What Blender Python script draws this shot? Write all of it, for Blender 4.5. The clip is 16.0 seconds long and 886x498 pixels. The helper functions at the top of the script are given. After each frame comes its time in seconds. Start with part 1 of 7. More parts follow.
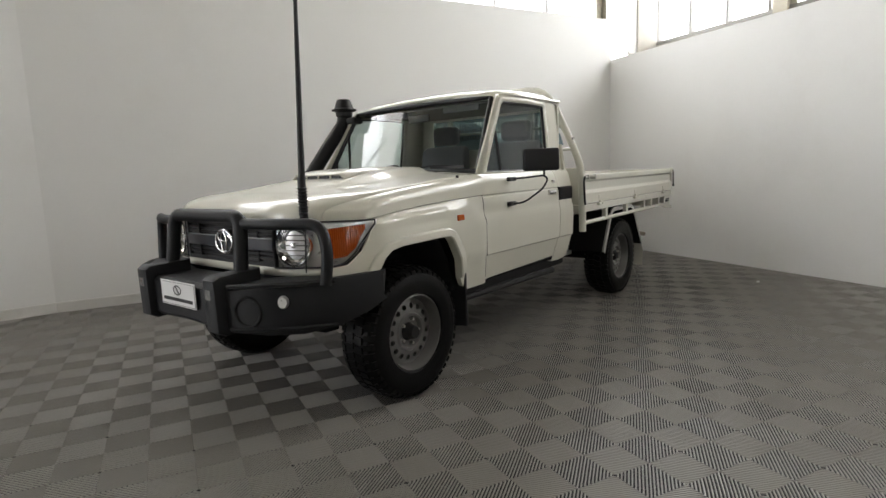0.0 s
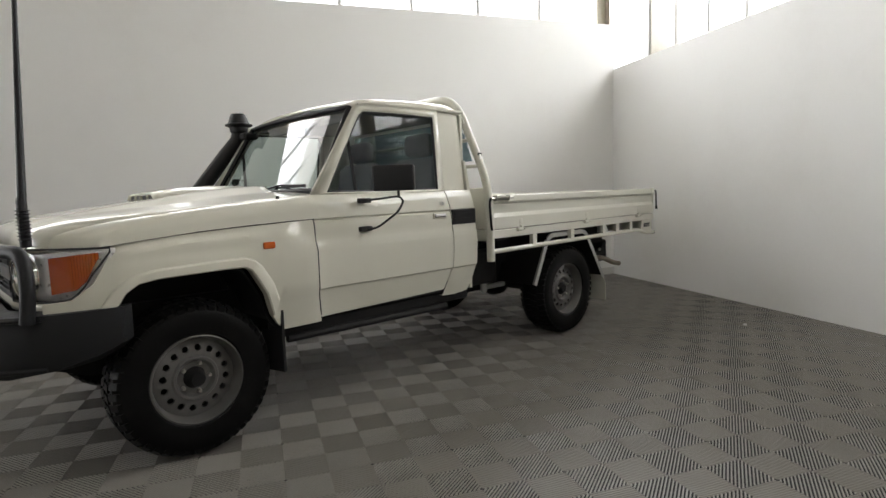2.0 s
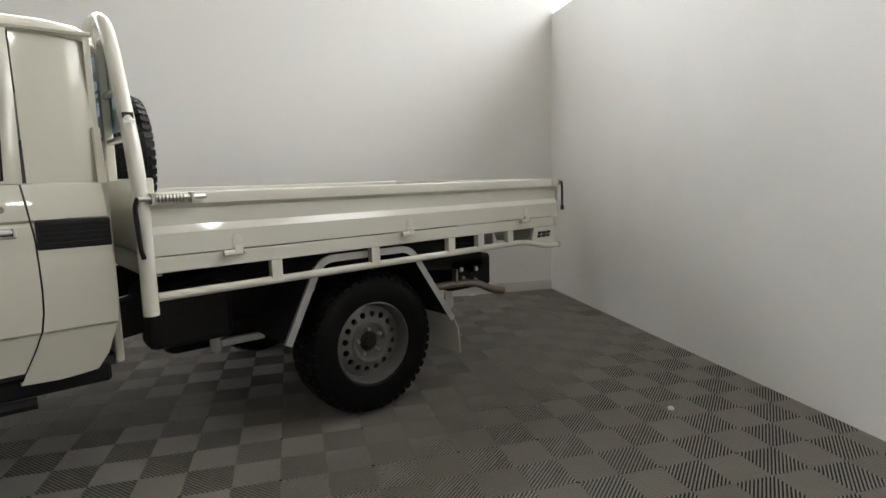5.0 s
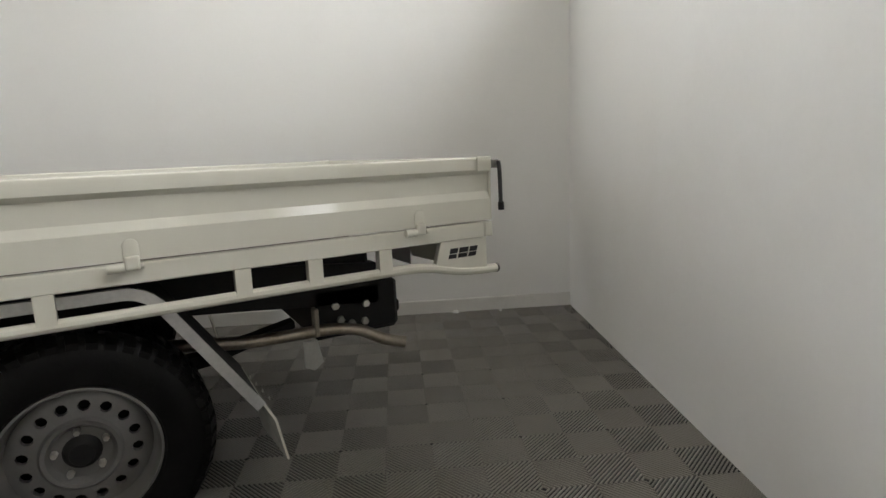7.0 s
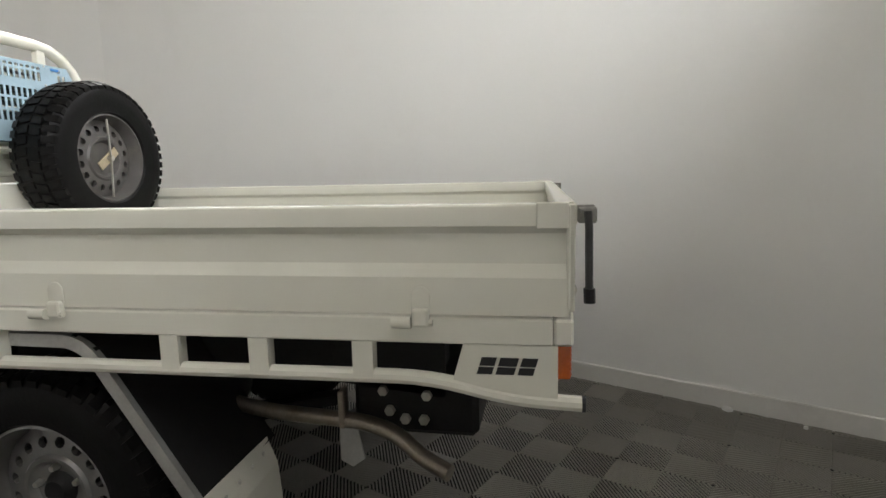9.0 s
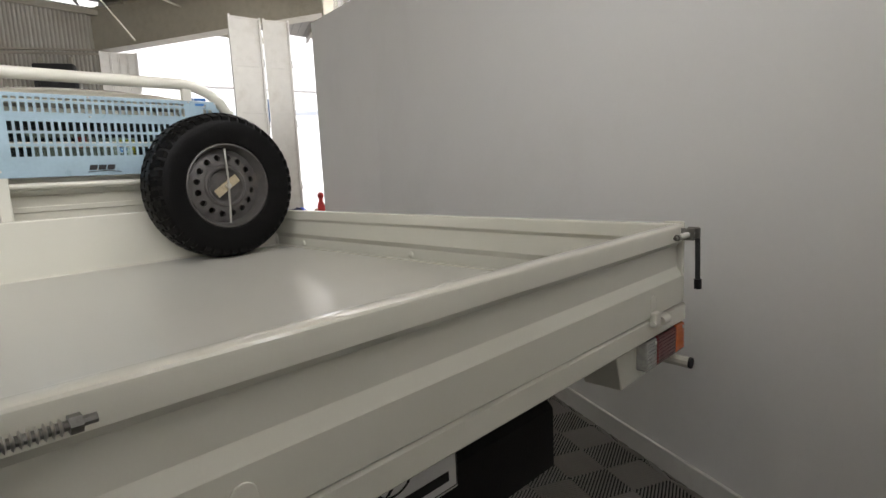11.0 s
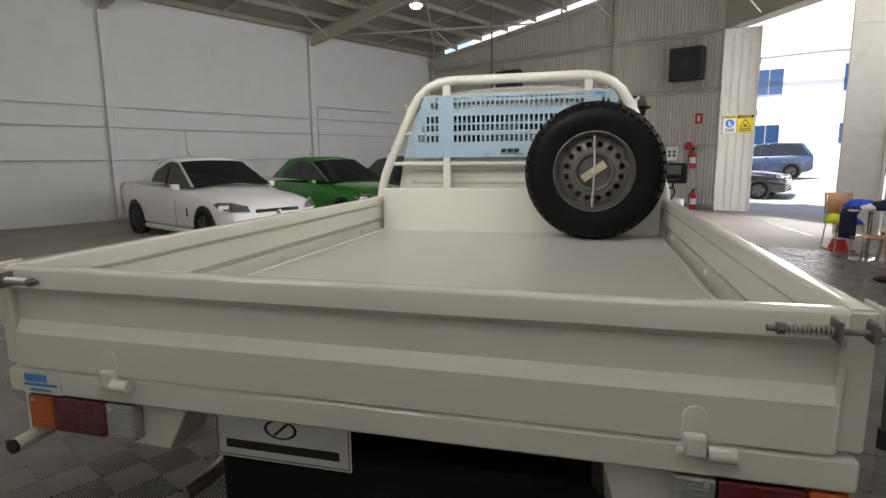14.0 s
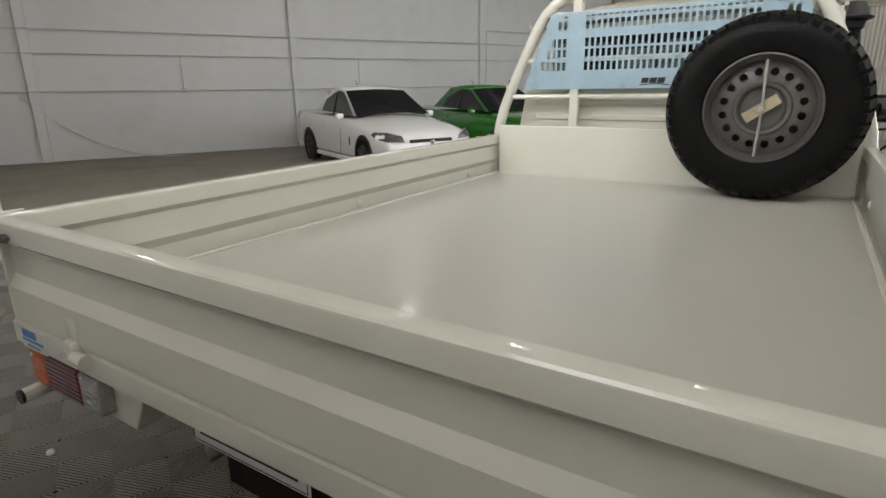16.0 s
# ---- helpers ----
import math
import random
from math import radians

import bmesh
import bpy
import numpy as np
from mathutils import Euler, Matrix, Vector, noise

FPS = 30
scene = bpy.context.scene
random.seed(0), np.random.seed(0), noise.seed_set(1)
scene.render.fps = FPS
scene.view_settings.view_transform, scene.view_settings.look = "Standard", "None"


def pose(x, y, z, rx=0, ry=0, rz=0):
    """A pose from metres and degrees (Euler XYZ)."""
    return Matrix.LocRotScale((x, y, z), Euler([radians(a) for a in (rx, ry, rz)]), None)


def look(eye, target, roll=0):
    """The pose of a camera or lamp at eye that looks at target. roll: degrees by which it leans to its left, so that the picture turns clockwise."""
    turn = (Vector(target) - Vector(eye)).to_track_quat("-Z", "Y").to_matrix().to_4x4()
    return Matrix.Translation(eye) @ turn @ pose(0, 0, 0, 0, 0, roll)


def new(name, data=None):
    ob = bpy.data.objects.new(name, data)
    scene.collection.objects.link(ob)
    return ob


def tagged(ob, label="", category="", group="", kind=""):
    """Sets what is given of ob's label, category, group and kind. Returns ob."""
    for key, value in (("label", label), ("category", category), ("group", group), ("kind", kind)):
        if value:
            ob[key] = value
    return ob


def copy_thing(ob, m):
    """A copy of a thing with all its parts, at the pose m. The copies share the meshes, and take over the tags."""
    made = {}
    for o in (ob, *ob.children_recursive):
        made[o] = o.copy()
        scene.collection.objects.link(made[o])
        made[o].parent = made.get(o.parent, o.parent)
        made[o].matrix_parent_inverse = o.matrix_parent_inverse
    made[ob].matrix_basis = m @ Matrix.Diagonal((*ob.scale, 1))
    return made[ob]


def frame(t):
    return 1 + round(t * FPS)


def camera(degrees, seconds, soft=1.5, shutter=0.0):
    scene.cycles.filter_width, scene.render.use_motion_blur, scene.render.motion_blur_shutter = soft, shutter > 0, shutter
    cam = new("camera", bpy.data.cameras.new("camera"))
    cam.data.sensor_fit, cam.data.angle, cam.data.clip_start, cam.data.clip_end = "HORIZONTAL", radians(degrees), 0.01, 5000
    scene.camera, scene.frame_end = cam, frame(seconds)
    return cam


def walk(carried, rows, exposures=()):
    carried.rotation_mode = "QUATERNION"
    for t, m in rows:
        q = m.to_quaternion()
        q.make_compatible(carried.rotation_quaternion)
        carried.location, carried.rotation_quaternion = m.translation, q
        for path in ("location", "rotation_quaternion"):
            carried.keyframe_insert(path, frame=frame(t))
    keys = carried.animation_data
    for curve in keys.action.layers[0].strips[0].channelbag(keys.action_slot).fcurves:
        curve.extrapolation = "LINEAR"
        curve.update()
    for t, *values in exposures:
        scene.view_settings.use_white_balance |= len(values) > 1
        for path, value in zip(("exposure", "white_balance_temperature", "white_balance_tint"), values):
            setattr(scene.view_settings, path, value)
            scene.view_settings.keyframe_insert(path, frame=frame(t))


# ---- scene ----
cam = camera(76.9, 16.0)
PATH = [
    (0, (-2.354, -2.985, 1.319), (-0.808, -1.746, 1.041), -2.2),
    (0.5, (-2.002, -3.161, 1.293), (-0.504, -1.868, 1.0), -2.2),
    (1, (-1.664, -3.361, 1.285), (-0.217, -2.01, 1.0), -2.1),
    (1.5, (-1.323, -3.581, 1.294), (0.071, -2.162, 1.084), -2.2),
    (2, (-0.939, -3.692, 1.272), (0.418, -2.237, 1.072), -2.0),
    (2.5, (-0.56, -3.8, 1.266), (0.773, -2.324, 1.063), -1.9),
    (3, (-0.167, -3.849, 1.272), (1.148, -2.356, 1.069), -1.8),
    (3.5, (0.272, -3.786, 1.279), (1.577, -2.285, 1.07), -1.7),
    (4, (0.709, -3.706, 1.284), (2.007, -2.199, 1.067), -1.6),
    (4.5, (1.132, -3.543, 1.275), (2.425, -2.034, 1.05), -1.6),
    (5, (1.581, -3.355, 1.281), (2.86, -1.84, 1.02), -1.4),
    (5.2, (1.751, -3.285, 1.26), (3.029, -1.771, 0.984), -1.6),
    (7.5, (3.776, -2.673, 1.274), (4.545, -0.857, 0.942), -2.5),
    (8, (4.106, -2.542, 1.297), (4.567, -0.619, 1.001), -2.5),
    (8.5, (4.387, -2.351, 1.302), (4.394, -0.371, 1.019), -1.8),
    (9, (4.619, -2.145, 1.321), (4.26, -0.199, 1.036), -1.3),
    (9.2, (4.728, -2.039, 1.347), (4.221, -0.127, 1.056), -1.2),
    (11.3, (5.382, -0.715, 1.456), (3.83, 0.52, 1.193), -2.4),
    (11.5, (5.383, -0.614, 1.459), (3.73, 0.485, 1.215), -2.0),
    (12, (5.437, -0.363, 1.51), (3.566, 0.313, 1.301), -1.6),
    (12.5, (5.576, -0.085, 1.531), (3.614, 0.254, 1.346), -1.5),
    (13, (5.553, 0.118, 1.517), (3.563, 0.159, 1.322), -1.2),
    (13.5, (5.562, 0.325, 1.531), (3.599, 0.013, 1.307), -0.8),
    (14, (5.671, 0.497, 1.489), (3.771, -0.04, 1.171), -0.5),
    (14.5, (5.725, 0.572, 1.477), (3.899, -0.096, 1.006), -0.3),
    (15, (5.673, 0.583, 1.475), (3.907, -0.182, 0.93), -0.3),
    (15.5, (5.433, 0.614, 1.492), (3.738, -0.284, 0.927), -0.6),
    (16, (5.156, 0.674, 1.516), (3.556, -0.391, 0.961), -0.8),
]
walk(cam, [(t, look(eye, target, roll)) for t, eye, target, roll in PATH], exposures=[(0, 1.55, 6550, 11), (1.0, 1.60, 6550, 11), (3.0, 1.53, 6550, 11), (5.0, 1.54, 6550, 11), (7.5, 1.66, 6550, 11), (9.0, 1.64, 6550, 11), (11.5, 0.82, 6650, 14), (12.5, 0.62, 6650, 14), (13.5, 0.70, 6650, 14), (14.5, 1.32, 6650, 13), (15.0, 1.60, 6650, 12), (15.5, 1.48, 6650, 12), (16, 1.12, 6650, 12)])

# ---- plan: the showroom bay stands in a shed; U runs along the bay's long wall, N points out of it ----
U = Vector((math.cos(radians(155)), math.sin(radians(155)), 0))
N = Vector((math.sin(radians(25)), math.cos(radians(25)), 0))
CORNER = Vector((6.46, 0.56, 0))
WALL_YAW = 155.0


def plan(u, n, z=0.0):
    """A point u metres along the bay's long wall from its corner and n metres out of it."""
    return CORNER + U * u + N * n + Vector((0, 0, z))


# ---- world, sun and large lights ----
world = bpy.data.worlds.new("sky")
scene.world = world
world.use_nodes = True
wn = world.node_tree.nodes
sky = wn.new("ShaderNodeTexSky")
sky.sky_type, sky.sun_disc = "NISHITA", False
sky.sun_elevation, sky.sun_rotation = radians(60), radians(135)
world.node_tree.links.new(sky.outputs[0], wn["Background"].inputs[0])
wn["Background"].inputs[1].default_value = 0.15

sun = new("sun", bpy.data.lights.new("sun", "SUN"))
sun.data.energy, sun.data.angle, sun.data.color = 5.0, radians(0.53), (1.0, 0.96, 0.9)
sun.matrix_world = look((0, 0, 30), (-0.35, 0.35, 29.13))


def area_light(name, at, target, width, height, watts, color=(1, 1, 1), shape="RECTANGLE"):
    lamp = new(name, bpy.data.lights.new(name, "AREA"))
    lamp.data.shape, lamp.data.size, lamp.data.size_y = shape, width, height
    lamp.data.energy, lamp.data.color = watts, color
    lamp.matrix_world = look(at, target)
    return lamp


# daylight of the window bands over the bay's two walls
area_light("side_window_light", plan(6.0, 0.46, 4.5), plan(6.0, -3, 3.4), 14.0, 2.1, 145, (1.0, 0.985, 0.96))
area_light("end_window_light", plan(-1.42, -3.0, 4.5), plan(3, -3.0, 3.4), 7.6, 2.1, 82, (1.0, 0.985, 0.96))

# daylight through the big door
door_mid = Vector((-8.5, 5.45, 2.5))
area_light("door_light", door_mid, door_mid + Vector((0.42, -0.9, -0.05)), 3.6, 4.6, 130, (0.97, 0.98, 1.0))

# high-bay lamps hung in rows across the shed
LAMPS = [plan(10.28, -5.93), plan(10.28, -9.4), plan(6.0, -6.3), plan(6.0, -9.6), plan(0.5, -4.9), plan(0.5, -9.2)]
LAMP_Z = 4.86
for p in LAMPS:
    area_light("high_bay_light", (p.x, p.y, LAMP_Z - 0.09), (p.x, p.y, 0), 0.3, 0.3, 6.0, (1.0, 0.965, 0.92), "DISK")

# ---- materials ----
def material(name, color, rough=0.5, metal=0.0, vary=0.12, scale=6.0, fine=90.0, bump=0.05, coat=0.0, spec=0.5, dirt=None, dirt_amount=0.0, rough_vary=0.1):
    m = bpy.data.materials.new(name)
    m.use_nodes = True
    nt = m.node_tree
    b = nt.nodes["Principled BSDF"]
    b.inputs["Roughness"].default_value = rough
    b.inputs["Metallic"].default_value = metal
    b.inputs["Specular IOR Level"].default_value = spec
    b.inputs["Coat Weight"].default_value = coat
    b.inputs["Coat Roughness"].default_value = 0.06
    co = nt.nodes.new("ShaderNodeTexCoord")
    big = nt.nodes.new("ShaderNodeTexNoise")
    big.inputs["Scale"].default_value, big.inputs["Detail"].default_value = scale, 6
    small = nt.nodes.new("ShaderNodeTexNoise")
    small.inputs["Scale"].default_value, small.inputs["Detail"].default_value = fine, 4
    for n in (big, small):
        nt.links.new(co.outputs["Object"], n.inputs["Vector"])
    add = nt.nodes.new("ShaderNodeMath")
    add.operation = "MULTIPLY_ADD"
    add.inputs[1].default_value = 0.35
    nt.links.new(small.outputs[0], add.inputs[0])
    mul = nt.nodes.new("ShaderNodeMath")
    mul.operation = "MULTIPLY"
    mul.inputs[1].default_value = 0.65
    nt.links.new(big.outputs[0], mul.inputs[0])
    nt.links.new(mul.outputs[0], add.inputs[2])
    ramp = nt.nodes.new("ShaderNodeValToRGB")
    c = Vector(color)
    ramp.color_ramp.elements[0].position, ramp.color_ramp.elements[1].position = 0.3, 0.7
    ramp.color_ramp.elements[0].color = (*(c * (1 - vary)), 1)
    ramp.color_ramp.elements[1].color = (*[min(1, v) for v in c * (1 + vary)], 1)
    nt.links.new(add.outputs[0], ramp.inputs[0])
    out = ramp.outputs[0]
    if dirt:
        spots = nt.nodes.new("ShaderNodeTexNoise")
        spots.inputs["Scale"].default_value, spots.inputs["Detail"].default_value = scale * 0.45, 9
        spots.inputs["Roughness"].default_value = 0.72
        nt.links.new(co.outputs["Object"], spots.inputs["Vector"])
        mask = nt.nodes.new("ShaderNodeMapRange")
        mask.inputs[1].default_value, mask.inputs[2].default_value = 0.52, 0.7
        mask.inputs[4].default_value = dirt_amount
        nt.links.new(spots.outputs[0], mask.inputs[0])
        mix = nt.nodes.new("ShaderNodeMix")
        mix.data_type = "RGBA"
        nt.links.new(mask.outputs[0], mix.inputs[0])
        nt.links.new(out, mix.inputs[6])
        mix.inputs[7].default_value = (*dirt, 1)
        out = mix.outputs[2]
    nt.links.new(out, b.inputs["Base Color"])
    if rough_vary:
        rr = nt.nodes.new("ShaderNodeMapRange")
        rr.inputs[3].default_value, rr.inputs[4].default_value = max(0.02, rough - rough_vary), min(1, rough + rough_vary)
        nt.links.new(big.outputs[0], rr.inputs[0])
        nt.links.new(rr.outputs[0], b.inputs["Roughness"])
    if bump:
        bp = nt.nodes.new("ShaderNodeBump")
        bp.inputs["Strength"].default_value, bp.inputs["Distance"].default_value = bump, 0.01
        nt.links.new(small.outputs[0], bp.inputs["Height"])
        nt.links.new(bp.outputs[0], b.inputs["Normal"])
    return m


def glass(name, tint, gloss=0.06, clear=0.85):
    m = bpy.data.materials.new(name)
    m.use_nodes = True
    nt = m.node_tree
    nt.nodes.remove(nt.nodes["Principled BSDF"])
    t = nt.nodes.new("ShaderNodeBsdfTransparent")
    t.inputs[0].default_value = (*[v * clear for v in tint], 1)
    g = nt.nodes.new("ShaderNodeBsdfGlossy")
    g.inputs["Roughness"].default_value = 0.02
    lw = nt.nodes.new("ShaderNodeLayerWeight")
    lw.inputs[0].default_value = 0.5
    pw = nt.nodes.new("ShaderNodeMath")
    pw.operation = "POWER"
    pw.inputs[1].default_value = 4.0
    nt.links.new(lw.outputs["Facing"], pw.inputs[0])
    f = nt.nodes.new("ShaderNodeMath")
    f.operation = "MULTIPLY_ADD"
    f.inputs[1].default_value, f.inputs[2].default_value = 0.9, gloss
    nt.links.new(pw.outputs[0], f.inputs[0])
    mx = nt.nodes.new("ShaderNodeMixShader")
    nt.links.new(f.outputs[0], mx.inputs[0])
    nt.links.new(t.outputs[0], mx.inputs[1])
    nt.links.new(g.outputs[0], mx.inputs[2])
    nt.links.new(mx.outputs[0], nt.nodes["Material Output"].inputs[0])
    return m


def glow(name, color, strength):
    m = bpy.data.materials.new(name)
    m.use_nodes = True
    b = m.node_tree.nodes["Principled BSDF"]
    b.inputs["Base Color"].default_value = (*color, 1)
    b.inputs["Emission Color"].default_value = (*color, 1)
    b.inputs["Emission Strength"].default_value = strength
    return m


M = {
    "wall": material("painted_plaster", (0.87, 0.87, 0.855), 0.75, vary=0.015, scale=1.2, fine=40, bump=0.03, dirt=(0.6, 0.58, 0.54), dirt_amount=0.12),
    "skirting": material("skirting_paint", (0.74, 0.73, 0.70), 0.5, vary=0.03, dirt=(0.4, 0.37, 0.32), dirt_amount=0.25),
    "concrete": material("concrete", (0.33, 0.30, 0.25), 0.8, vary=0.16, scale=0.9, fine=30, bump=0.12, dirt=(0.12, 0.11, 0.10), dirt_amount=0.55),
    "tile": material("floor_tile_plastic", (0.25, 0.237, 0.214), 0.36, spec=0.5, vary=0.1, scale=3, fine=60, bump=0.05, dirt=(0.22, 0.21, 0.19), dirt_amount=0.3),
    # near-black under the ribs: the gaps' shade is put into the colour
    "tile_gap_shade": material("floor_tile_gap_shade", (0.007, 0.007, 0.0075), 0.8, vary=0.2),
    "brick_paint": material("painted_brick", (0.68, 0.688, 0.68), 0.8, vary=0.03, scale=2, fine=50, bump=0.12, dirt=(0.5, 0.48, 0.43), dirt_amount=0.25),
    "metal_paint": material("painted_sheet_metal", (0.50, 0.48, 0.425), 0.6, vary=0.08, scale=1.5, fine=30, bump=0.04, dirt=(0.28, 0.22, 0.15), dirt_amount=0.35),
    "steel_cream": material("painted_steelwork", (0.46, 0.43, 0.35), 0.55, vary=0.08, dirt=(0.3, 0.24, 0.16), dirt_amount=0.3),
    "purlin": material("purlin_paint", (0.30, 0.27, 0.215), 0.55, vary=0.12, dirt=(0.16, 0.12, 0.08), dirt_amount=0.4),
    "roof": material("roof_lining", (0.26, 0.24, 0.20), 0.55, vary=0.12, scale=1.4, fine=20, bump=0.1, dirt=(0.2, 0.18, 0.15), dirt_amount=0.3),
    "door_leaf": material("door_leaf_paint", (0.56, 0.545, 0.50), 0.6, vary=0.06, dirt=(0.34, 0.3, 0.24), dirt_amount=0.35),
    "paint": material("vehicle_paint", (0.62, 0.607, 0.52), 0.5, vary=0.012, scale=2, fine=300, bump=0.0, coat=0.9, spec=0.15, rough_vary=0.03),
    "tray": material("tray_paint", (0.66, 0.65, 0.57), 0.45, vary=0.02, scale=3, fine=200, bump=0.012, coat=0.8, spec=0.2, rough_vary=0.05),
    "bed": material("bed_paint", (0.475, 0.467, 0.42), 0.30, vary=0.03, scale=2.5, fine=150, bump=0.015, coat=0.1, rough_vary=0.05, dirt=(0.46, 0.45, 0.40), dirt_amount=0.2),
    "grille_bar": material("grille_bar_paint", (0.022, 0.027, 0.034), 0.3, vary=0.1, bump=0.02, coat=0.3),
    "reflector": material("faceted_reflector", (0.85, 0.85, 0.85), 0.1, 1.0, vary=0.02, bump=0, rough_vary=0.03),
    "black": material("black_plastic", (0.012, 0.012, 0.0135), 0.5, spec=0.35, vary=0.2, bump=0.08, fine=220),
    "bar": material("black_powder_coat", (0.011, 0.0115, 0.013), 0.5, spec=0.28, vary=0.15, bump=0.15, fine=400),
    "chassis": material("black_chassis", (0.007, 0.007, 0.0075), 0.6, vary=0.3, bump=0.1, spec=0.3, dirt=(0.018, 0.017, 0.015), dirt_amount=0.35),
    "rubber": material("tyre_rubber", (0.004, 0.004, 0.004), 0.42, vary=0.25, scale=20, bump=0.1, spec=0.14, dirt=(0.012, 0.0115, 0.011), dirt_amount=0.35),
    "rim": material("silver_wheel_paint", (0.165, 0.162, 0.157), 0.34, 0.5, vary=0.08, scale=18, bump=0.03, dirt=(0.2, 0.18, 0.15), dirt_amount=0.3),
    "rim_dull": material("dull_wheel_paint", (0.105, 0.10, 0.096), 0.4, 0.3, vary=0.12, scale=18, bump=0.03, dirt=(0.2, 0.17, 0.14), dirt_amount=0.45),
    "zinc": material("zinc_plate", (0.55, 0.54, 0.5), 0.35, 0.9, vary=0.12, scale=30),
    "galv": material("galvanised_sheet", (0.5, 0.5, 0.49), 0.42, 0.8, vary=0.15, scale=12),
    "exhaust": material("exhaust_steel", (0.33, 0.29, 0.24), 0.38, 0.9, vary=0.25, scale=14, dirt=(0.15, 0.1, 0.06), dirt_amount=0.5),
    "lamp_silver": material("lamp_reflector", (0.86, 0.86, 0.86), 0.3, 0.55, vary=0.06, scale=30, bump=0.05, fine=60, coat=0.6),
    "brass": material("yellow_zinc_plate", (0.50, 0.43, 0.30), 0.4, 0.6, vary=0.2, scale=30),
    "steel": material("dull_zinc_steel", (0.24, 0.235, 0.22), 0.38, 0.85, vary=0.25, scale=60, dirt=(0.08, 0.06, 0.04), dirt_amount=0.4),
    "gunmetal": material("dark_zinc_steel", (0.07, 0.07, 0.072), 0.4, 0.7, vary=0.2, scale=30),
    "chrome": material("chrome", (0.8, 0.8, 0.8), 0.08, 1.0, vary=0.02, bump=0),
    "film": material("blue_protective_film", (0.31, 0.425, 0.495), 0.3, vary=0.08, scale=8, fine=60, bump=0.05),
    "seat": material("grey_seat_cloth", (0.12, 0.125, 0.135), 0.9, vary=0.15, fine=300, bump=0.2),
    "trim": material("dark_cabin_trim", (0.04, 0.042, 0.046), 0.7, vary=0.15),
    "headlining": material("cabin_headlining", (0.16, 0.16, 0.155), 0.9, vary=0.05),
    "amber": material("amber_lens", (0.50, 0.10, 0.012), 0.12, vary=0.12, scale=60, bump=0.06, fine=180, coat=0.5),
    "red": material("red_lens", (0.10, 0.004, 0.007), 0.12, vary=0.2, scale=60, bump=0.06, fine=180, coat=0.5),
    "clear_lens": material("clear_lens", (0.42, 0.42, 0.41), 0.12, 0.6, vary=0.25, scale=50, bump=0.08, fine=160, coat=0.5),
    "smoke_lens": material("smoky_lens", (0.13, 0.13, 0.135), 0.1, 0.3, vary=0.5, scale=14, bump=0.05, coat=0.8),
    "plate": material("white_plate", (0.78, 0.78, 0.77), 0.35, vary=0.03),
    "ink": material("black_ink", (0.015, 0.015, 0.016), 0.5, vary=0.1),
    "blue_ink": material("blue_ink", (0.05, 0.22, 0.55), 0.5, vary=0.1),
    "white_car": material("white_car_paint", (0.78, 0.78, 0.77), 0.2, vary=0.01, bump=0, coat=0.8, rough_vary=0.03),
    "green_car": material("green_car_paint", (0.016, 0.18, 0.010), 0.22, 0.15, vary=0.06, bump=0, coat=0.9, rough_vary=0.03),
    "cover": material("grey_car_cover", (0.08, 0.078, 0.076), 0.85, vary=0.14, scale=3, fine=60, bump=0.3),
    "blue_car": material("blue_car_paint", (0.02, 0.05, 0.22), 0.25, 0.2, vary=0.05, bump=0, coat=0.8),
    "slate_car": material("blue_grey_car_paint", (0.045, 0.075, 0.13), 0.25, 0.3, vary=0.05, bump=0, coat=0.8),
    "black_car": material("black_car_paint", (0.012, 0.012, 0.016), 0.2, vary=0.05, bump=0, coat=0.8),
    "tint": material("tinted_car_glass", (0.012, 0.014, 0.016), 0.06, vary=0.05, bump=0, rough_vary=0.02),
    "barrier_red": material("barrier_red_plastic", (0.58, 0.035, 0.03), 0.45, vary=0.1, dirt=(0.3, 0.05, 0.04), dirt_amount=0.3),
    "orange": material("safety_orange", (0.75, 0.09, 0.02), 0.45, vary=0.08),
    "redpaint": material("red_paint", (0.55, 0.02, 0.02), 0.35, vary=0.1),
    "white_tape": material("white_reflective_tape", (0.8, 0.8, 0.8), 0.35, vary=0.05),
    "yellow": material("sign_yellow", (0.8, 0.62, 0.02), 0.4, vary=0.03),
    "signblue": material("sign_blue", (0.02, 0.18, 0.6), 0.4, vary=0.03),
    "cloth_blue": material("blue_cloth", (0.025, 0.11, 0.72), 0.85, vary=0.2, bump=0.3),
    "cloth_navy": material("navy_cloth", (0.015, 0.02, 0.06), 0.85, vary=0.2, bump=0.3),
    "hivis": material("hi_vis_yellow", (0.6, 0.75, 0.03), 0.8, vary=0.1),
    "plywood": material("beech_plywood", (0.5, 0.27, 0.12), 0.4, vary=0.15, scale=9),
    "forecourt": material("forecourt_concrete", (0.36, 0.35, 0.33), 0.85, vary=0.1, scale=0.4, fine=12, bump=0.1, dirt=(0.2, 0.19, 0.18), dirt_amount=0.4),
    "render": material("white_render", (0.72, 0.71, 0.68), 0.85, vary=0.03, scale=0.6, fine=10, bump=0.05, dirt=(0.55, 0.53, 0.5), dirt_amount=0.2),
    "sash": material("window_mullion", (0.30, 0.29, 0.27), 0.5, vary=0.1),
    "blue_glass": material("reflective_blue_glass", (0.02, 0.06, 0.15), 0.08, 0.2, vary=0.1, scale=2, bump=0),
    "paper": material("white_paper_label", (0.75, 0.75, 0.74), 0.6, vary=0.04),
    "wire": material("grey_conduit", (0.55, 0.55, 0.53), 0.55, vary=0.06),
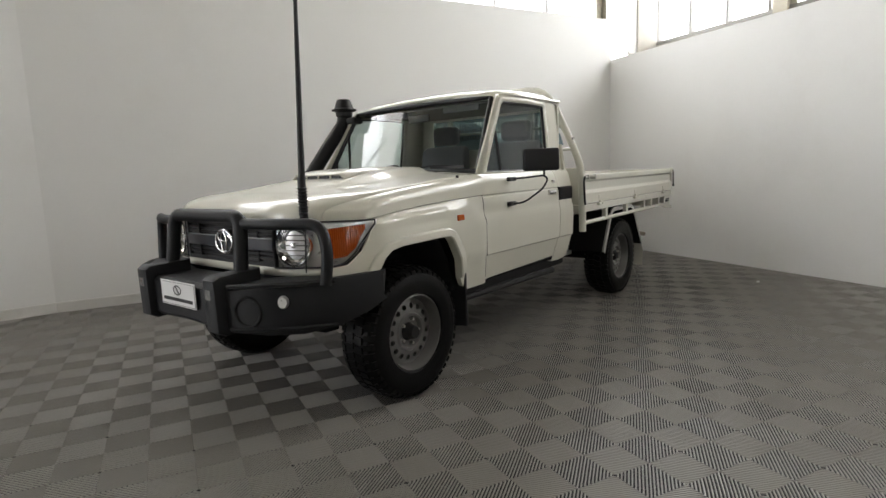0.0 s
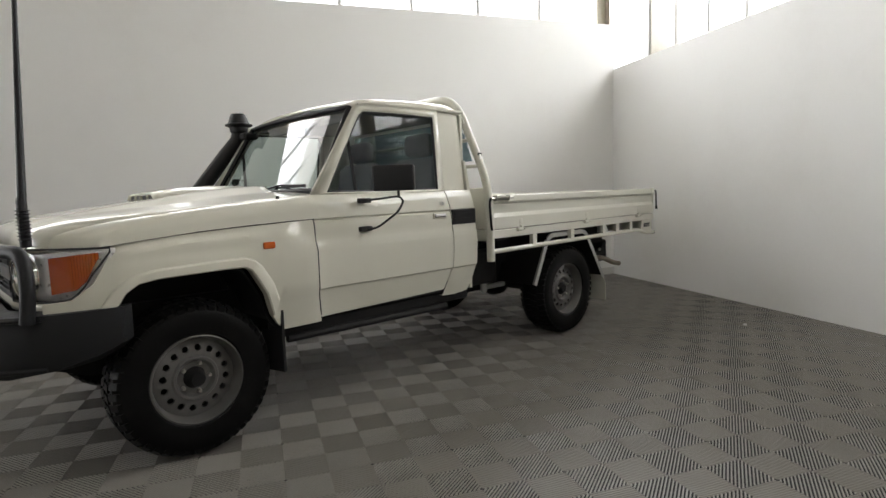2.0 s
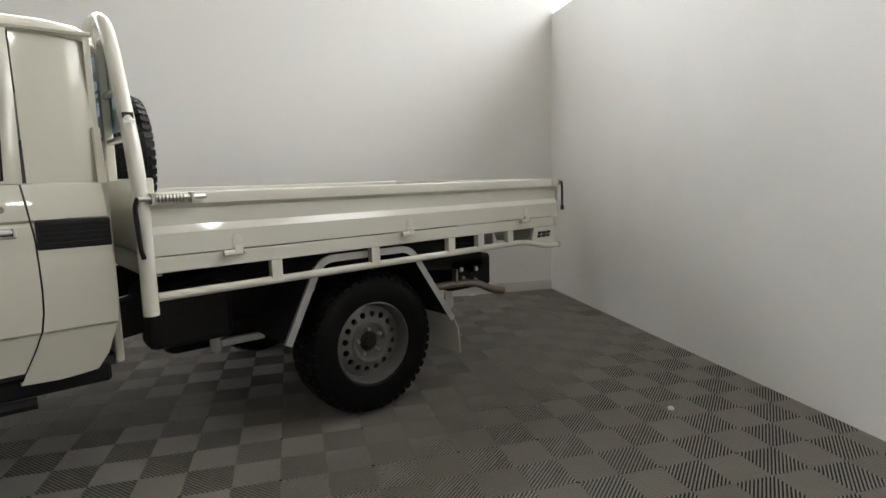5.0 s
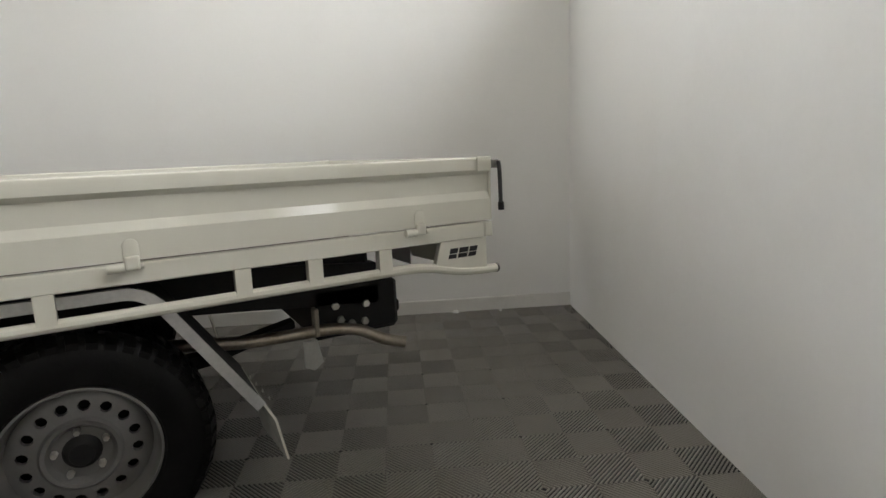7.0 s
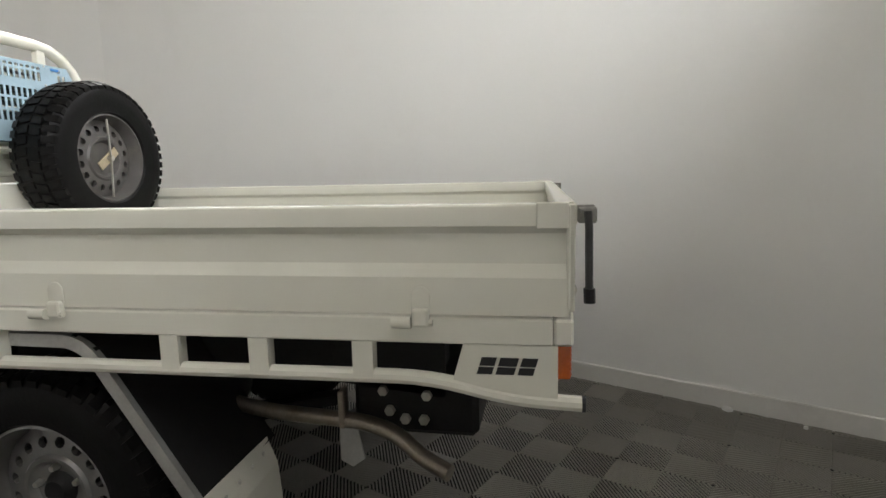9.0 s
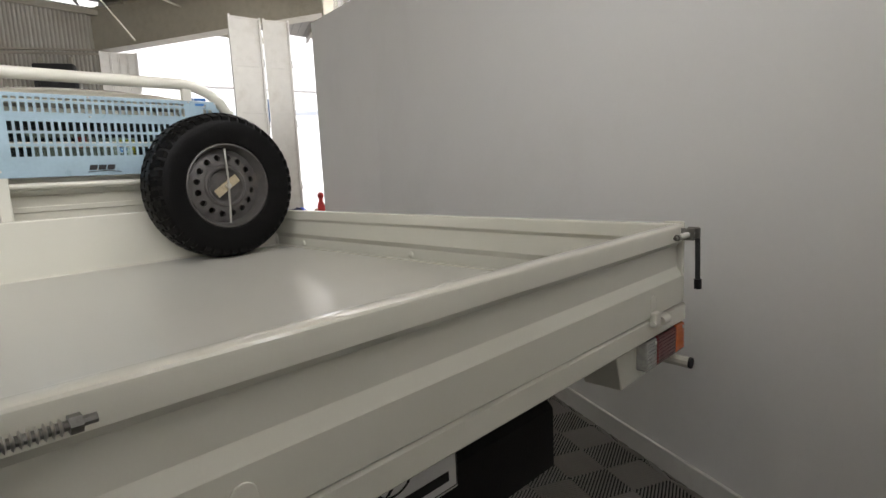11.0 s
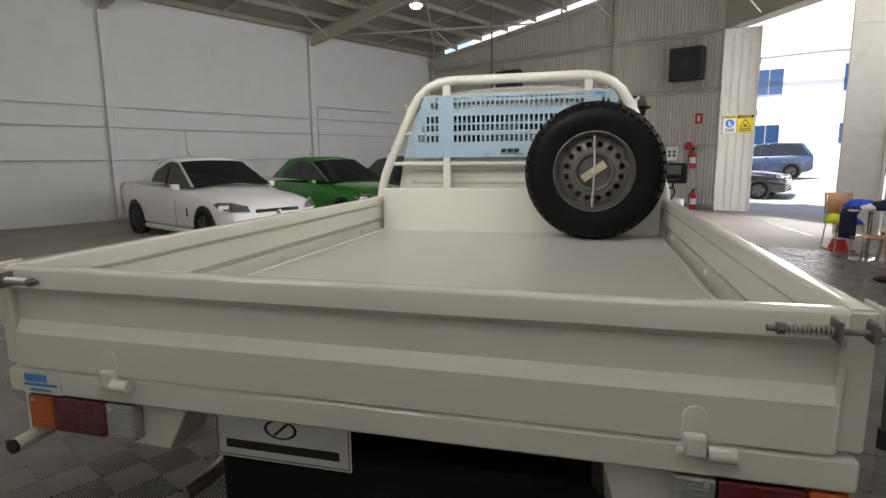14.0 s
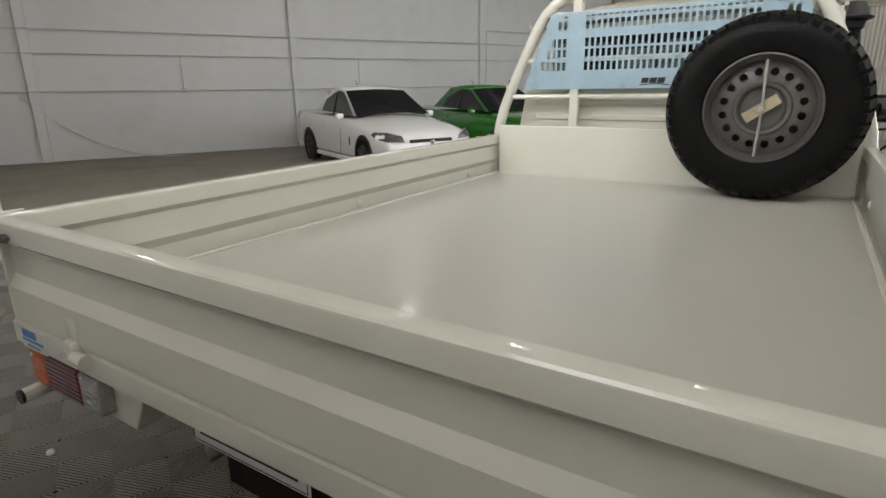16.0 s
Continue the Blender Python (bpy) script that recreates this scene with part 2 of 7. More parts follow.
    "mirror": material("mirror_glass", (0.75, 0.76, 0.77), 0.03, 1.0, vary=0.01, bump=0, rough_vary=0.0),
    "windscreen": glass("windscreen_glass", (0.86, 0.93, 0.90), clear=0.97),
    "side_glass": glass("side_window_glass", (0.70, 0.79, 0.78), gloss=0.04, clear=0.93),
    "pane": glass("window_pane", (1, 1, 1), clear=0.96),
    "daylight": glow("daylight_sky", (0.95, 0.98, 1.0), 1.4),
    "bulb": glow("lamp_glow", (1.0, 0.95, 0.82), 8.0),
}

# ---- mesh helpers ----
def part(name, bm, mat, parent=None, label="", smooth=None):
    """Links a bmesh as one mesh object under a thing or a part; smooth: the angle under which edges are shaded smooth."""
    bmesh.ops.recalc_face_normals(bm, faces=bm.faces)
    me = bpy.data.meshes.new(name)
    bm.to_mesh(me)
    bm.free()
    if mat is not None:
        me.materials.append(mat)
    if smooth:
        me.shade_smooth()
        me.set_sharp_from_angle(angle=radians(smooth))
    ob = new(name, me)
    if parent is not None:
        ob.parent = parent
    return tagged(ob, label=label)


def thing(name, label, category, m=None, group="", kind=""):
    ob = new(name)
    ob.empty_display_size = 0.2
    if m is not None:
        ob.matrix_world = m
    return tagged(ob, label, category, group, kind)


def box(bm, x0, x1, y0, y1, z0, z1, bevel=0.0, segs=1):
    vs = [bm.verts.new((x, y, z)) for x in (x0, x1) for y in (y0, y1) for z in (z0, z1)]
    fs = [bm.faces.new([vs[i] for i in q]) for q in ((0, 1, 3, 2), (4, 6, 7, 5), (0, 4, 5, 1), (2, 3, 7, 6), (0, 2, 6, 4), (1, 5, 7, 3))]
    if bevel:
        es = {e for f in fs for e in f.edges}
        bmesh.ops.bevel(bm, geom=list(es), offset=bevel, segments=segs, affect="EDGES", profile=0.5)
    return bm


def B(*a, **k):
    return box(bmesh.new(), *a, **k)


def prism(bm, pts, axis, a, b, bevel=0.0, segs=1):
    """A flat outline, pushed along an axis from a to b. x: (y, z); y: (x, z); z: (x, y)."""
    def p(q, w):
        return {"x": (w, q[0], q[1]), "y": (q[0], w, q[1]), "z": (q[0], q[1], w)}[axis]
    lo = [bm.verts.new(p(q, a)) for q in pts]
    hi = [bm.verts.new(p(q, b)) for q in pts]
    fs = [bm.faces.new(lo), bm.faces.new(hi[::-1])]
    n = len(pts)
    for i in range(n):
        fs.append(bm.faces.new((lo[i], lo[(i + 1) % n], hi[(i + 1) % n], hi[i])))
    if bevel:
        es = set(fs[0].edges) | set(fs[1].edges)
        bmesh.ops.bevel(bm, geom=list(es), offset=bevel, segments=segs, affect="EDGES", profile=0.5)
    return bm


def arc_pts(pts, r, n=4):
    """Rounds the inner corners of a polyline by straight cuts."""
    out = [Vector(pts[0])]
    for a, b, c in zip(pts, pts[1:], pts[2:]):
        a, b, c = Vector(a), Vector(b), Vector(c)
        d0, d1 = (a - b), (c - b)
        k = min(r, d0.length * 0.49, d1.length * 0.49)
        p, q = b + d0.normalized() * k, b + d1.normalized() * k
        for i in range(n + 1):
            t = i / n
            out.append(p * (1 - t) ** 2 + b * 2 * t * (1 - t) + q * t * t)
    out.append(Vector(pts[-1]))
    return out


def tube(bm, pts, r, n=10, bend=0.0, caps=True, closed=False):
    pts = arc_pts(pts, bend) if bend else [Vector(p) for p in pts]
    rs = r if isinstance(r, (list, tuple)) else [r] * len(pts)
    rings, side = [], None
    for i, p in enumerate(pts):
        d = (pts[min(i + 1, len(pts) - 1)] - pts[max(i - 1, 0)]).normalized()
        if side is None:
            side = d.orthogonal().normalized()
        side = (side - d * side.dot(d)).normalized()
        up = d.cross(side)
        rings.append([bm.verts.new(p + (side * math.cos(a) + up * math.sin(a)) * rs[i]) for a in (2 * math.pi * j / n for j in range(n))])
    for a, b in zip(rings, rings[1:]):
        for j in range(n):
            bm.faces.new((a[j], a[(j + 1) % n], b[(j + 1) % n], b[j]))
    if caps:
        bm.faces.new(rings[0][::-1])
        bm.faces.new(rings[-1])
    return bm


def T(*a, **k):
    return tube(bmesh.new(), *a, **k)


def lathe(bm, prof, n=32, axis="y", at=(0, 0, 0)):
    """Turns an outline of (radius, along) round an axis."""
    rings = []
    for r, w in prof:
        ring = []
        for j in range(n):
            a = 2 * math.pi * j / n
            c, s = r * math.cos(a), r * math.sin(a)
            p = {"y": (c, w, s), "x": (w, c, s), "z": (c, s, w)}[axis]
            ring.append(bm.verts.new(Vector(p) + Vector(at)))
        rings.append(ring)
    for a, b in zip(rings, rings[1:]):
        for j in range(n):
            bm.faces.new((a[j], a[(j + 1) % n], b[(j + 1) % n], b[j]))
    return bm


def disc(bm, r, w, n=24, axis="y", at=(0, 0, 0)):
    vs = []
    for j in range(n):
        a = 2 * math.pi * j / n
        c, s = r * math.cos(a), r * math.sin(a)
        vs.append(bm.verts.new(Vector({"y": (c, w, s), "x": (w, c, s), "z": (c, s, w)}[axis]) + Vector(at)))
    bm.faces.new(vs)
    return bm


def grid(bm, rows):
    """A sheet from rows of points."""
    vs = [[bm.verts.new(p) for p in row] for row in rows]
    for a, b in zip(vs, vs[1:]):
        for i in range(len(a) - 1):
            bm.faces.new((a[i], a[i + 1], b[i + 1], b[i]))
    return bm


def thicken(ob, t, offset=0.0):
    s = ob.modifiers.new("thickness", "SOLIDIFY")
    s.thickness, s.offset = t, offset
    return ob


def lerp(x, table):
    """Straight-line reading of a table of (x, value)."""
    if x <= table[0][0]:
        return table[0][1]
    for (a, va), (b, vb) in zip(table, table[1:]):
        if x <= b:
            return va + (vb - va) * (x - a) / (b - a)
    return table[-1][1]


def steps(a, b, n):
    return [a + (b - a) * i / n for i in range(n + 1)]


def smooth01(t):
    t = max(0.0, min(1.0, t))
    return t * t * (3 - 2 * t)


def writing(name, text, size, mat, m, parent=None, label="", shear=0.0, stretch=1.0, weight=0.0):
    cu = bpy.data.curves.new(name, "FONT")
    cu.body, cu.size, cu.extrude, cu.shear, cu.offset = text, size, 0.0006, shear, weight
    cu.align_x, cu.align_y = "CENTER", "CENTER"
    cu.resolution_u = 3
    tmp = bpy.data.objects.new(name, cu)
    scene.collection.objects.link(tmp)
    me = bpy.data.meshes.new_from_object(tmp.evaluated_get(bpy.context.evaluated_depsgraph_get()))
    bpy.data.objects.remove(tmp)
    me.transform(Matrix.Diagonal((stretch, 1, 1, 1)))
    me.materials.clear()
    me.materials.append(mat)
    ob = new(name, me)
    ob.parent = parent
    ob.matrix_local = m
    return tagged(ob, label=label)

# ---- setting ----
def structure(name, bm, mat, label, category, m=None, smooth=None):
    ob = part(name, bm, mat, smooth=smooth)
    if m is not None:
        ob.matrix_world = m
    return tagged(ob, label, category, kind="structure")


BAY = Matrix.Translation(CORNER) @ Matrix.Rotation(radians(WALL_YAW), 4, "Z")   # x along the long wall, y into the bay
# in BAY's frame: y > 0 is inside the shed, y < 0 behind the long wall
SHED_W, SHED_L0, SHED_L1 = 16.1, -1.5, 18.3
EAVE, RIDGE, RIDGE_Y = 5.68, 6.75, 8.2

structure("ground", prism(bmesh.new(), [(-90, -0.35), (-90, -0.16), (17.9, -0.16), (18.4, -0.06), (24.0, -0.06), (31.0, 0.46), (140, 0.46), (140, -0.35)], "y", -90, 90), M["forecourt"], "pale grey concrete forecourt rising to the street", "ground", BAY)
structure("floor", B(-1.6, 18.4, -1.0, 16.3, -0.16, -0.018), M["concrete"], "stained grey concrete slab floor of the shed", "floor", BAY)

# partition walls of the bay
# the long wall bends slightly inwards past its middle
BEND = Matrix.Translation((7.6, 0, 0)) @ Matrix.Rotation(radians(11.0), 4, "Z")
bm = prism(bmesh.new(), [(0, 0), (2.26, 0), (2.26, 3.83), (0, 3.71)], "y", -0.12, 0.0)
bmesh.ops.transform(bm, matrix=BEND, verts=bm.verts)
prism(bm, [(-0.1, 0), (7.6, 0), (7.6, 3.71), (6.6, 3.655), (5.0, 3.57), (-0.02, 3.55), (-0.02, 2.9), (-0.1, 2.9)], "y", -0.12, 0.0)
structure("wall_long", bm, M["wall"], "tall plain white painted partition wall behind the vehicle", "wall", BAY)
# glowing daylight beyond the window bands
structure("backdrop", B(-4.0, 14.5, -3.0, -2.9, 1.5, 9.0), M["daylight"], "plain bright overcast sky beyond the windows", "backdrop", BAY)
# this sheet runs higher and further than the windows, to block the sun
structure("backdrop", B(-3.5, -3.4, -2.9, 19.0, 1.5, 12.0), M["daylight"], "plain bright overcast sky beyond the windows", "backdrop", BAY)
wb = structure("wall_short", B(-0.12, 0.0, 0.0, 7.6, 0, 2.94), M["wall"], "lower plain white painted partition wall at the rear", "wall", BAY @ Matrix.Rotation(radians(-2.3), 4, "Z"))
structure("skirting_long", B(0.0, 2.26, 0.0, 0.016, -0.01, 0.105, bevel=0.004), M["skirting"], "white skirting board along the partition wall", "skirting", BAY @ BEND)
structure("skirting_long", B(0.0, 7.6, 0.0, 0.016, -0.01, 0.105, bevel=0.004), M["skirting"], "white skirting board along the partition wall", "skirting", BAY)

# shed walls: side wall with a window band, end wall behind the bay, brick wall, corrugated end wall
def window_band(name, x0, x1, z0, z1, count, m, label):
    """Sill wall, posts and panes of a band of tall window panes, from x0 to x1 in the plane y = 0."""
    ob = structure(name, B(x0, x1, -0.16, 0.0, 0, z0), M["metal_paint"], label, "wall", m)
    head = part("lintel", B(x0, x1, -0.16, 0.0, z1, 6.2), M["metal_paint"], ob)
    win = structure("window_band", B(x0, x1, -0.13, 0.02, z0, z0 + 0.05), M["sash"], "tall band of bright daylit window panes above the partition", "window", m)
    for i in range(count + 1):
        x = x0 + (x1 - x0) * i / count
        part("mullion", B(x - 0.022, x + 0.022, -0.11, -0.02, z0 + 0.05, z1), M["sash"], win)
        if i < count:
            p = part("pane", B(x + 0.022, x + (x1 - x0) / count - 0.022, -0.075, -0.069, z0 + 0.05, z1), M["pane"], win)
            p.visible_shadow = False
    return ob


SIDE = BAY @ pose(0, -0.265, 0)
structure("wall_corner", B(-1.3, -0.86, -0.16, 0.0, 0, 6.2), M["metal_paint"], "painted corner of the shed wall", "wall", SIDE)
window_band("wall_window_side", -0.86, 13.09, 2.75, 5.6, 15, SIDE, "shed side wall with a high band of windows")
window_band("wall_window_end", -0.95, 7.0, 3.3, 5.6, 12, BAY @ pose(-1.3, 0, 0, 0, 0, 90) @ Matrix.Scale(-1, 4, (0, 1, 0)), "shed end wall with a high band of windows")
structure("wall_end_rear", B(-1.46, -1.3, 7.0, SHED_W, 0, 6.6), M["metal_paint"], "plain painted shed wall behind the camera", "wall", BAY)
for k, (x, y) in enumerate([(0.06, -0.232), (6.06, -0.232), (12.06, -0.232), (-1.2, 2.0), (-1.2, 6.3)]):
    bm = bmesh.new()
    box(bm, x - 0.11, x + 0.11, y - 0.008, y + 0.008, 0, 6.0)
    box(bm, x - 0.11, x - 0.09, y - 0.1, y + 0.1, 0, 6.0)
    box(bm, x + 0.09, x + 0.11, y - 0.1, y + 0.1, 0, 6.0)
    structure("column", bm, M["steel_cream"], "cream painted steel column of the shed", "column", BAY)

# brick wall: courses of painted blocks as relief, with piers
wbrick = structure("wall_brick", B(SHED_L0, SHED_L1, SHED_W, SHED_W + 0.2, 0, EAVE), M["brick_paint"], "long white painted brick wall with piers and conduits", "wall", BAY)
bm = bmesh.new()
random.seed(4)
for r in range(int(EAVE / 0.172)):
    x = SHED_L0 - random.uniform(0.1, 0.4) * (r % 2)
    while x < SHED_L1:
        w = 0.46
        if x > SHED_L0 and x + w < SHED_L1:
            d = random.uniform(0.0015, 0.0035)
            box(bm, x + 0.0015, x + w - 0.0015, SHED_W - d, SHED_W + 0.02, r * 0.172 + 0.0025, r * 0.172 + 0.1695)
        x += w
blocks = part("blocks", bm, M["brick_paint"], wbrick)
tagged(blocks, "courses of white painted blockwork", kind="stuff")
for u in (0.24, 6.14, 12.3):
    pier = part("pier", B(u - 0.1, u + 0.1, SHED_W - 0.12, SHED_W - 0.012, 0, EAVE, bevel=0.008), M["brick_paint"], wbrick)
for z, u0, u1 in ((2.86, -1, 18.2), (2.36, -1, 18.2), (1.55, -1, 11.2), (3.25, 12.5, 16.0)):
    part("conduit", T([(u0, SHED_W - 0.145, z), ((u0 + u1) / 2, SHED_W - 0.145, z - 0.012), (u1, SHED_W - 0.145, z)], 0.014, 6), M["wire"], wbrick, "thin grey conduit")
for u, z0, z1 in ((12.5, 0.9, 3.25), (3.3, 1.62, 2.36), (8.0, 1.55, 2.3)):
    part("conduit", T([(u, SHED_W - 0.03, z0), (u, SHED_W - 0.03, z1)], 0.012, 6), M["wire"], wbrick, "thin grey conduit")
for u, z in ((3.3, 1.55), (0.02, 1.42), (12.5, 0.85)):
    part("socket_box", B(u - 0.06, u + 0.06, SHED_W - 0.08, SHED_W - 0.012, z - 0.05, z + 0.05, bevel=0.008), M["wire"], wbrick, "small grey power socket")
part("hose", T([(0.02, SHED_W - 0.1, 1.36), (0.6, SHED_W - 0.08, 0.8), (1.4, SHED_W - 0.08, 0.3), (2.3, SHED_W - 0.25, 0.0), (3.1, SHED_W - 0.4, -0.005)], 0.012, 6, bend=0.4), M["wire"], wbrick, "pale sagging lead")

# corrugated gable wall, up to the big door
GAP = 0.18
def roof_z(y):
    return EAVE + (RIDGE - EAVE) * (1 - abs(y - RIDGE_Y) / (SHED_W - RIDGE_Y))


bm = bmesh.new()
ys = steps(SHED_W, 4.7, 460)
lo, hi = [], []
for i, y in enumerate(ys):
    d = 0.014 * (1 if (i // 2) % 2 else -1)
    lo.append((SHED_L1 + d, y, 3.2 if y > 8.2 else 0.1))
    hi.append((SHED_L1 + d, y, roof_z(y) - (GAP if y < 15.4 else 0.0)))
grid(bm, [lo, hi])
wg = structure("wall_gable", bm, M["metal_paint"], "cream ribbed sheet metal gable wall", "wall", BAY)
thicken(wg, 0.02)
part("dado", B(SHED_L1 - 0.03, SHED_L1 + 0.16, 8.2, SHED_W, 0, 3.2), M["brick_paint"], wg, "white painted blockwork base")
part("kerb", B(SHED_L1 - 0.03, SHED_L1 + 0.16, 4.7, 8.2, -0.02, 0.1), M["concrete"], wg)
part("girt", B(SHED_L1 - 0.11, SHED_L1 - 0.02, 4.7, 8.2, 1.78, 1.84), M["steel_cream"], wg)
for z in (3.34, 3.44, 4.92, 5.02):
    part("girt", B(SHED_L1 - 0.13, SHED_L1 - 0.02, 4.7, SHED_W, z - 0.022, z + 0.022), M["steel_cream"], wg)
for y in (8.2, SHED_W - 0.12, 4.8):
    part("post", B(SHED_L1 - 0.17, SHED_L1 - 0.02, y - 0.07, y + 0.07, 0, roof_z(y) - 0.14), M["steel_cream"], wg)
part("verge_beam", prism(bmesh.new(), [(SHED_W, EAVE - 0.28), (RIDGE_Y, RIDGE - 0.28), (0, roof_z(0) - 0.28), (0, roof_z(0) - 0.42), (RIDGE_Y, RIDGE - 0.42), (SHED_W, EAVE - 0.42)], "x", SHED_L1 - 0.26, SHED_L1 - 0.12), M["steel_cream"], wg)

# roof: sheet, purlins, rafters
bm = bmesh.new()
for a, b in ((-1.0, RIDGE_Y), (RIDGE_Y, SHED_W + 0.2)):
    prism(bm, [(a, roof_z(a)), (b, roof_z(b)), (b, roof_z(b) + 0.06), (a, roof_z(a) + 0.06)], "x", SHED_L0 - 0.2, SHED_L1 + 0.06)
y = -0.9
while y < SHED_W:
    prism(bm, [(y - 0.015, roof_z(y) + 0.01), (y - 0.008, roof_z(y) - 0.012), (y + 0.008, roof_z(y) - 0.012), (y + 0.015, roof_z(y) + 0.01)], "x", SHED_L0 - 0.1, SHED_L1)
    y += 0.19
roof_sheet = structure("ceiling", bm, M["roof"], "grey insulated metal roof lining of the shed", "ceiling", BAY)
y = -0.6
while y < SHED_W:
    z = roof_z(y)
    part("purlin", prism(bmesh.new(), [(y - 0.004, z - 0.005), (y - 0.004, z - 0.165), (y - 0.035, z - 0.165), (y - 0.035, z - 0.17), (y + 0.035, z - 0.17), (y + 0.035, z - 0.165), (y + 0.004, z - 0.165), (y + 0.004, z - 0.005)], "x", SHED_L0, SHED_L1), M["purlin"], roof_sheet, "brown painted steel purlin")
    y += 1.18
for u in (0.24, 6.14, 12.3):
    bm = bmesh.new()
    prism(bm, [(SHED_W, EAVE - 0.2), (RIDGE_Y, RIDGE - 0.215), (-0.9, roof_z(-0.9) - 0.215), (-0.9, roof_z(-0.9) - 0.5), (RIDGE_Y, RIDGE - 0.52), (SHED_W, EAVE - 0.55)], "x", u - 0.01, u + 0.01)
    for dz in (0.215, 0.52):
        prism(bm, [(SHED_W, EAVE - dz), (RIDGE_Y, RIDGE - dz), (-0.9, roof_z(-0.9) - dz), (-0.9, roof_z(-0.9) - dz - 0.02), (RIDGE_Y, RIDGE - dz - 0.02), (SHED_W, EAVE - dz - 0.02)], "x", u - 0.09, u + 0.09)
    structure("rafter", bm, M["steel_cream"], "cream painted steel roof rafter", "rafter", BAY)
bm = bmesh.new()
for (u0, y0), (u1, y1) in (((12.3, 15.8), (18.2, 11.0)), ((12.3, 11.0), (18.2, 15.8)), ((12.3, 10.2), (18.2, 6.6)), ((12.3, 6.6), (18.2, 10.2)), ((12.3, 6.0), (17.0, 2.0))):
    tube(bm, [(u0, y0, roof_z(y0) - 0.3), (u1, y1, roof_z(y1) - 0.3)], 0.03, 6)
for u, y in ((15.4, 13.4), (15.4, 8.4), (15.4, 4.6), (9.3, 13.4)):
    tube(bm, [(u, y, roof_z(y) - 0.25), (u + 1.0, y - 0.8, roof_z(y) - 1.35)], 0.02, 6)
for u in (3.2, 9.2, 15.3):
    for a, b in ((-0.6, RIDGE_Y), (RIDGE_Y, SHED_W)):
        tube(bm, [(u, a, roof_z(a) - 0.09), (u, b, roof_z(b) - 0.09)], 0.022, 6)
structure("roof_braces", bm, M["steel_cream"], "thin cream roof braces and hangers", "brace", BAY)

# the big folding door in an oblique wall between gable and side wall
DOOR = Matrix.Translation((-12.15, 3.9, 0)) @ Matrix.Rotation(radians(24), 4, "Z")
wd = structure("wall_door", B(-0.1, 8.6, -0.16, 0.1, 5.0, 6.05), M["steel_cream"], "deep cream steel beam over the big door opening", "beam", DOOR)
for z in (5.0, 6.05):
    part("flange", B(-0.1, 8.6, -0.24, 0.2, z - 0.02, z + 0.02), M["steel_cream"], wd)
part("jamb", B(-0.16, 0.08, -0.1, 0.1, -0.1, 6.0), M["steel_cream"], wd)
part("infill", B(-0.1, 8.6, 0.1, 0.14, 6.05, 7.0), M["metal_paint"], wd)
part("infill", B(7.3, 9.2, 0.0, 0.1, -0.1, 5.0), M["metal_paint"], wd)


def door_leaf(p, q, z1, name, ribbed=True):
    """One ribbed sheet metal leaf from p to q on the floor."""
    p, q = Vector((*p, 0)), Vector((*q, 0))
    d = q - p
    m = Matrix.Translation(p) @ Matrix.Rotation(math.atan2(d.y, d.x), 4, "Z")
    w = d.length
    ob = structure(name, B(0, 0.05, -0.025, 0.025, 0.04, z1), M["door_leaf"], "tall cream sheet metal folding door leaf, folded open", "door", m)
    part("stile", B(w - 0.05, w, -0.025, 0.025, 0.04, z1), M["door_leaf"], ob)
    for z in (0.06, 0.83, 1.86, 2.84, 3.82, z1 - 0.04):
        part("rail", B(0.05, w - 0.05, -0.022, 0.022, z - 0.014, z + 0.014), M["door_leaf"], ob)
    n = max(3, round(w / 0.2)) if ribbed else 1
    xs = [0.05]
    for i in range(1, n):
        c = 0.05 + (w - 0.1) * i / n
        xs += [c - 0.022, c - 0.016, c - 0.010, c + 0.010, c + 0.016, c + 0.022]
    xs.append(w - 0.05)
    rows = [[(x, -0.012 if (i % 6) in (2, 5) and 0 < i < len(xs) - 1 else 0.0, z) for i, x in enumerate(xs)] for z in (0.05, z1 - 0.02)]
    thicken(part("sheet", grid(bmesh.new(), rows), M["door_leaf"], ob), 0.006)
    for z in (1.2, 2.6, 3.9):
        part("hinge", T([(w, 0, z - 0.08), (w, 0, z + 0.08)], 0.02, 6), M["chassis"], ob)
    return ob


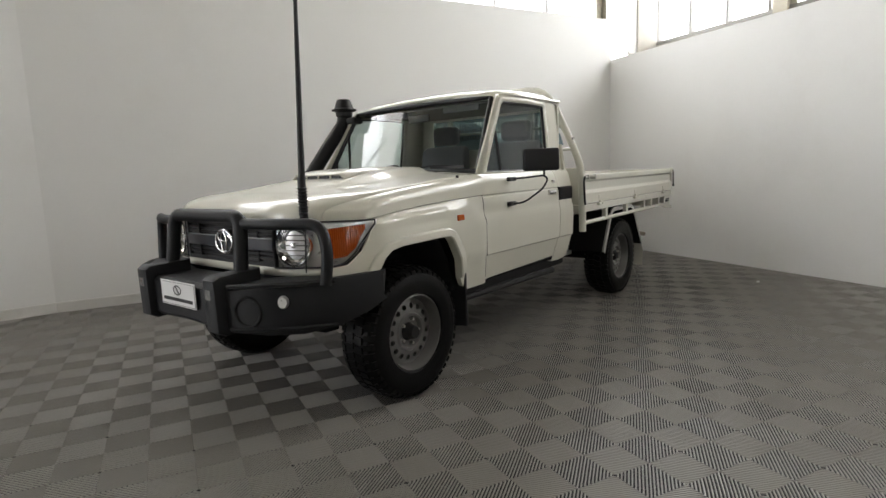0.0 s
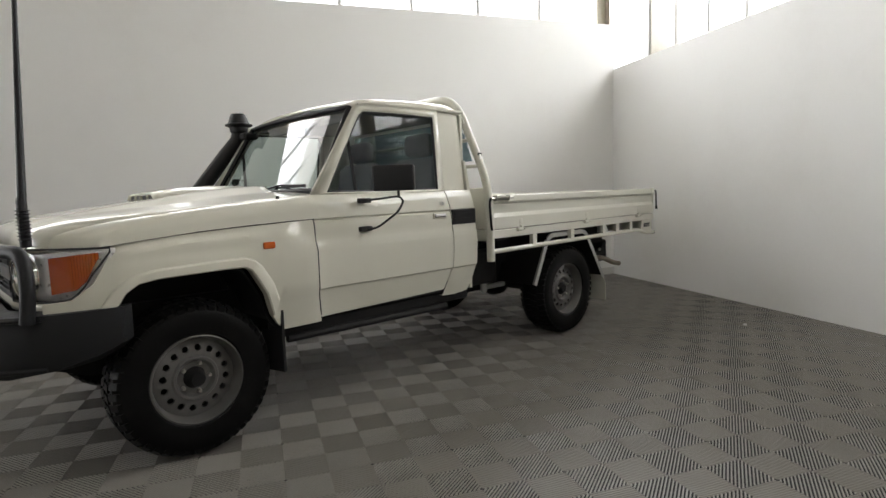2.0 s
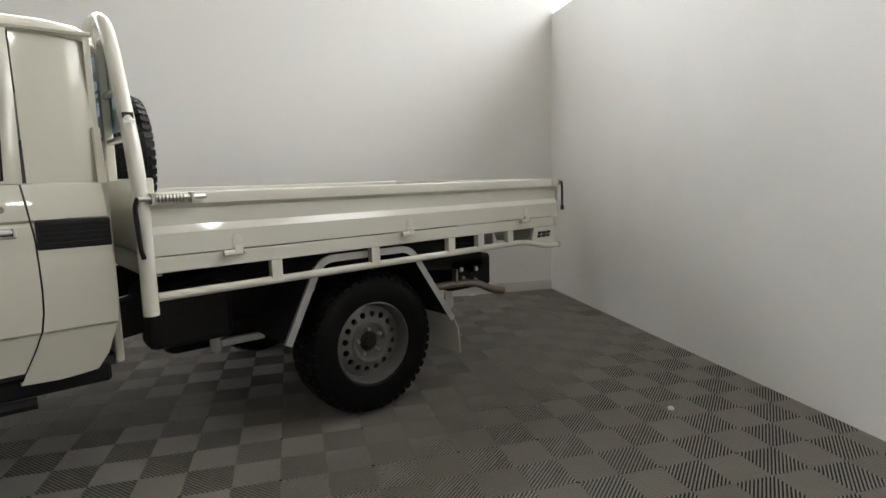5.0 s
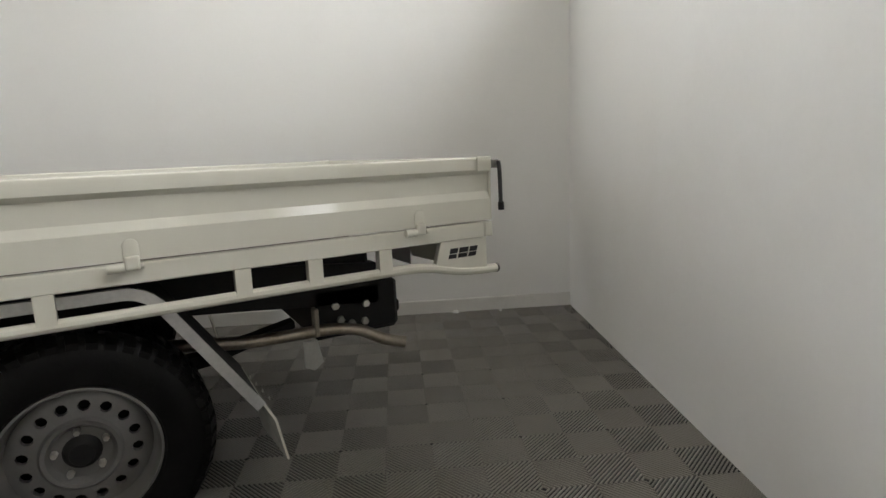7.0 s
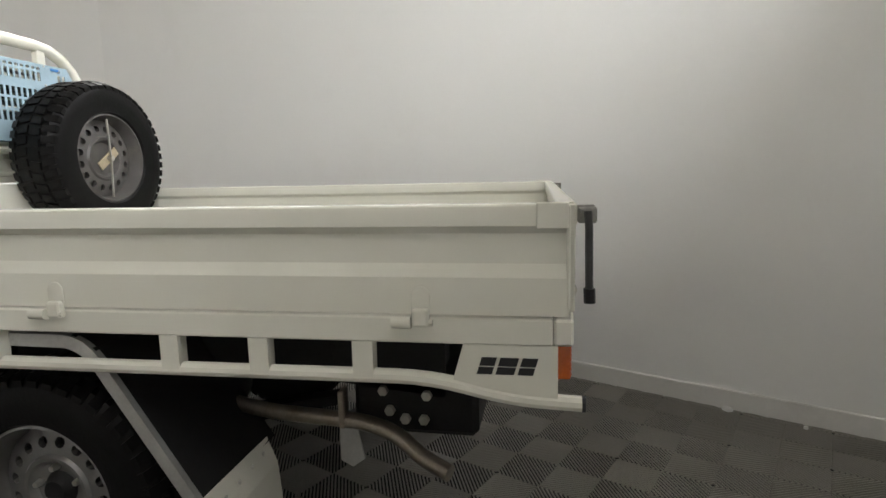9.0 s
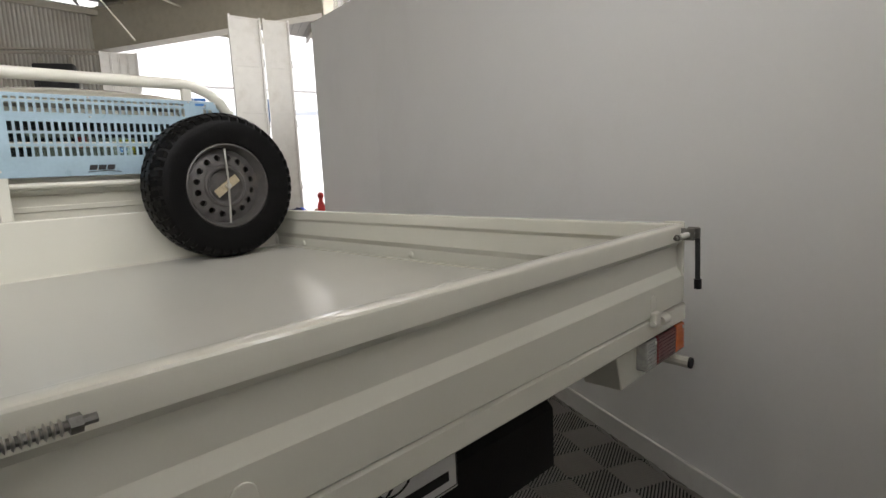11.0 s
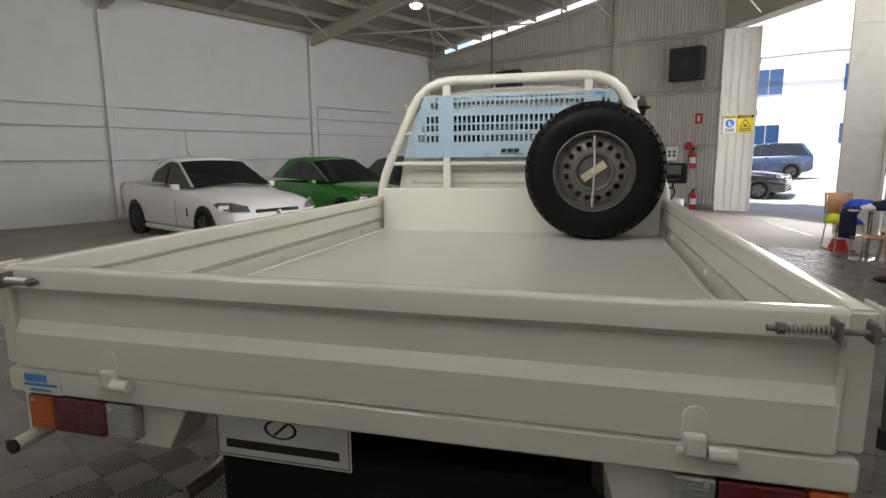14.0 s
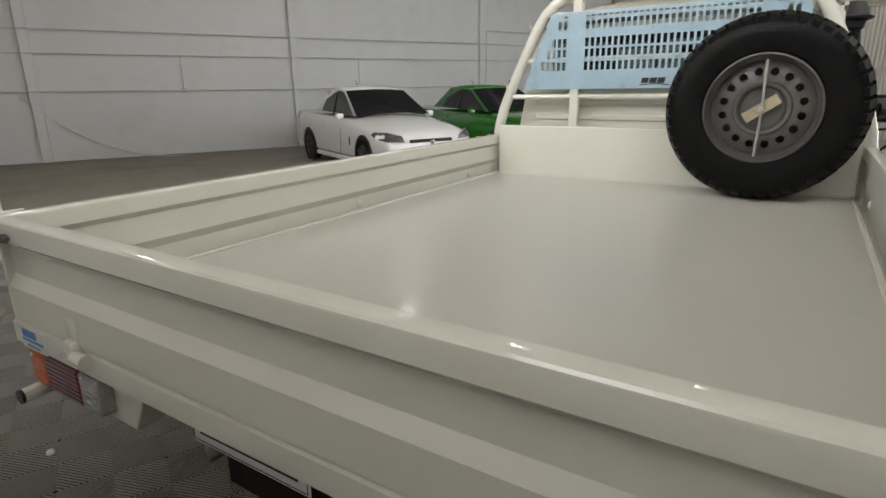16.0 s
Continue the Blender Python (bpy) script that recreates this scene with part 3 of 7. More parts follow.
door_leaf((-11.02, 3.48), (-10.81, 4.31), 4.78, "door_leaf_1")
door_leaf((-6.35, 4.72), (-6.30, 5.43), 4.85, "door_leaf_2", False)
door_leaf((-6.29, 5.47), (-6.15, 6.03), 4.85, "door_leaf_3", False)
LEAF = Matrix.Translation((-11.02, 3.48, 0)) @ Matrix.Rotation(math.atan2(0.83, 0.21), 4, "Z")
for i, sx in enumerate((0.26, 0.62)):
    s = thing("safety_sign", "white safety sign with a blue roundel" if i == 0 else "yellow caution sign with a black triangle", "sign", LEAF @ pose(sx, -0.034, 2.335))
    hw = 0.155 if i == 0 else 0.19
    part("panel", B(-hw, hw, -0.004, 0.004, -0.225, 0.225), M["plate"] if i == 0 else M["yellow"], s)
    part("band", B(-hw + 0.005, hw - 0.005, -0.006, -0.004, 0.15, 0.22), M["yellow"] if i == 0 else M["ink"], s)
    writing("caption", "CAUTION", 0.07, M["ink"] if i == 0 else M["yellow"], pose(0, -0.0068, 0.185, 90, 0, 0), s, "", 0, 0.85, 0.001)
    if i == 0:
        part("roundel", disc(bmesh.new(), 0.105, -0.0055, 24, "y", (0, 0, 0.02)), M["signblue"], s)
        part("pictogram", prism(bmesh.new(), [(-0.03, -0.04), (0.05, -0.04), (0.05, -0.01), (0.0, 0.0), (0.0, 0.075), (-0.03, 0.075)], "y", -0.0075, -0.006), M["white_tape"], s)
    else:
        part("triangle", prism(bmesh.new(), [(-0.14, -0.09), (0.14, -0.09), (0.0, 0.13)], "y", -0.006, -0.004), M["ink"], s)
        part("triangle_field", prism(bmesh.new(), [(-0.108, -0.072), (0.108, -0.072), (0.0, 0.098)], "y", -0.0075, -0.006), M["yellow"], s)
        part("pictogram", prism(bmesh.new(), [(-0.04, -0.06), (0.045, -0.06), (0.04, -0.03), (0.0, 0.0), (-0.03, -0.02)], "y", -0.009, -0.0075), M["ink"], s)
    for z in (-0.13, -0.175):
        part("text_bar", B(-hw + 0.05, hw - 0.05, -0.006, -0.004, z - 0.013, z + 0.013), M["ink"], s)
structure("door_track", prism(bmesh.new(), [(-10.4, 3.98), (-6.4, 4.40), (-6.4, 4.44), (-10.4, 4.02)], "z", -0.03, -0.012), M["galv"], "steel door track let into the floor", "track")

# ---- the vehicle: cab chassis ute with a steel tray; x runs to its rear, front axle at 0 ----
ute = thing("utility_truck", "cream cab chassis utility with black bull bar and steel tray", "utility truck")
TL, TR, T0, T1 = -0.925, 0.935, 2.13, 4.685     # tray sides and ends
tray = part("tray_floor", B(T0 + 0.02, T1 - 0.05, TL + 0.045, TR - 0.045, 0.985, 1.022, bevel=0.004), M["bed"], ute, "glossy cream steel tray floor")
for a in ((T0 + 0.022, T1 - 0.052, TL + 0.043, TL + 0.062), (T0 + 0.022, T1 - 0.052, TR - 0.062, TR - 0.043), (T0 + 0.021, T0 + 0.034, TL + 0.062, TR - 0.062)):
    part("floor_bead", B(*a, 1.018, 1.029, bevel=0.003), M["tray"], tray, "cream edge bead of the tray floor")
# drop sides: a pressed profile (offset outwards, height)
PROFILE = [(0.0, 0.992), (0.0, 1.078), (-0.016, 1.108), (-0.016, 1.176), (0.005, 1.194), (0.005, 1.231), (0.0035, 1.237), (0.0, 1.241), (-0.005, 1.2425), (-0.032, 1.2425), (-0.037, 1.241), (-0.040, 1.237), (-0.041, 1.231), (-0.041, 1.194), (-0.027, 1.178), (-0.027, 1.10), (-0.012, 1.074), (-0.012, 0.992)]


def drop_side(name, m, length, hinges, side_label, pin=-1):
    """A pressed steel side, along +x from 0, outer face towards -y."""
    bm = prism(bmesh.new(), [(-o, z) for o, z in PROFILE], "x", 0.0, length)
    ob = part(name, bm, M["tray"], ute, side_label, smooth=25)
    ob.matrix_local = m
    for e in (0.0, length):
        part("end_cap", B(e - 0.004, e + 0.004, -0.002, 0.040, 0.994, 1.238, bevel=0.003), M["tray"], ob)
    for h in hinges:
        bm = bmesh.new()
        box(bm, h - 0.0205, h + 0.0205, -0.017, 0.004, 0.964, 1.008, bevel=0.007, segs=2)
        part("hinge", bm, M["tray"], ob, "cream painted hinge")
        part("hinge_pin", T([(h + pin * 0.021, -0.014, 0.976), (h + pin * 0.066, -0.014, 0.976)], 0.0145, 12), M["tray"], ob, smooth=50)
        part("hinge_pin", T([(h - pin * 0.02, -0.014, 0.976), (h - pin * 0.029, -0.014, 0.976)], 0.008, 8), M["tray"], ob)
        arch = [(h - 0.022, 1.0), (h + 0.022, 1.0), (h + 0.022, 1.035)] + [(h + 0.022 * math.cos(a), 1.035 + 0.022 * math.sin(a)) for a in (math.pi * k / 8 for k in range(1, 8))] + [(h - 0.022, 1.035)]
        part("hinge_tongue", prism(bmesh.new(), arch, "y", -0.0032, 0.004, bevel=0.003, segs=2), M["tray"], ob, smooth=40)
        part("hinge_boss", lathe(bmesh.new(), [(0.0, 0.009), (0.008, 0.008), (0.014, 0.005), (0.018, 0.0)], 14, "y", (h, 0.012, 1.043)), M["tray"], ob, smooth=60)
    return ob


drop_side("drop_side", pose(T0 - 0.045, TL, 0), T1 - T0 + 0.03, (0.36, 1.30, 2.255), "cream pressed steel drop side")
drop_side("drop_side", pose(T1 - 0.015, TR, 0, 0, 0, 180), T1 - T0 + 0.03, (0.36, 1.30, 2.255), "cream pressed steel drop side")
drop_side("tailgate", pose(T1, TL + 0.045, 0, 0, 0, 90), TR - TL - 0.09, (0.28, 1.552), "cream pressed steel tailgate", 1)
part("coaming", B(T0 - 0.045, T1 - 0.047, TL + 0.002, TL + 0.045, 0.922, 0.984, bevel=0.004), M["tray"], ute, "cream edge rail")
part("coaming", B(T0 - 0.045, T1 - 0.047, TR - 0.045, TR - 0.002, 0.922, 0.984, bevel=0.004), M["tray"], ute, "cream edge rail")
part("coaming", B(T1 - 0.045, T1 - 0.002, TL + 0.003, TR - 0.003, 0.922, 0.984, bevel=0.006), M["tray"], ute, "cream edge rail")
part("coaming", B(T0 - 0.04, T0 + 0.02, TL + 0.045, TR - 0.045, 0.905, 0.984, bevel=0.004), M["tray"], ute, "cream edge rail")
part("front_wall", B(T0 - 0.02, T0 + 0.02, TL + 0.05, TR - 0.05, 0.985, 1.30, bevel=0.006), M["tray"], ute, "cream steel panel at the tray's front")
for s, y in ((-1, TL + 0.02), (1, TR - 0.02)):
    for x in (2.62, 3.16, 3.69, 3.93, 4.195):
        part("rail_stub", B(x - 0.025, x + 0.025, y - 0.018, y + 0.018, 0.835, 0.9225), M["tray"], ute)
    part("rope_rail", T([(T0 - 0.01, y, 0.826), (4.36, y, 0.834), (4.54, y, 0.79), (T1 + 0.02, y, 0.784)], 0.0185, 10, bend=0.1), M["tray"], ute, "cream rope rail")
    part("rail_cap", T([(T1 + 0.018, y, 0.784), (T1 + 0.026, y, 0.784)], 0.019, 10), M["black"], ute, "black end cap")
    bm = prism(bmesh.new(), [(4.435, 0.9225), (T1 - 0.036, 0.9225), (T1 - 0.036, 0.79), (4.56, 0.795), (4.41, 0.835)], "y", y - 0.012, y + 0.012)
    pl = part("corner_plate", bm, M["tray"], ute, "cream corner plate")
    # maker's mark as slanted bars
    yy = y + s * 0.0135
    for k, (a, b) in enumerate(((4.468, 4.503), (4.511, 4.553), (4.561, 4.596))):
        for z0, z1 in ((0.852, 0.869), (0.872, 0.892)):
            bm = prism(bmesh.new(), [(a + (z0 - 0.86) * 0.3, z0), (b + (z0 - 0.86) * 0.3, z0), (b + (z1 - 0.86) * 0.3, z1), (a + (z1 - 0.86) * 0.3, z1)], "y", yy - 0.001, yy + 0.001)
            part("maker_mark", bm, M["ink"], pl, "black slanted maker's mark")
    part("latch_plate", B(T1 - 0.085, T1 - 0.016, *sorted((y + s * 0.027, y + s * 0.034)), 1.188, 1.246, bevel=0.003), M["tray"], ute, "cream latch plate at the tray corner")
    # latches at the four corners
    for x, front in ((T0 - 0.06, True), (T1 + 0.03, False)):
        yl = y + s * (0.045 if front else 0.0)
        if front:
            la = part("latch", T([(x, yl, 1.218), (x + 0.25, yl, 1.222)], 0.009, 8), M["zinc"], ute, "zinc plated spring latch")
            for i in range(9):
                part("spring", lathe(bmesh.new(), [(0.011, -0.004), (0.016, 0.0), (0.011, 0.004)], 12, "x", (x + 0.06 + i * 0.013, yl, 1.219)), M["zinc"], la)
            for dx in (0.045, 0.19):
                part("bracket", B(x + dx, x + dx + 0.012, yl - 0.016, y, 1.20, 1.24), M["zinc"], la)
            part("lever", T([(x, yl, 1.225), (x - 0.012, yl - s * 0.005, 1.19), (x - 0.005, yl, 1.02), (x + 0.004, yl, 0.99)], 0.009, 8, bend=0.03), M["chassis"], la, "black lever")
        else:
            la = part("latch", B(T1 + 0.004, T1 + 0.045, y - 0.004, y + 0.004, 1.197, 1.233, bevel=0.004), M["steel"], ute, "zinc plated spring latch")
            part("pivot", T([(x - 0.005, y - s * 0.15, 1.214), (x - 0.005, y + s * 0.03, 1.214)], 0.0058, 8), M["steel"], la)
            for i in range(10):
                part("spring", lathe(bmesh.new(), [(0.0065, -0.0018), (0.0098, 0.0), (0.0065, 0.0018)], 12, "y", (x - 0.005, y - s * (0.117 - i * 0.0066), 1.214)), M["zinc"], la)
            part("nut", lathe(bmesh.new(), [(0.0, -0.006), (0.0105, -0.006), (0.0105, 0.006), (0.0, 0.006)], 6, "y", (x - 0.005, y - s * 0.130, 1.214)), M["steel"], la)
            part("bracket", B(T1 + 0.002, T1 + 0.045, y - s * 0.05 - 0.003, y - s * 0.05 + 0.003, 1.197, 1.234, bevel=0.002), M["steel"], la)
            part("lever", T([(x - 0.006, y + s * 0.025, 1.225), (x - 0.004, y + s * 0.03, 1.19), (x - 0.002, y + s * 0.032, 1.045)], 0.0085, 8, bend=0.02), M["gunmetal"], la, "bare steel lever")
            part("grip", T([(x - 0.002, y + s * 0.032, 1.06), (x - 0.001, y + s * 0.032, 1.028)], 0.0125, 8), M["black"], la, "black rubber grip")

# headboard of square tube with a perforated plate
HX = T0 - 0.042
hb = part("headboard_frame", T([(HX, -0.918, 0.76), (HX, -0.918, 1.31), (HX, -0.595, 1.985), (HX, 0.605, 1.985), (HX, 0.92, 1.31), (HX, 0.92, 0.76)], 0.030, 12, bend=0.19), M["tray"], ute, "cream tubular headboard frame", smooth=50)
for y in (-0.442, 0.446):
    part("upright", B(HX - 0.018, HX + 0.018, y - 0.025, y + 0.025, 1.29, 1.98, bevel=0.004), M["tray"], hb)
for z in (1.46, 1.655, 1.885):
    w = 0.918 - (z - 1.31) * 0.468
    part("crossbar", T([(HX, -w, z), (HX, w + 0.01, z)], 0.014, 8), M["tray"], hb)


def plate_grid():
    """The perforated plate: rows of upright slots between plain bands."""
    bm = bmesh.new()
    pitch, slot = 0.0305, 0.019
    bands = [(1.500, 1.598, 0), (1.598, 1.646, 1), (1.646, 1.660, 0), (1.660, 1.706, 1), (1.706, 1.718, 0), (1.718, 1.762, 1), (1.762, 1.806, 0), (1.806, 1.850, 1), (1.850, 1.862, 0), (1.862, 1.876, 1), (1.876, 1.893, 0)]

    def edge(z):
        return 0.743 - max(0, z - 1.52) * 0.42
    for z0, z1, cut in bands:
        w = edge((z0 + z1) / 2)
        if not cut:
            grid(bm, [[(0, -edge(z0), z0), (0, edge(z0), z0)], [(0, -edge(z1), z1), (0, edge(z1), z1)]])
            continue
        y = -pitch * math.floor((w - 0.05) / pitch)
        solid = [(-w, y)]
        while y < w - 0.06:
            if abs(y + 0.445) < 0.045 or abs(y - 0.445) < 0.045:
                solid.append((y, y + pitch))
            else:
                solid.append((y + slot, y + pitch))
            y += pitch
        solid.append((y, w))
        for a, b in solid:
            grid(bm, [[(0, a, z0), (0, b, z0)], [(0, a, z1), (0, b, z1)]])
    return bm


pp = part("mesh_plate", plate_grid(), M["film"], hb, "perforated plate under pale blue protective film")
pp.location = (HX + 0.022, 0.005, 0)
thicken(pp, 0.004)
for y in (-0.64, -0.442, -0.05, 0.446, 0.64):
    for z in (1.53, 1.79, 1.885):
        part("rivet", lathe(bmesh.new(), [(0, 0.004), (0.004, 0.003), (0.006, 0.0)], 8, "x", (HX + 0.024, y * (0.93 if abs(y) > 0.6 and z > 1.7 else 1), z)), M["zinc"], hb)
for k in range(3):
    part("maker_mark", prism(bmesh.new(), [(-0.085 + k * 0.04, 1.527), (-0.05 + k * 0.04, 1.527), (-0.044 + k * 0.04, 1.552), (-0.079 + k * 0.04, 1.552)], "x", HX + 0.0265, HX + 0.0275), M["ink"], hb, "black maker's mark")
part("maker_mark", T([(HX + 0.027, -0.09, 1.518), (HX + 0.027, 0.0, 1.523), (HX + 0.027, 0.06, 1.515)], 0.002, 5), M["ink"], hb)
part("label_tag", B(HX + 0.028, HX + 0.029, 0.48, 0.53, 1.868, 1.88), M["blue_ink"], hb, "blue sticker")
part("label_tag", B(HX - 0.02, HX + 0.02, -0.838, -0.833, 1.53, 1.555), M["ink"], hb, "black and white sticker")
part("label_tag", B(HX - 0.02, HX + 0.02, -0.852, -0.847, 1.50, 1.525), M["paper"], hb, "black and white sticker")

# rear lamps, number plate and brackets under the tray's end
for s, y0, y1 in ((-1, TL + 0.03, TL + 0.47), (1, TR - 0.47, TR - 0.03)):
    if s < 0:
        out = [(-0.885, 0.919), (-0.422, 0.919), (-0.485, 0.80), (-0.885, 0.81)]
    else:
        out = [(0.514, 0.919), (y1, 0.919), (y1, 0.805), (0.551, 0.793)]
    bk = part("lamp_bracket", prism(bmesh.new(), out, "x", T1 - 0.16, T1 - 0.038, bevel=0.003), M["tray"], ute, "cream rear lamp bracket")
    ya, yb = (-0.872, -0.552) if s < 0 else (0.93, 0.642)
    d = (yb - ya)
    lens = [("amber", 0.0, 0.24, "amber indicator lens"), ("red", 0.24, 0.74, "red brake lamp lens"), ("clear_lens", 0.74, 1.0, "clear reversing lamp lens")]
    for mt, a, b, lb in lens:
        p, q = sorted((ya + d * a, ya + d * b))
        for k in range(7):
            part("lens_rib", B(T1 - 0.0045, T1 - 0.0025, p + 0.008, q - 0.008, 0.836 + k * 0.0115, 0.839 + k * 0.0115), M[mt], bk)
        part("lamp_lens", B(T1 - 0.04, T1 - 0.004, p + 0.001, q - 0.001, 0.826, 0.918, bevel=0.006, segs=2), M[mt], bk, lb)
    for f in (0.06, 0.8):
        part("screw", lathe(bmesh.new(), [(0, 0.004), (0.005, 0.003), (0.006, 0)], 8, "x", (T1 - 0.004, ya + d * f, 0.905)), M["zinc"], bk)
npl = part("number_plate", B(T1 - 0.135, T1 - 0.13, -0.425, -0.053, 0.745, 0.88, bevel=0.002), M["plate"], ute, "white dealer plate with black border")
X = T1 - 0.1285
for a in ((-0.421, -0.057, 0.752, 0.754), (-0.421, -0.057, 0.871, 0.873)):
    part("border", B(X - 0.001, X, *a), M["ink"], npl)
for a in ((-0.421, -0.419), (-0.059, -0.057)):
    part("border", B(X - 0.001, X, *a, 0.752, 0.873), M["ink"], npl)
part("text_bar", B(X - 0.001, X, -0.395, -0.083, 0.772, 0.795), M["ink"], npl, "black bar in place of writing")
bm = bmesh.new()
for j in range(24):
    a0, a1 = 2 * math.pi * j / 24, 2 * math.pi * (j + 1) / 24
    vs = [bm.verts.new((X, -0.239 + r * 1.75 * math.cos(a), 0.835 + r * math.sin(a))) for r, a in ((0.026, a0), (0.026, a1), (0.021, a1), (0.021, a0))]
    bm.faces.new(vs)
part("badge_ring", bm, M["ink"], npl)
part("badge_bar", prism(bmesh.new(), [(-0.262, 0.818), (-0.252, 0.818), (-0.214, 0.852), (-0.224, 0.852)], "x", X - 0.001, X), M["ink"], npl)
st = part("sticker", B(T1 - 0.002, T1 + 0.0005, TL + 0.05, TL + 0.17, 0.925, 0.978), M["tray"], ute, "pale sticker with blue mark")
for z0, z1, a, b in ((0.955, 0.974, 0.06, 0.13), (0.944, 0.951, 0.055, 0.16), (0.931, 0.937, 0.075, 0.14)):
    part("text_bar", B(T1 + 0.0006, T1 + 0.0012, TL + a, TL + b, z0, z1), M["blue_ink"], st)

# the tray sits a touch askew on the chassis, turned about its rear end
TURN = Matrix.Translation((4.68, -0.92, 0)) @ Matrix.Rotation(radians(0.9), 4, "Z") @ Matrix.Translation((-4.68, 0.92, 0))
for ob in list(ute.children):
    ob.matrix_basis = TURN @ ob.matrix_basis

# chassis, axles, tank, exhaust, mudguards
for y in (-0.49, 0.46):
    part("chassis_rail", prism(bmesh.new(), [(-0.55, 0.62), (0.5, 0.60), (1.9, 0.56), (2.6, 0.66), (3.5, 0.70), (4.32, 0.62), (4.32, 0.80), (3.4, 0.88), (2.5, 0.84), (1.9, 0.72), (0.5, 0.76), (-0.55, 0.76)], "y", y - 0.04, y + 0.04), M["chassis"], ute, "black chassis rail")
    for x in (2.3, 3.2, 4.1):
        part("cross_bearer", B(x - 0.03, x + 0.03, y - 0.3 if y > 0 else y, y if y > 0 else y + 0.3, 0.84, 0.985), M["chassis"], ute)
part("tow_frame", B(4.02, 4.42, -0.53, 0.52, 0.49, 0.72, bevel=0.02), M["chassis"], ute, "black tow bar frame")
# added black box, keeps light from showing under the tray
part("undertray_light_block", B(3.42, 4.30, -0.50, 0.48, 0.70, 0.90, bevel=0.02), M["chassis"], ute, "black box added to block light under the tray")
part("tow_post", B(4.2, 4.28, -0.03, 0.07, 0.40, 0.60, bevel=0.01), M["chassis"], ute)
part("tow_tongue", B(4.2, 4.66, -0.02, 0.06, 0.40, 0.47, bevel=0.01), M["chassis"], ute)
part("tow_ball", lathe(bmesh.new(), [(0.02, 0.47), (0.016, 0.50), (0.024, 0.515), (0.026, 0.535), (0.018, 0.555), (0, 0.56)], 16, "z", (4.63, 0.02, 0)), M["chrome"], ute, "bright tow ball", smooth=60)
for x, z in ((4.26, 0.625), (4.12, 0.635), (4.14, 0.57), (4.25, 0.545), (4.19, 0.545)):
    part("bolt", lathe(bmesh.new(), [(0, -0.544), (0.016, -0.544), (0.018, -0.53)], 6, "y", (x, 0, z)), M["zinc"], ute, "zinc plated bolt")
part("tank", B(2.25, 2.95, -0.44, 0.40, 0.42, 0.70, bevel=0.05, segs=2), M["chassis"], ute, "black fuel tank")
# made-up box, stands in for the dark clutter behind the cab
part("undertray_filler", B(2.14, 2.52, -0.64, -0.46, 0.52, 0.80, bevel=0.03, segs=2), M["chassis"], ute, "black filler box for the dark clutter under the tray")
part("gearbox", B(0.6, 1.9, -0.2, 0.2, 0.38, 0.62, bevel=0.06), M["chassis"], ute)
part("rear_axle", T([(3.18, -0.70, 0.39), (3.18, 0.70, 0.39)], 0.055, 12), M["chassis"], ute)
part("differential", lathe(bmesh.new(), [(0.02, -0.16), (0.13, -0.1), (0.16, 0), (0.13, 0.1), (0.02, 0.16)], 16, "y", (3.18, 0.0, 0.40)), M["chassis"], ute, smooth=50)
part("front_axle", T([(0, -0.70, 0.39), (0, 0.70, 0.39)], 0.055, 12), M["chassis"], ute)
for y in (-0.46, 0.44):
    part("leaf_spring", prism(bmesh.new(), [(2.45, 0.55), (2.8, 0.46), (3.18, 0.43), (3.6, 0.47), (3.95, 0.56), (3.95, 0.59), (3.6, 0.52), (3.18, 0.50), (2.8, 0.52), (2.45, 0.585)], "y", y - 0.035, y + 0.035), M["chassis"], ute)
part("spring_arm", B(2.47, 2.70, -0.565, -0.535, 0.455, 0.495, bevel=0.006), M["galv"], ute, "bare metal spring arm")
part("spring_shackle", B(2.43, 2.49, -0.56, -0.5, 0.42, 0.58, bevel=0.02), M["galv"], ute, "bare metal shackle")
part("hanger", prism(bmesh.new(), [(3.97, 0.50), (4.03, 0.50), (4.05, 0.40), (4.01, 0.37), (3.97, 0.39)], "y", -0.535, -0.527), M["galv"], ute, "bare metal hanger bracket")
part("exhaust_pipe", T([(3.35, -0.50, 0.60), (3.75, -0.56, 0.555), (4.08, -0.60, 0.560), (4.19, -0.635, 0.545), (4.27, -0.67, 0.495), (4.36, -0.71, 0.475)], 0.025, 12, bend=0.08), M["exhaust"], ute, "brown stained exhaust tailpipe", smooth=50)
part("exhaust_clamp", B(4.0, 4.02, -0.62, -0.575, 0.54, 0.66, bevel=0.004), M["exhaust"], ute)
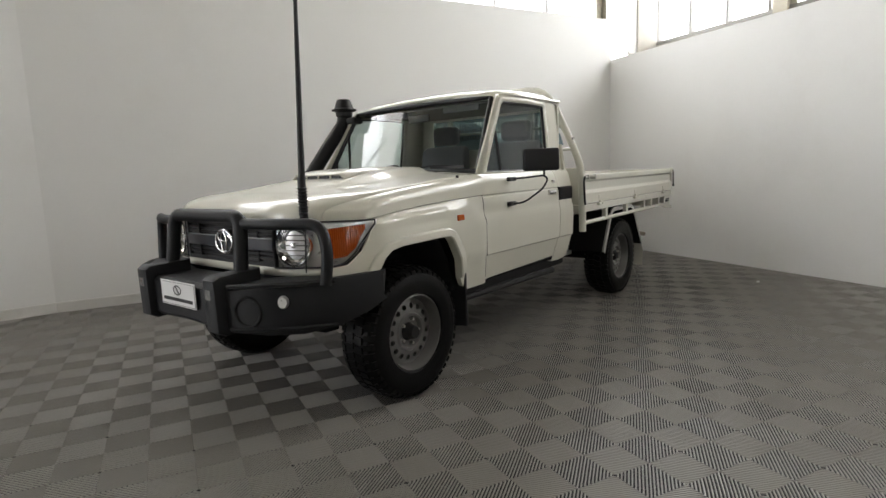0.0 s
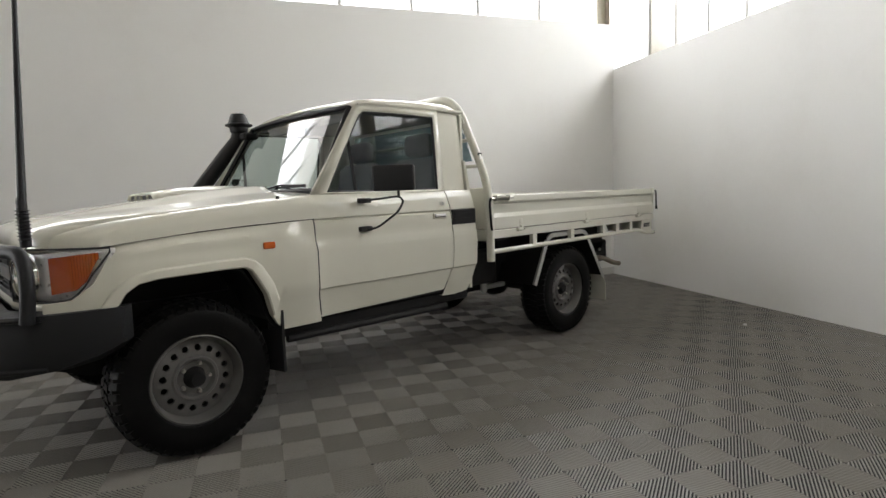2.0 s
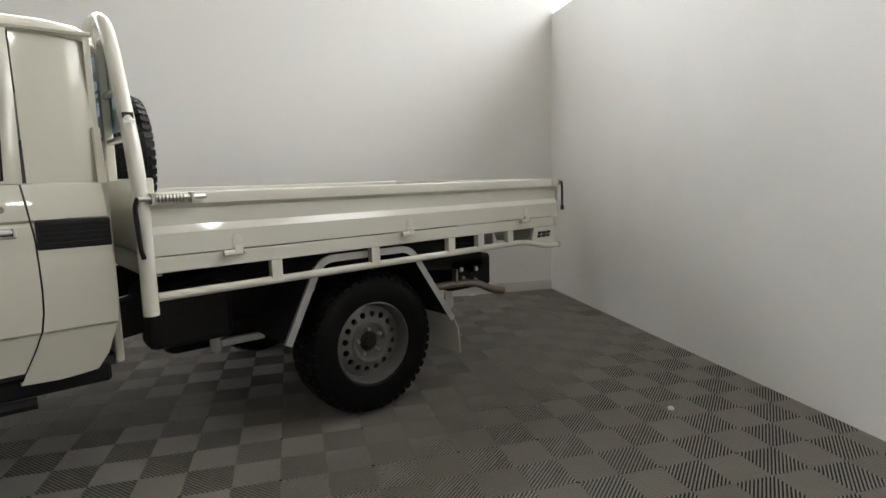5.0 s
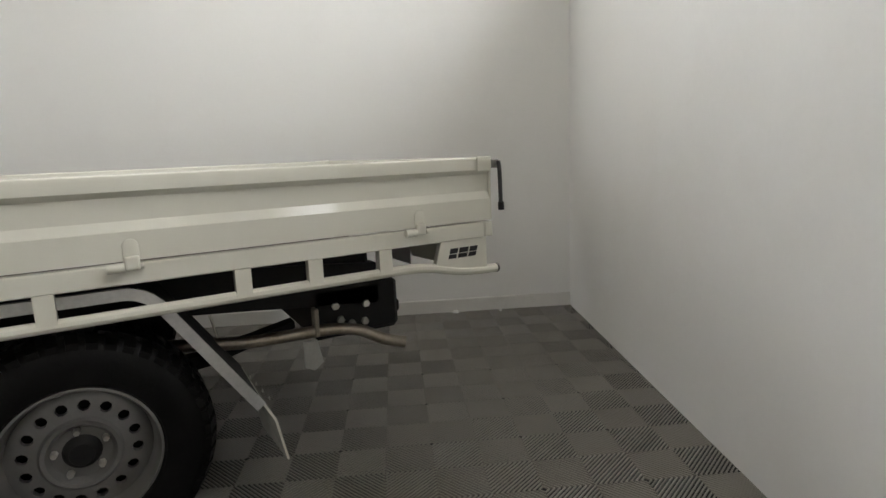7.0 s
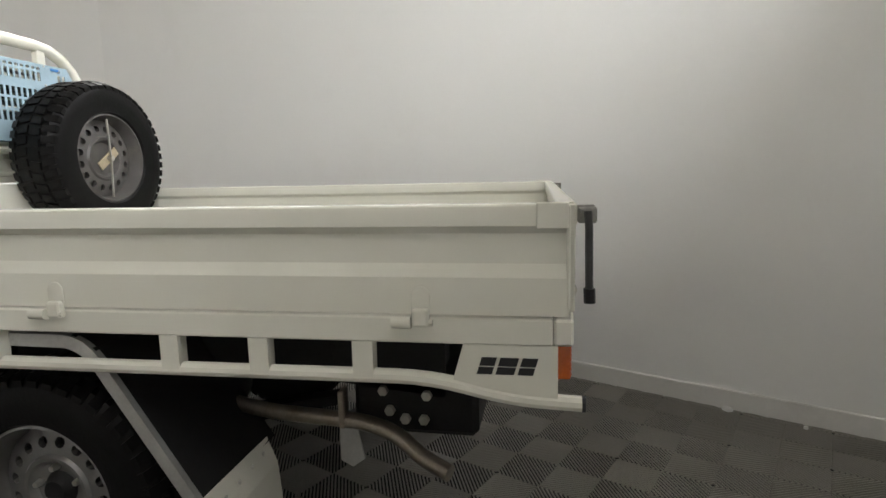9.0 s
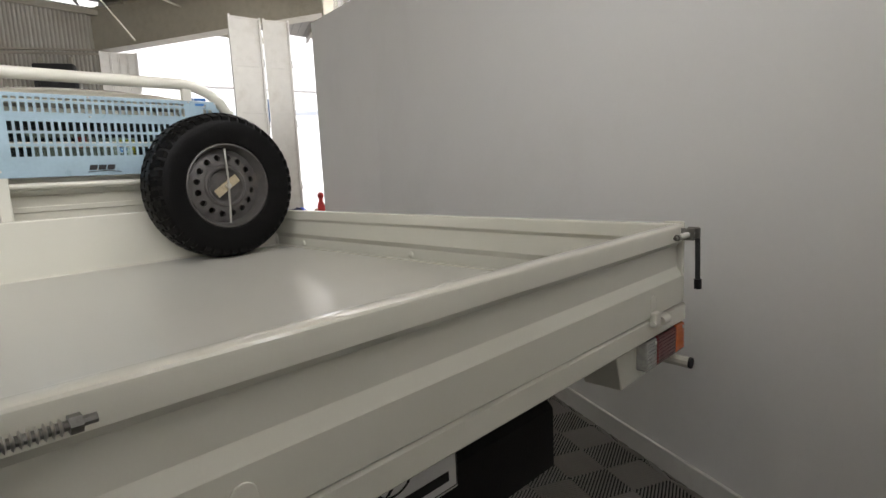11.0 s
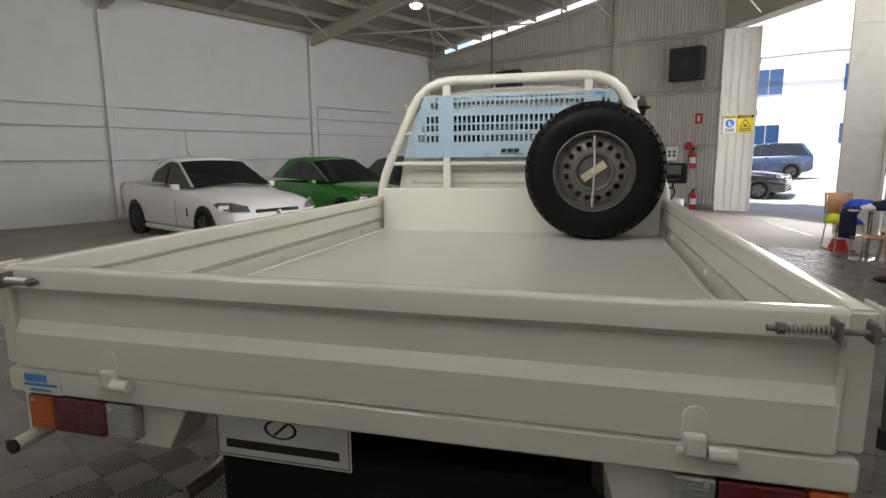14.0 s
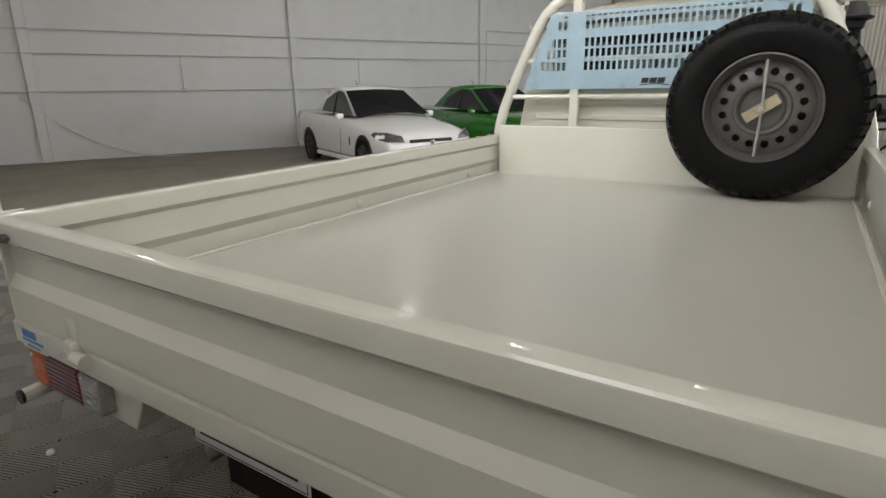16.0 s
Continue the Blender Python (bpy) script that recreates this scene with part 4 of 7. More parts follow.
for s, yo, yi in ((-1, TL + 0.02, -0.50), (1, TR - 0.02, 0.50)):
    top = [(2.66, 0.50), (2.84, 0.865), (2.90, 0.90), (3.38, 0.90), (3.44, 0.865), (3.72, 0.44)]
    bm = grid(bmesh.new(), [[(x, yi, z) for x, z in top], [(x, yo, z) for x, z in top]])
    gd = part("mudguard", bm, M["chassis"], ute, "dark sheet metal mudguard")
    thicken(gd, 0.006)
    rim_pts = arc_pts([(x, 0, z) for x, z in top], 0.05)
    rows = []
    for k, p in enumerate(rim_pts):
        d = (rim_pts[min(k + 1, len(rim_pts) - 1)] - rim_pts[max(k - 1, 0)]).normalized()
        rows.append([(p.x + d.z * e, yo + s * f, p.z - d.x * e) for e, f in ((-0.004, -0.012), (-0.004, 0.006), (0.03, 0.006))])
    thicken(part("guard_edge", grid(bmesh.new(), rows), M["galv"], gd, "bright flat edge strip"), 0.004)
    for k in range(4):
        part("rivet", lathe(bmesh.new(), [(0, -0.006), (0.006, -0.004), (0.008, 0.0)], 8, "x", (3.735 + 0.006 * k, yi + (yo - yi) * (0.25 + 0.2 * k), 0.43)), M["zinc"], gd)
    bm = grid(bmesh.new(), [[(3.712, yi + 0.04 * s, 0.455), (3.712, yo, 0.455)], [(3.745, yi + 0.04 * s, 0.37), (3.755, yo, 0.37)], [(3.77, yi + 0.06 * s, 0.20), (3.79, yo - 0.02 * s, 0.20)]])
    thicken(part("mud_flap", bm, M["tray"], gd, "cream mud flap"), 0.008)


# ---- wheels ----
def tyre_mesh(R=0.39, w=0.255):
    h = w / 2
    prof = [(0.222, -h * 0.80), (0.235, -h * 0.94), (0.29, -h), (0.335, -h * 0.985), (R - 0.028, -h * 0.88), (R - 0.010, -h * 0.74), (R - 0.006, 0), (R - 0.010, h * 0.74), (R - 0.028, h * 0.88), (0.335, h * 0.985), (0.29, h), (0.235, h * 0.94), (0.222, h * 0.80)]
    return lathe(bmesh.new(), prof, 56, "y")


def tread_mesh(R=0.39, w=0.255):
    h = w / 2
    bm = bmesh.new()
    n = 46
    for i in range(n):
        for row, (ya, yb, ph, sk) in enumerate(((-0.96, -0.56, 0.0, 0.02), (-0.48, -0.06, 0.45, -0.02), (0.04, 0.46, 0.1, 0.02), (0.56, 0.96, 0.55, -0.02))):
            a0 = 2 * math.pi * (i + ph) / n
            a1 = a0 + 2 * math.pi / n * 0.66
            ro0, ro1 = (R - 0.022, R) if row == 0 else ((R, R - 0.022) if row == 3 else (R + 0.002, R + 0.002))
            ring = []
            for rr in (-0.02, 0.0):
                for a, y, ro in ((a0, ya, ro0), (a1, ya, ro0), (a1 + sk, yb, ro1), (a0 + sk, yb, ro1)):
                    r = ro + rr
                    ring.append(bm.verts.new((r * math.cos(a), y * h, r * math.sin(a))))
            for q in ((4, 5, 6, 7), (0, 1, 5, 4), (1, 2, 6, 5), (2, 3, 7, 6), (3, 0, 4, 7)):
                bm.faces.new([ring[k] for k in q])
    return bm


def rim_mesh():
    """Steel wheel, outside towards -y, with a ring of round holes."""
    bm = lathe(bmesh.new(), [(0.226, 0.10), (0.224, -0.095), (0.229, -0.108), (0.219, -0.112), (0.212, -0.098), (0.207, -0.075), (0.199, -0.040)], 64, "y")
    lathe(bm, [(0.116, -0.062), (0.108, -0.072), (0.096, -0.070), (0.082, -0.048), (0.058, -0.046), (0.0, -0.046)], 64, "y")
    n, r0, r1 = 16, 0.116, 0.199

    def yy(r):
        return -0.062 + 0.022 * ((r - r0) / (r1 - r0)) ** 2
    for i in range(n):
        a0, a1 = 2 * math.pi * i / n, 2 * math.pi * (i + 1) / n
        am, rm = (a0 + a1) / 2, 0.153
        outer = [(r0, a0), (rm, a0), (r1, a0), (r1, am), (r1, a1), (rm, a1), (r0, a1), (r0, am)]
        ov = [bm.verts.new((r * math.cos(a), yy(r), r * math.sin(a))) for r, a in outer]
        iv, bv = [], []
        for k in range(8):
            b = am + math.radians(225 - 45 * k)
            px, pz = rm * math.cos(am) + 0.0175 * math.cos(b), rm * math.sin(am) + 0.0175 * math.sin(b)
            iv.append((px, pz))
        # order the hole's points like the outline's
        def near(o):
            return min(range(8), key=lambda k: (iv[k][0] - o.co.x) ** 2 + (iv[k][1] - o.co.z) ** 2)
        s0 = near(ov[0])
        d = 1 if near(ov[1]) == (s0 + 1) % 8 or near(ov[2]) in ((s0 + 1) % 8, (s0 + 2) % 8) else -1
        ring = [iv[(s0 + d * k) % 8] for k in range(8)]
        hv = [bm.verts.new((x, yy(math.hypot(x, z)), z)) for x, z in ring]
        bv = [bm.verts.new((x, yy(math.hypot(x, z)) + 0.02, z)) for x, z in ring]
        for k in range(8):
            k2 = (k + 1) % 8
            bm.faces.new((ov[k], ov[k2], hv[k2], hv[k]))
            bm.faces.new((hv[k], hv[k2], bv[k2], bv[k]))
    return bm


def wheel(name, m, parent, label, hub="front", spare=False):
    w = new(name)
    w.parent = parent
    w.matrix_local = m
    tagged(w, label)
    ty = part("tyre", tyre_mesh(), M["rubber"], w, "black off-road tyre", smooth=35)
    tagged(part("tread", tread_mesh(), M["rubber"], ty), "chunky black tread blocks", kind="stuff")
    part("rim", rim_mesh(), M["rim"], w, "grey steel rim", smooth=35)
    part("wheel_drum", lathe(bmesh.new(), [(0.0, 0.02), (0.195, 0.03), (0.215, 0.08)], 32, "y"), M["chassis"], w)
    for i in range(5):
        a = 2 * math.pi * i / 5 + 0.3
        part("wheel_nut", lathe(bmesh.new(), [(0.0, -0.07), (0.009, -0.07), (0.012, -0.046)], 6, "y", (0.07 * math.cos(a), 0, 0.075 * math.sin(a))), M["zinc"], w)
    if not spare:
        d = -0.105 if hub == "front" else -0.075
        part("hub", lathe(bmesh.new(), [(0, d), (0.034, d), (0.04, d + 0.012), (0.046, -0.06), (0.055, -0.046)], 20, "y"), M["chassis"], w, "black wheel hub", smooth=40)
    return w


front_wheel = wheel("wheel", pose(0, -0.765, 0.39, 0, 20, 0), ute, "front wheel with off-road tyre")
wheel("wheel", pose(0, 0.765, 0.39, 0, 50, 180), ute, "front wheel with off-road tyre")
wheel("wheel", pose(3.18, -0.76, 0.39, 0, 65, 0), ute, "rear wheel with off-road tyre", "rear")
wheel("wheel", pose(3.18, 0.76, 0.39, 0, 10, 180), ute, "rear wheel with off-road tyre", "rear")

# ---- cab and front of the vehicle ----
CY = -0.05                                     # the cab's centre line


def front_x(a):
    """Plan of the nose: x of the front face at a metres from the centre line."""
    return lerp(a, [(0.0, -0.655), (0.42, -0.648), (0.56, -0.622), (0.68, -0.568), (0.78, -0.48), (0.84, -0.41), (0.885, -0.335)])


def crease_z(x):
    return lerp(x, [(-0.62, 1.086), (-0.35, 1.088), (-0.2, 1.101), (0.04, 1.122), (0.32, 1.136), (0.69, 1.148)])


def rise(x):
    return crease_z(x) - 1.147 if x < 0.69 else 0.001 + 0.005 * (x - 0.69)


def half_width(x, z):
    """Half the body's width at height z; the waist crease climbs towards the rear."""
    if z > 1.0:
        z -= rise(x) * min(1.0, (z - 1.0) / 0.1)
    w = lerp(z, [(0.55, 0.828), (0.745, 0.860), (0.755, 0.871), (0.97, 0.873), (1.0, 0.869), (1.035, 0.862), (1.10, 0.861), (1.13, 0.856), (1.142, 0.845), (1.152, 0.857), (1.20, 0.847), (1.26, 0.830), (1.29, 0.806)])
    bulge = 0.022 * smooth01((0.52 + 1.25 * (1.13 - max(0.99, z)) - x) / 0.14 + 0.4) * smooth01((1.125 - z) / 0.03)
    taper = lerp(x, [(-0.62, -0.09), (-0.45, -0.035), (-0.30, -0.004), (0.0, 0.0)]) if x < 0 else 0.0
    return w + bulge + taper


ARCH = [(-0.345, 0.822), (-0.331, 0.832), (-0.305, 0.877), (-0.25, 0.912), (-0.166, 0.924), (-0.015, 0.928), (0.148, 0.932), (0.238, 0.930), (0.268, 0.912), (0.291, 0.876), (0.346, 0.779), (0.388, 0.652), (0.42, 0.60), (0.435, 0.585)]
# outer edge of the flat flare, point for point with the arch
FLARE = [(-0.405, 0.822), (-0.396, 0.836), (-0.352, 0.896), (-0.275, 0.952), (-0.18, 0.970), (-0.015, 0.977), (0.152, 0.982), (0.245, 0.983), (0.298, 0.964), (0.335, 0.93), (0.394, 0.832), (0.424, 0.745)]


LEVELS = (0.745, 0.755, 0.97, 1.0, 1.035, 1.10, 1.13, 1.142, 1.152, 1.20, 1.26)


def levels(a, b, rows, x=1.6):
    """Heights of a body side, with the pressed lines among them."""
    if b - a < 0.6:
        return steps(a, b, rows)
    own = [a] + [z + (rise(x) if z > 1.1 else 0) for z in LEVELS if a + 0.01 < z < b - 0.05] + [b]
    out = []
    for p, q in zip(own, own[1:]):
        out += steps(p, q, 3)[:-1]
    return out + [b]


def side_sheet(xs, zlo, zhi, rows, s, fold=True, warp=lambda x, z: x):
    """A body side between two heights, with its lower edge folded in; warp bends its upright edges."""
    out = []
    for x in xs:
        a, b = zlo(x), zhi(x)
        col = []
        if fold:
            col.append((warp(x, a), CY + s * (half_width(x, a) - 0.035), a + 0.004))
        for z in levels(a, b, rows, x):
            col.append((warp(x, z), CY + s * half_width(x, z), z))
        if fold:
            col.append((warp(x, b), CY + s * (half_width(x, b) - 0.012), b + 0.001))
        out.append(col)
    return grid(bmesh.new(), out)


SHOULDER = [(-0.655, 1.162), (-0.49, 1.172), (-0.40, 1.183), (-0.30, 1.197), (-0.126, 1.217), (0.085, 1.238), (0.30, 1.256), (0.50, 1.271), (0.69, 1.286), (0.76, 1.29)]
CENTRE = [(-0.655, 1.206), (-0.55, 1.214), (-0.465, 1.223), (-0.36, 1.239), (-0.215, 1.261), (0.0, 1.292), (0.27, 1.335), (0.45, 1.352), (0.62, 1.360), (0.76, 1.36)]
SECTION = [(0.858, 0.04), (0.856, 0.38), (0.849, 0.72), (0.828, 0.92), (0.79, 1.0), (0.73, 1.09), (0.62, 1.22), (0.50, 1.38), (0.43, 1.50), (0.365, 1.84), (0.29, 1.95), (0.12, 2.0), (0.0, 2.0)]


def upper_point(x, k):
    """Section of bonnet and fender top, from the crease (k = 0) to the centre line; place, offset and height."""
    a, f = SECTION[k]
    full = 1 - smooth01((x + 0.60) / 0.75)
    f += ({5: 1.40, 6: 1.72, 7: 1.84, 8: 1.90, 9: 1.95}.get(k, f) - f) * full
    front = 1 - smooth01((x + 0.655) / 0.24)
    a -= {4: 0.085, 3: 0.04, 5: 0.07, 6: 0.03}.get(k, 0.0) * front
    nose = front_x(min(a, 0.86))
    xx = nose + (x + 0.655) * (0.76 - nose) / (0.76 + 0.655)
    zs, zc, zk = lerp(xx, SHOULDER), lerp(xx, CENTRE), crease_z(xx)
    z = zk + (zs - zk) * f if f <= 1 else zs + (zc - zs) * (f - 1)
    g = lerp(xx - nose, [(0.0, 0.0), (0.004, 0.25), (0.014, 0.5), (0.035, 0.73), (0.08, 0.91), (0.15, 1.0)])
    return xx, a, 1.088 + (z - 1.088) * g


REAR_EDGE = [(0.56, 1.652), (0.61, 1.675), (0.70, 1.715), (0.78, 1.742), (0.90, 1.748), (1.08, 1.746), (1.29, 1.722)]
FRONT_EDGE = [(0.56, 0.022), (0.65, 0.006), (0.75, -0.005), (1.15, -0.005), (1.29, 0.008)]
CAB_EDGE = [(0.56, 1.895), (0.62, 1.938), (0.75, 1.978), (0.90, 1.988), (1.29, 1.975)]
for s in (-1, 1):
    lip = lambda x: lerp(x, [(-0.62, 0.86), (-0.50, 0.868), (-0.42, 0.93), (-0.335, 1.075), (-0.33, 1.098), (0.69, 1.148)])
    fx = sorted(set([-0.60, -0.55, -0.5, -0.46, -0.42, -0.38, -0.345] + [x for x, _ in ARCH] + steps(0.445, 0.676, 8)))
    fen = part("fender", side_sheet(fx, lambda x: lerp(x, [(-0.60, 0.822), (-0.35, 0.822)] + ARCH[1:] + [(0.69, 0.56)]) if x < 0.436 else 0.562, lambda x: crease_z(x) + 0.0 if x > -0.335 else lip(x), 14, s, warp=lambda x, z: x + lerp(z, FRONT_EDGE) * smooth01((x - 0.45) / 0.22)), M["paint"], ute, "cream front fender", smooth=40)
    # flare round the wheel arch
    rows = []
    for (x, z), (xo, zo) in zip(ARCH, FLARE):
        h, ho = half_width(x, z), half_width(xo, zo)
        rows.append([(x, CY + s * (h - 0.035), z), (x, CY + s * (h + 0.018), z), (x + (xo - x) * 0.12, CY + s * (h + 0.026), z + (zo - z) * 0.12), (x + (xo - x) * 0.8, CY + s * (ho + 0.022), z + (zo - z) * 0.8), (x + (xo - x) * 0.95, CY + s * (ho + 0.014), z + (zo - z) * 0.95), (xo, CY + s * (ho - 0.004), zo)])
    part("arch_flare", grid(bmesh.new(), rows), M["paint"], fen, smooth=35)
    # inner wheel house
    rows = [[(x, CY + s * 0.80, z - 0.01), (x, CY + s * 0.42, z - 0.01)] for x, z in ARCH]
    thicken(part("wheel_house", grid(bmesh.new(), rows), M["black"], ute, "black wheel housing"), 0.01)
    part("front_flap", prism(bmesh.new(), [(CY + s * 0.62, 0.68), (CY + s * 0.87, 0.74), (CY + s * 0.87, 0.33), (CY + s * 0.62, 0.30)], "x", 0.435, 0.45), M["black"], ute, "black front mud flap")
    part("side_indicator", B(0.352, 0.418, *sorted((CY + s * 0.882, CY + s * 0.897)), 1.012, 1.048, bevel=0.005), M["amber"], fen, "amber side indicator")
    part("washer_nozzle", T([(0.50, CY + s * 0.785, 1.262), (0.50, CY + s * 0.785, 1.286)], 0.010, 8), M["black"], fen)
    # fender top, outside the bonnet's shut line
    def skin(x, k, dz=0.0):
        xx, a, z = upper_point(x, k)
        return (xx, CY + s * a, z + dz)
    bm = grid(bmesh.new(), [[skin(x, k) for k in range(5)] + [(skin(x, 4)[0], skin(x, 4)[1] - s * 0.004, skin(x, 4)[2] - 0.02)] for x in [-0.655, -0.65, -0.64, -0.62, -0.59, -0.55, -0.50] + steps(-0.44, 0.60, 24) + [0.64, 0.69]])
    grid(bm, [[skin(x, k, -0.002) for k in (4, 5, 6, 7)] for x in (0.615, 0.65, 0.69, 0.735)])
    part("fender_top", bm, M["paint"], fen, smooth=40)

    # door
    door = part("door", side_sheet([0.684, 0.70, 0.75, 0.85, 1.0, 1.15, 1.3, 1.45, 1.6, 1.66, 1.70], lambda x: 0.585 + 0.022 * (x - 0.7), lambda x: 1.285, 26, s, warp=lambda x, z: x + (lerp(z, REAR_EDGE) - 1.70) * smooth01((x - 1.2) / 0.5) + lerp(z, FRONT_EDGE) * (1 - smooth01((x - 0.68) / 0.4))), M["paint"], ute, "cream cab door", smooth=30)
    # upper door frame round the window
    def upper(x, z):
        return (x, CY + s * (0.792 - 0.105 * (z - 1.285)), z)
    outer = [(0.715, 1.285), (0.90, 1.565), (1.055, 1.80), (1.10, 1.833), (1.5, 1.842), (1.742, 1.838), (1.742, 1.6), (1.735, 1.285), (1.3, 1.285)]
    inner = [(0.80, 1.296), (0.94, 1.535), (1.082, 1.765), (1.12, 1.79), (1.45, 1.796), (1.70, 1.792), (1.696, 1.6), (1.683, 1.297), (1.3, 1.296)]
    bm = bmesh.new()
    o = [bm.verts.new(upper(*p)) for p in outer]
    i_ = [bm.verts.new(upper(*p)) for p in inner]
    for k in range(9):
        k2 = (k + 1) % 9
        bm.faces.new((o[k], o[k2], i_[k2], i_[k]))
    thicken(part("window_frame", bm, M["paint"], door, smooth=30), 0.03)
    part("window_seal", T([(p[0], p[1] + s * 0.001, p[2]) for p in (upper(*q) for q in inner + inner[:1])], 0.0125, 6), M["black"], door, "black rubber window seal")
    bm = bmesh.new()
    bm.faces.new([bm.verts.new((p[0], p[1] - s * 0.014, p[2])) for p in (upper(*q) for q in inner)])
    g = part("window_glass", bm, M["side_glass"], door, "tinted side window")
    g.visible_shadow = False
    part("quarter_bar", T([(p[0], p[1] - s * 0.010, p[2]) for p in (upper(1.02, 1.30), upper(1.0, 1.63))], 0.011, 6), M["black"], door, "black quarter light bar")
    part("door_handle", B(1.575, 1.70, *sorted((CY + s * 0.852, CY + s * 0.868)), 1.098, 1.142, bevel=0.006), M["paint"], door, "cream pull handle")
    # nothing is sunk in here: a black plate paints the recess's shade
    part("recess_shade", B(1.585, 1.69, *sorted((CY + s * 0.850, CY + s * 0.8695)), 1.106, 1.134, bevel=0.003), M["black"], door, "black plate for the shade of the handle recess")
    part("handle_grip", B(1.588, 1.687, *sorted((CY + s * 0.866, CY + s * 0.876)), 1.114, 1.132, bevel=0.005), M["paper"], door)
    part("door_lock", lathe(bmesh.new(), [(0, s * 0.866 + CY), (0.012, s * 0.866 + CY), (0.014, s * 0.845 + CY)], 14, "y", (1.66, 0, 1.20)), M["chrome"], door, "chrome lock barrel")
    # mirror on a bent arm
    arm = part("mirror_arm", T([(1.02, CY + s * 0.86, 1.243), (1.05, CY + s * 0.97, 1.25), (1.12, CY + s * 1.07, 1.262), (1.145, CY + s * 1.085, 1.235), (1.12, CY + s * 1.06, 1.17), (1.04, CY + s * 0.95, 1.075), (1.02, CY + s * 0.865, 1.073)], 0.0068, 8, bend=0.05), M["black"], door, "black mirror arm")
    for z in (1.243, 1.073):
        part("arm_mount", B(0.97, 1.06, *sorted((CY + s * 0.855, CY + s * 0.885)), z - 0.015, z + 0.015, bevel=0.005), M["black"], arm)
    part("mirror_post", T([(1.12, CY + s * 1.07, 1.262), (1.12, CY + s * 1.07, 1.31)], 0.008, 8), M["black"], arm)
    mb = part("mirror_head", B(0.0, 0.06, -0.125, 0.125, -0.076, 0.076, bevel=0.018, segs=3), M["black"], arm, "black door mirror", smooth=40)
    mb.location, mb.rotation_euler = (1.075, CY + s * 1.08, 1.37), (0, 0, radians(-44 * s))
    part("mirror_glass", B(0.059, 0.062, -0.108, 0.108, -0.060, 0.060), M["mirror"], mb, "mirror glass")
    # rear quarter of the cab
    qp = part("quarter_panel", side_sheet([1.706, 1.75, 1.85, 1.94, 1.975, 1.99], lambda x: lerp(x, [(1.7, 0.562), (1.88, 0.555), (1.99, 0.57)]), lambda x: 1.285, 26, s, warp=lambda x, z: x + (lerp(z, REAR_EDGE) - 1.70) * (1.99 - x) / 0.284 + (lerp(z, CAB_EDGE) - 1.99) * (x - 1.706) / 0.284), M["paint"], ute, "cream cab corner panel", smooth=30)
    rows = []
    for z in steps(1.285, 1.842, 8):
        rows.append([(x, CY + s * (0.792 - 0.105 * (z - 1.285) - lerp(x, [(1.9, 0), (1.97, 0.012), (2.0, 0.05)])), z) for x in (1.748, 1.80, 1.90, 1.95, 1.98, 2.0)])
    part("upper_corner", grid(bmesh.new(), rows), M["paint"], qp, smooth=40)
    part("shoulder", grid(bmesh.new(), [[(x, CY + s * 0.806, 1.286), (x, CY + s * 0.790, 1.290)] for x in (0.70, 1.4, 2.0)]), M["paint"], qp)
    vent = part("air_vent", B(1.752, 1.985, *sorted((CY + s * 0.845, CY + s * 0.866)), 1.05, 1.155, bevel=0.004), M["black"], qp, "black louvred air vent")
    for z in (1.07, 1.088, 1.106, 1.124, 1.14):
        part("louvre", B(1.77, 1.97, *sorted((CY + s * 0.864, CY + s * 0.872)), z - 0.005, z + 0.004), M["black"], vent)
    # sill, step tube
    part("sill", B(0.45, 1.95, *sorted((CY + s * 0.70, CY + s * 0.795)), 0.50, 0.575, bevel=0.01), M["chassis"], ute, "black sill")
    part("rock_slider", T([(0.50, CY + s * 0.80, 0.49), (1.70, CY + s * 0.82, 0.485)], 0.024, 8), M["chassis"], ute, "black side tube")
    # A pillar
    bm = grid(bmesh.new(), [[(0.70, CY + s * 0.795, 1.286), (0.745, CY + s * 0.775, 1.29)], [(0.895, CY + s * 0.765, 1.565), (0.925, CY + s * 0.735, 1.57)], [(1.055, CY + s * 0.742, 1.805), (1.085, CY + s * 0.70, 1.815)], [(1.10, CY + s * 0.735, 1.838), (1.13, CY + s * 0.69, 1.846)]])
    thicken(part("pillar", bm, M["paint"], ute, "cream windscreen pillar", smooth=50), 0.02)

# bonnet with scoop
rows = []
for x in [-0.655, -0.652, -0.648, -0.64, -0.63, -0.61, -0.585, -0.55, -0.50, -0.44] + steps(-0.38, 0.63, 24):
    row = []
    for s, ks in ((-1, range(4, 13)), (1, range(11, 3, -1))):
        for k in ks:
            xx, a, z = upper_point(x, k)
            row.append((xx, CY + s * (a - (0.005 if k == 4 else 0)), z + (0.001 if k == 4 else 0)))
    rows.append(row)
bonnet = part("bonnet", grid(bmesh.new(), rows), M["paint"], ute, "cream bonnet with raised centre and scoop", smooth=50)
thicken(bonnet, 0.012, -1)
rows = []
for x, h in ((0.02, 0.030), (0.08, 0.036), (0.2, 0.031), (0.35, 0.02), (0.55, 0.002)):
    row = []
    for t in steps(-1, 1, 16):
        w = 0.29
        edge = smooth01((1 - abs(t)) / 0.25)
        z0 = lerp(x, CENTRE)
        row.append((x, CY + t * w, z0 - 0.012 + (h + 0.012) * edge))
    rows.append(row)
scoop = part("scoop", grid(bmesh.new(), rows), M["paint"], bonnet, "cream bonnet scoop", smooth=50)
thicken(scoop, 0.01, -1)
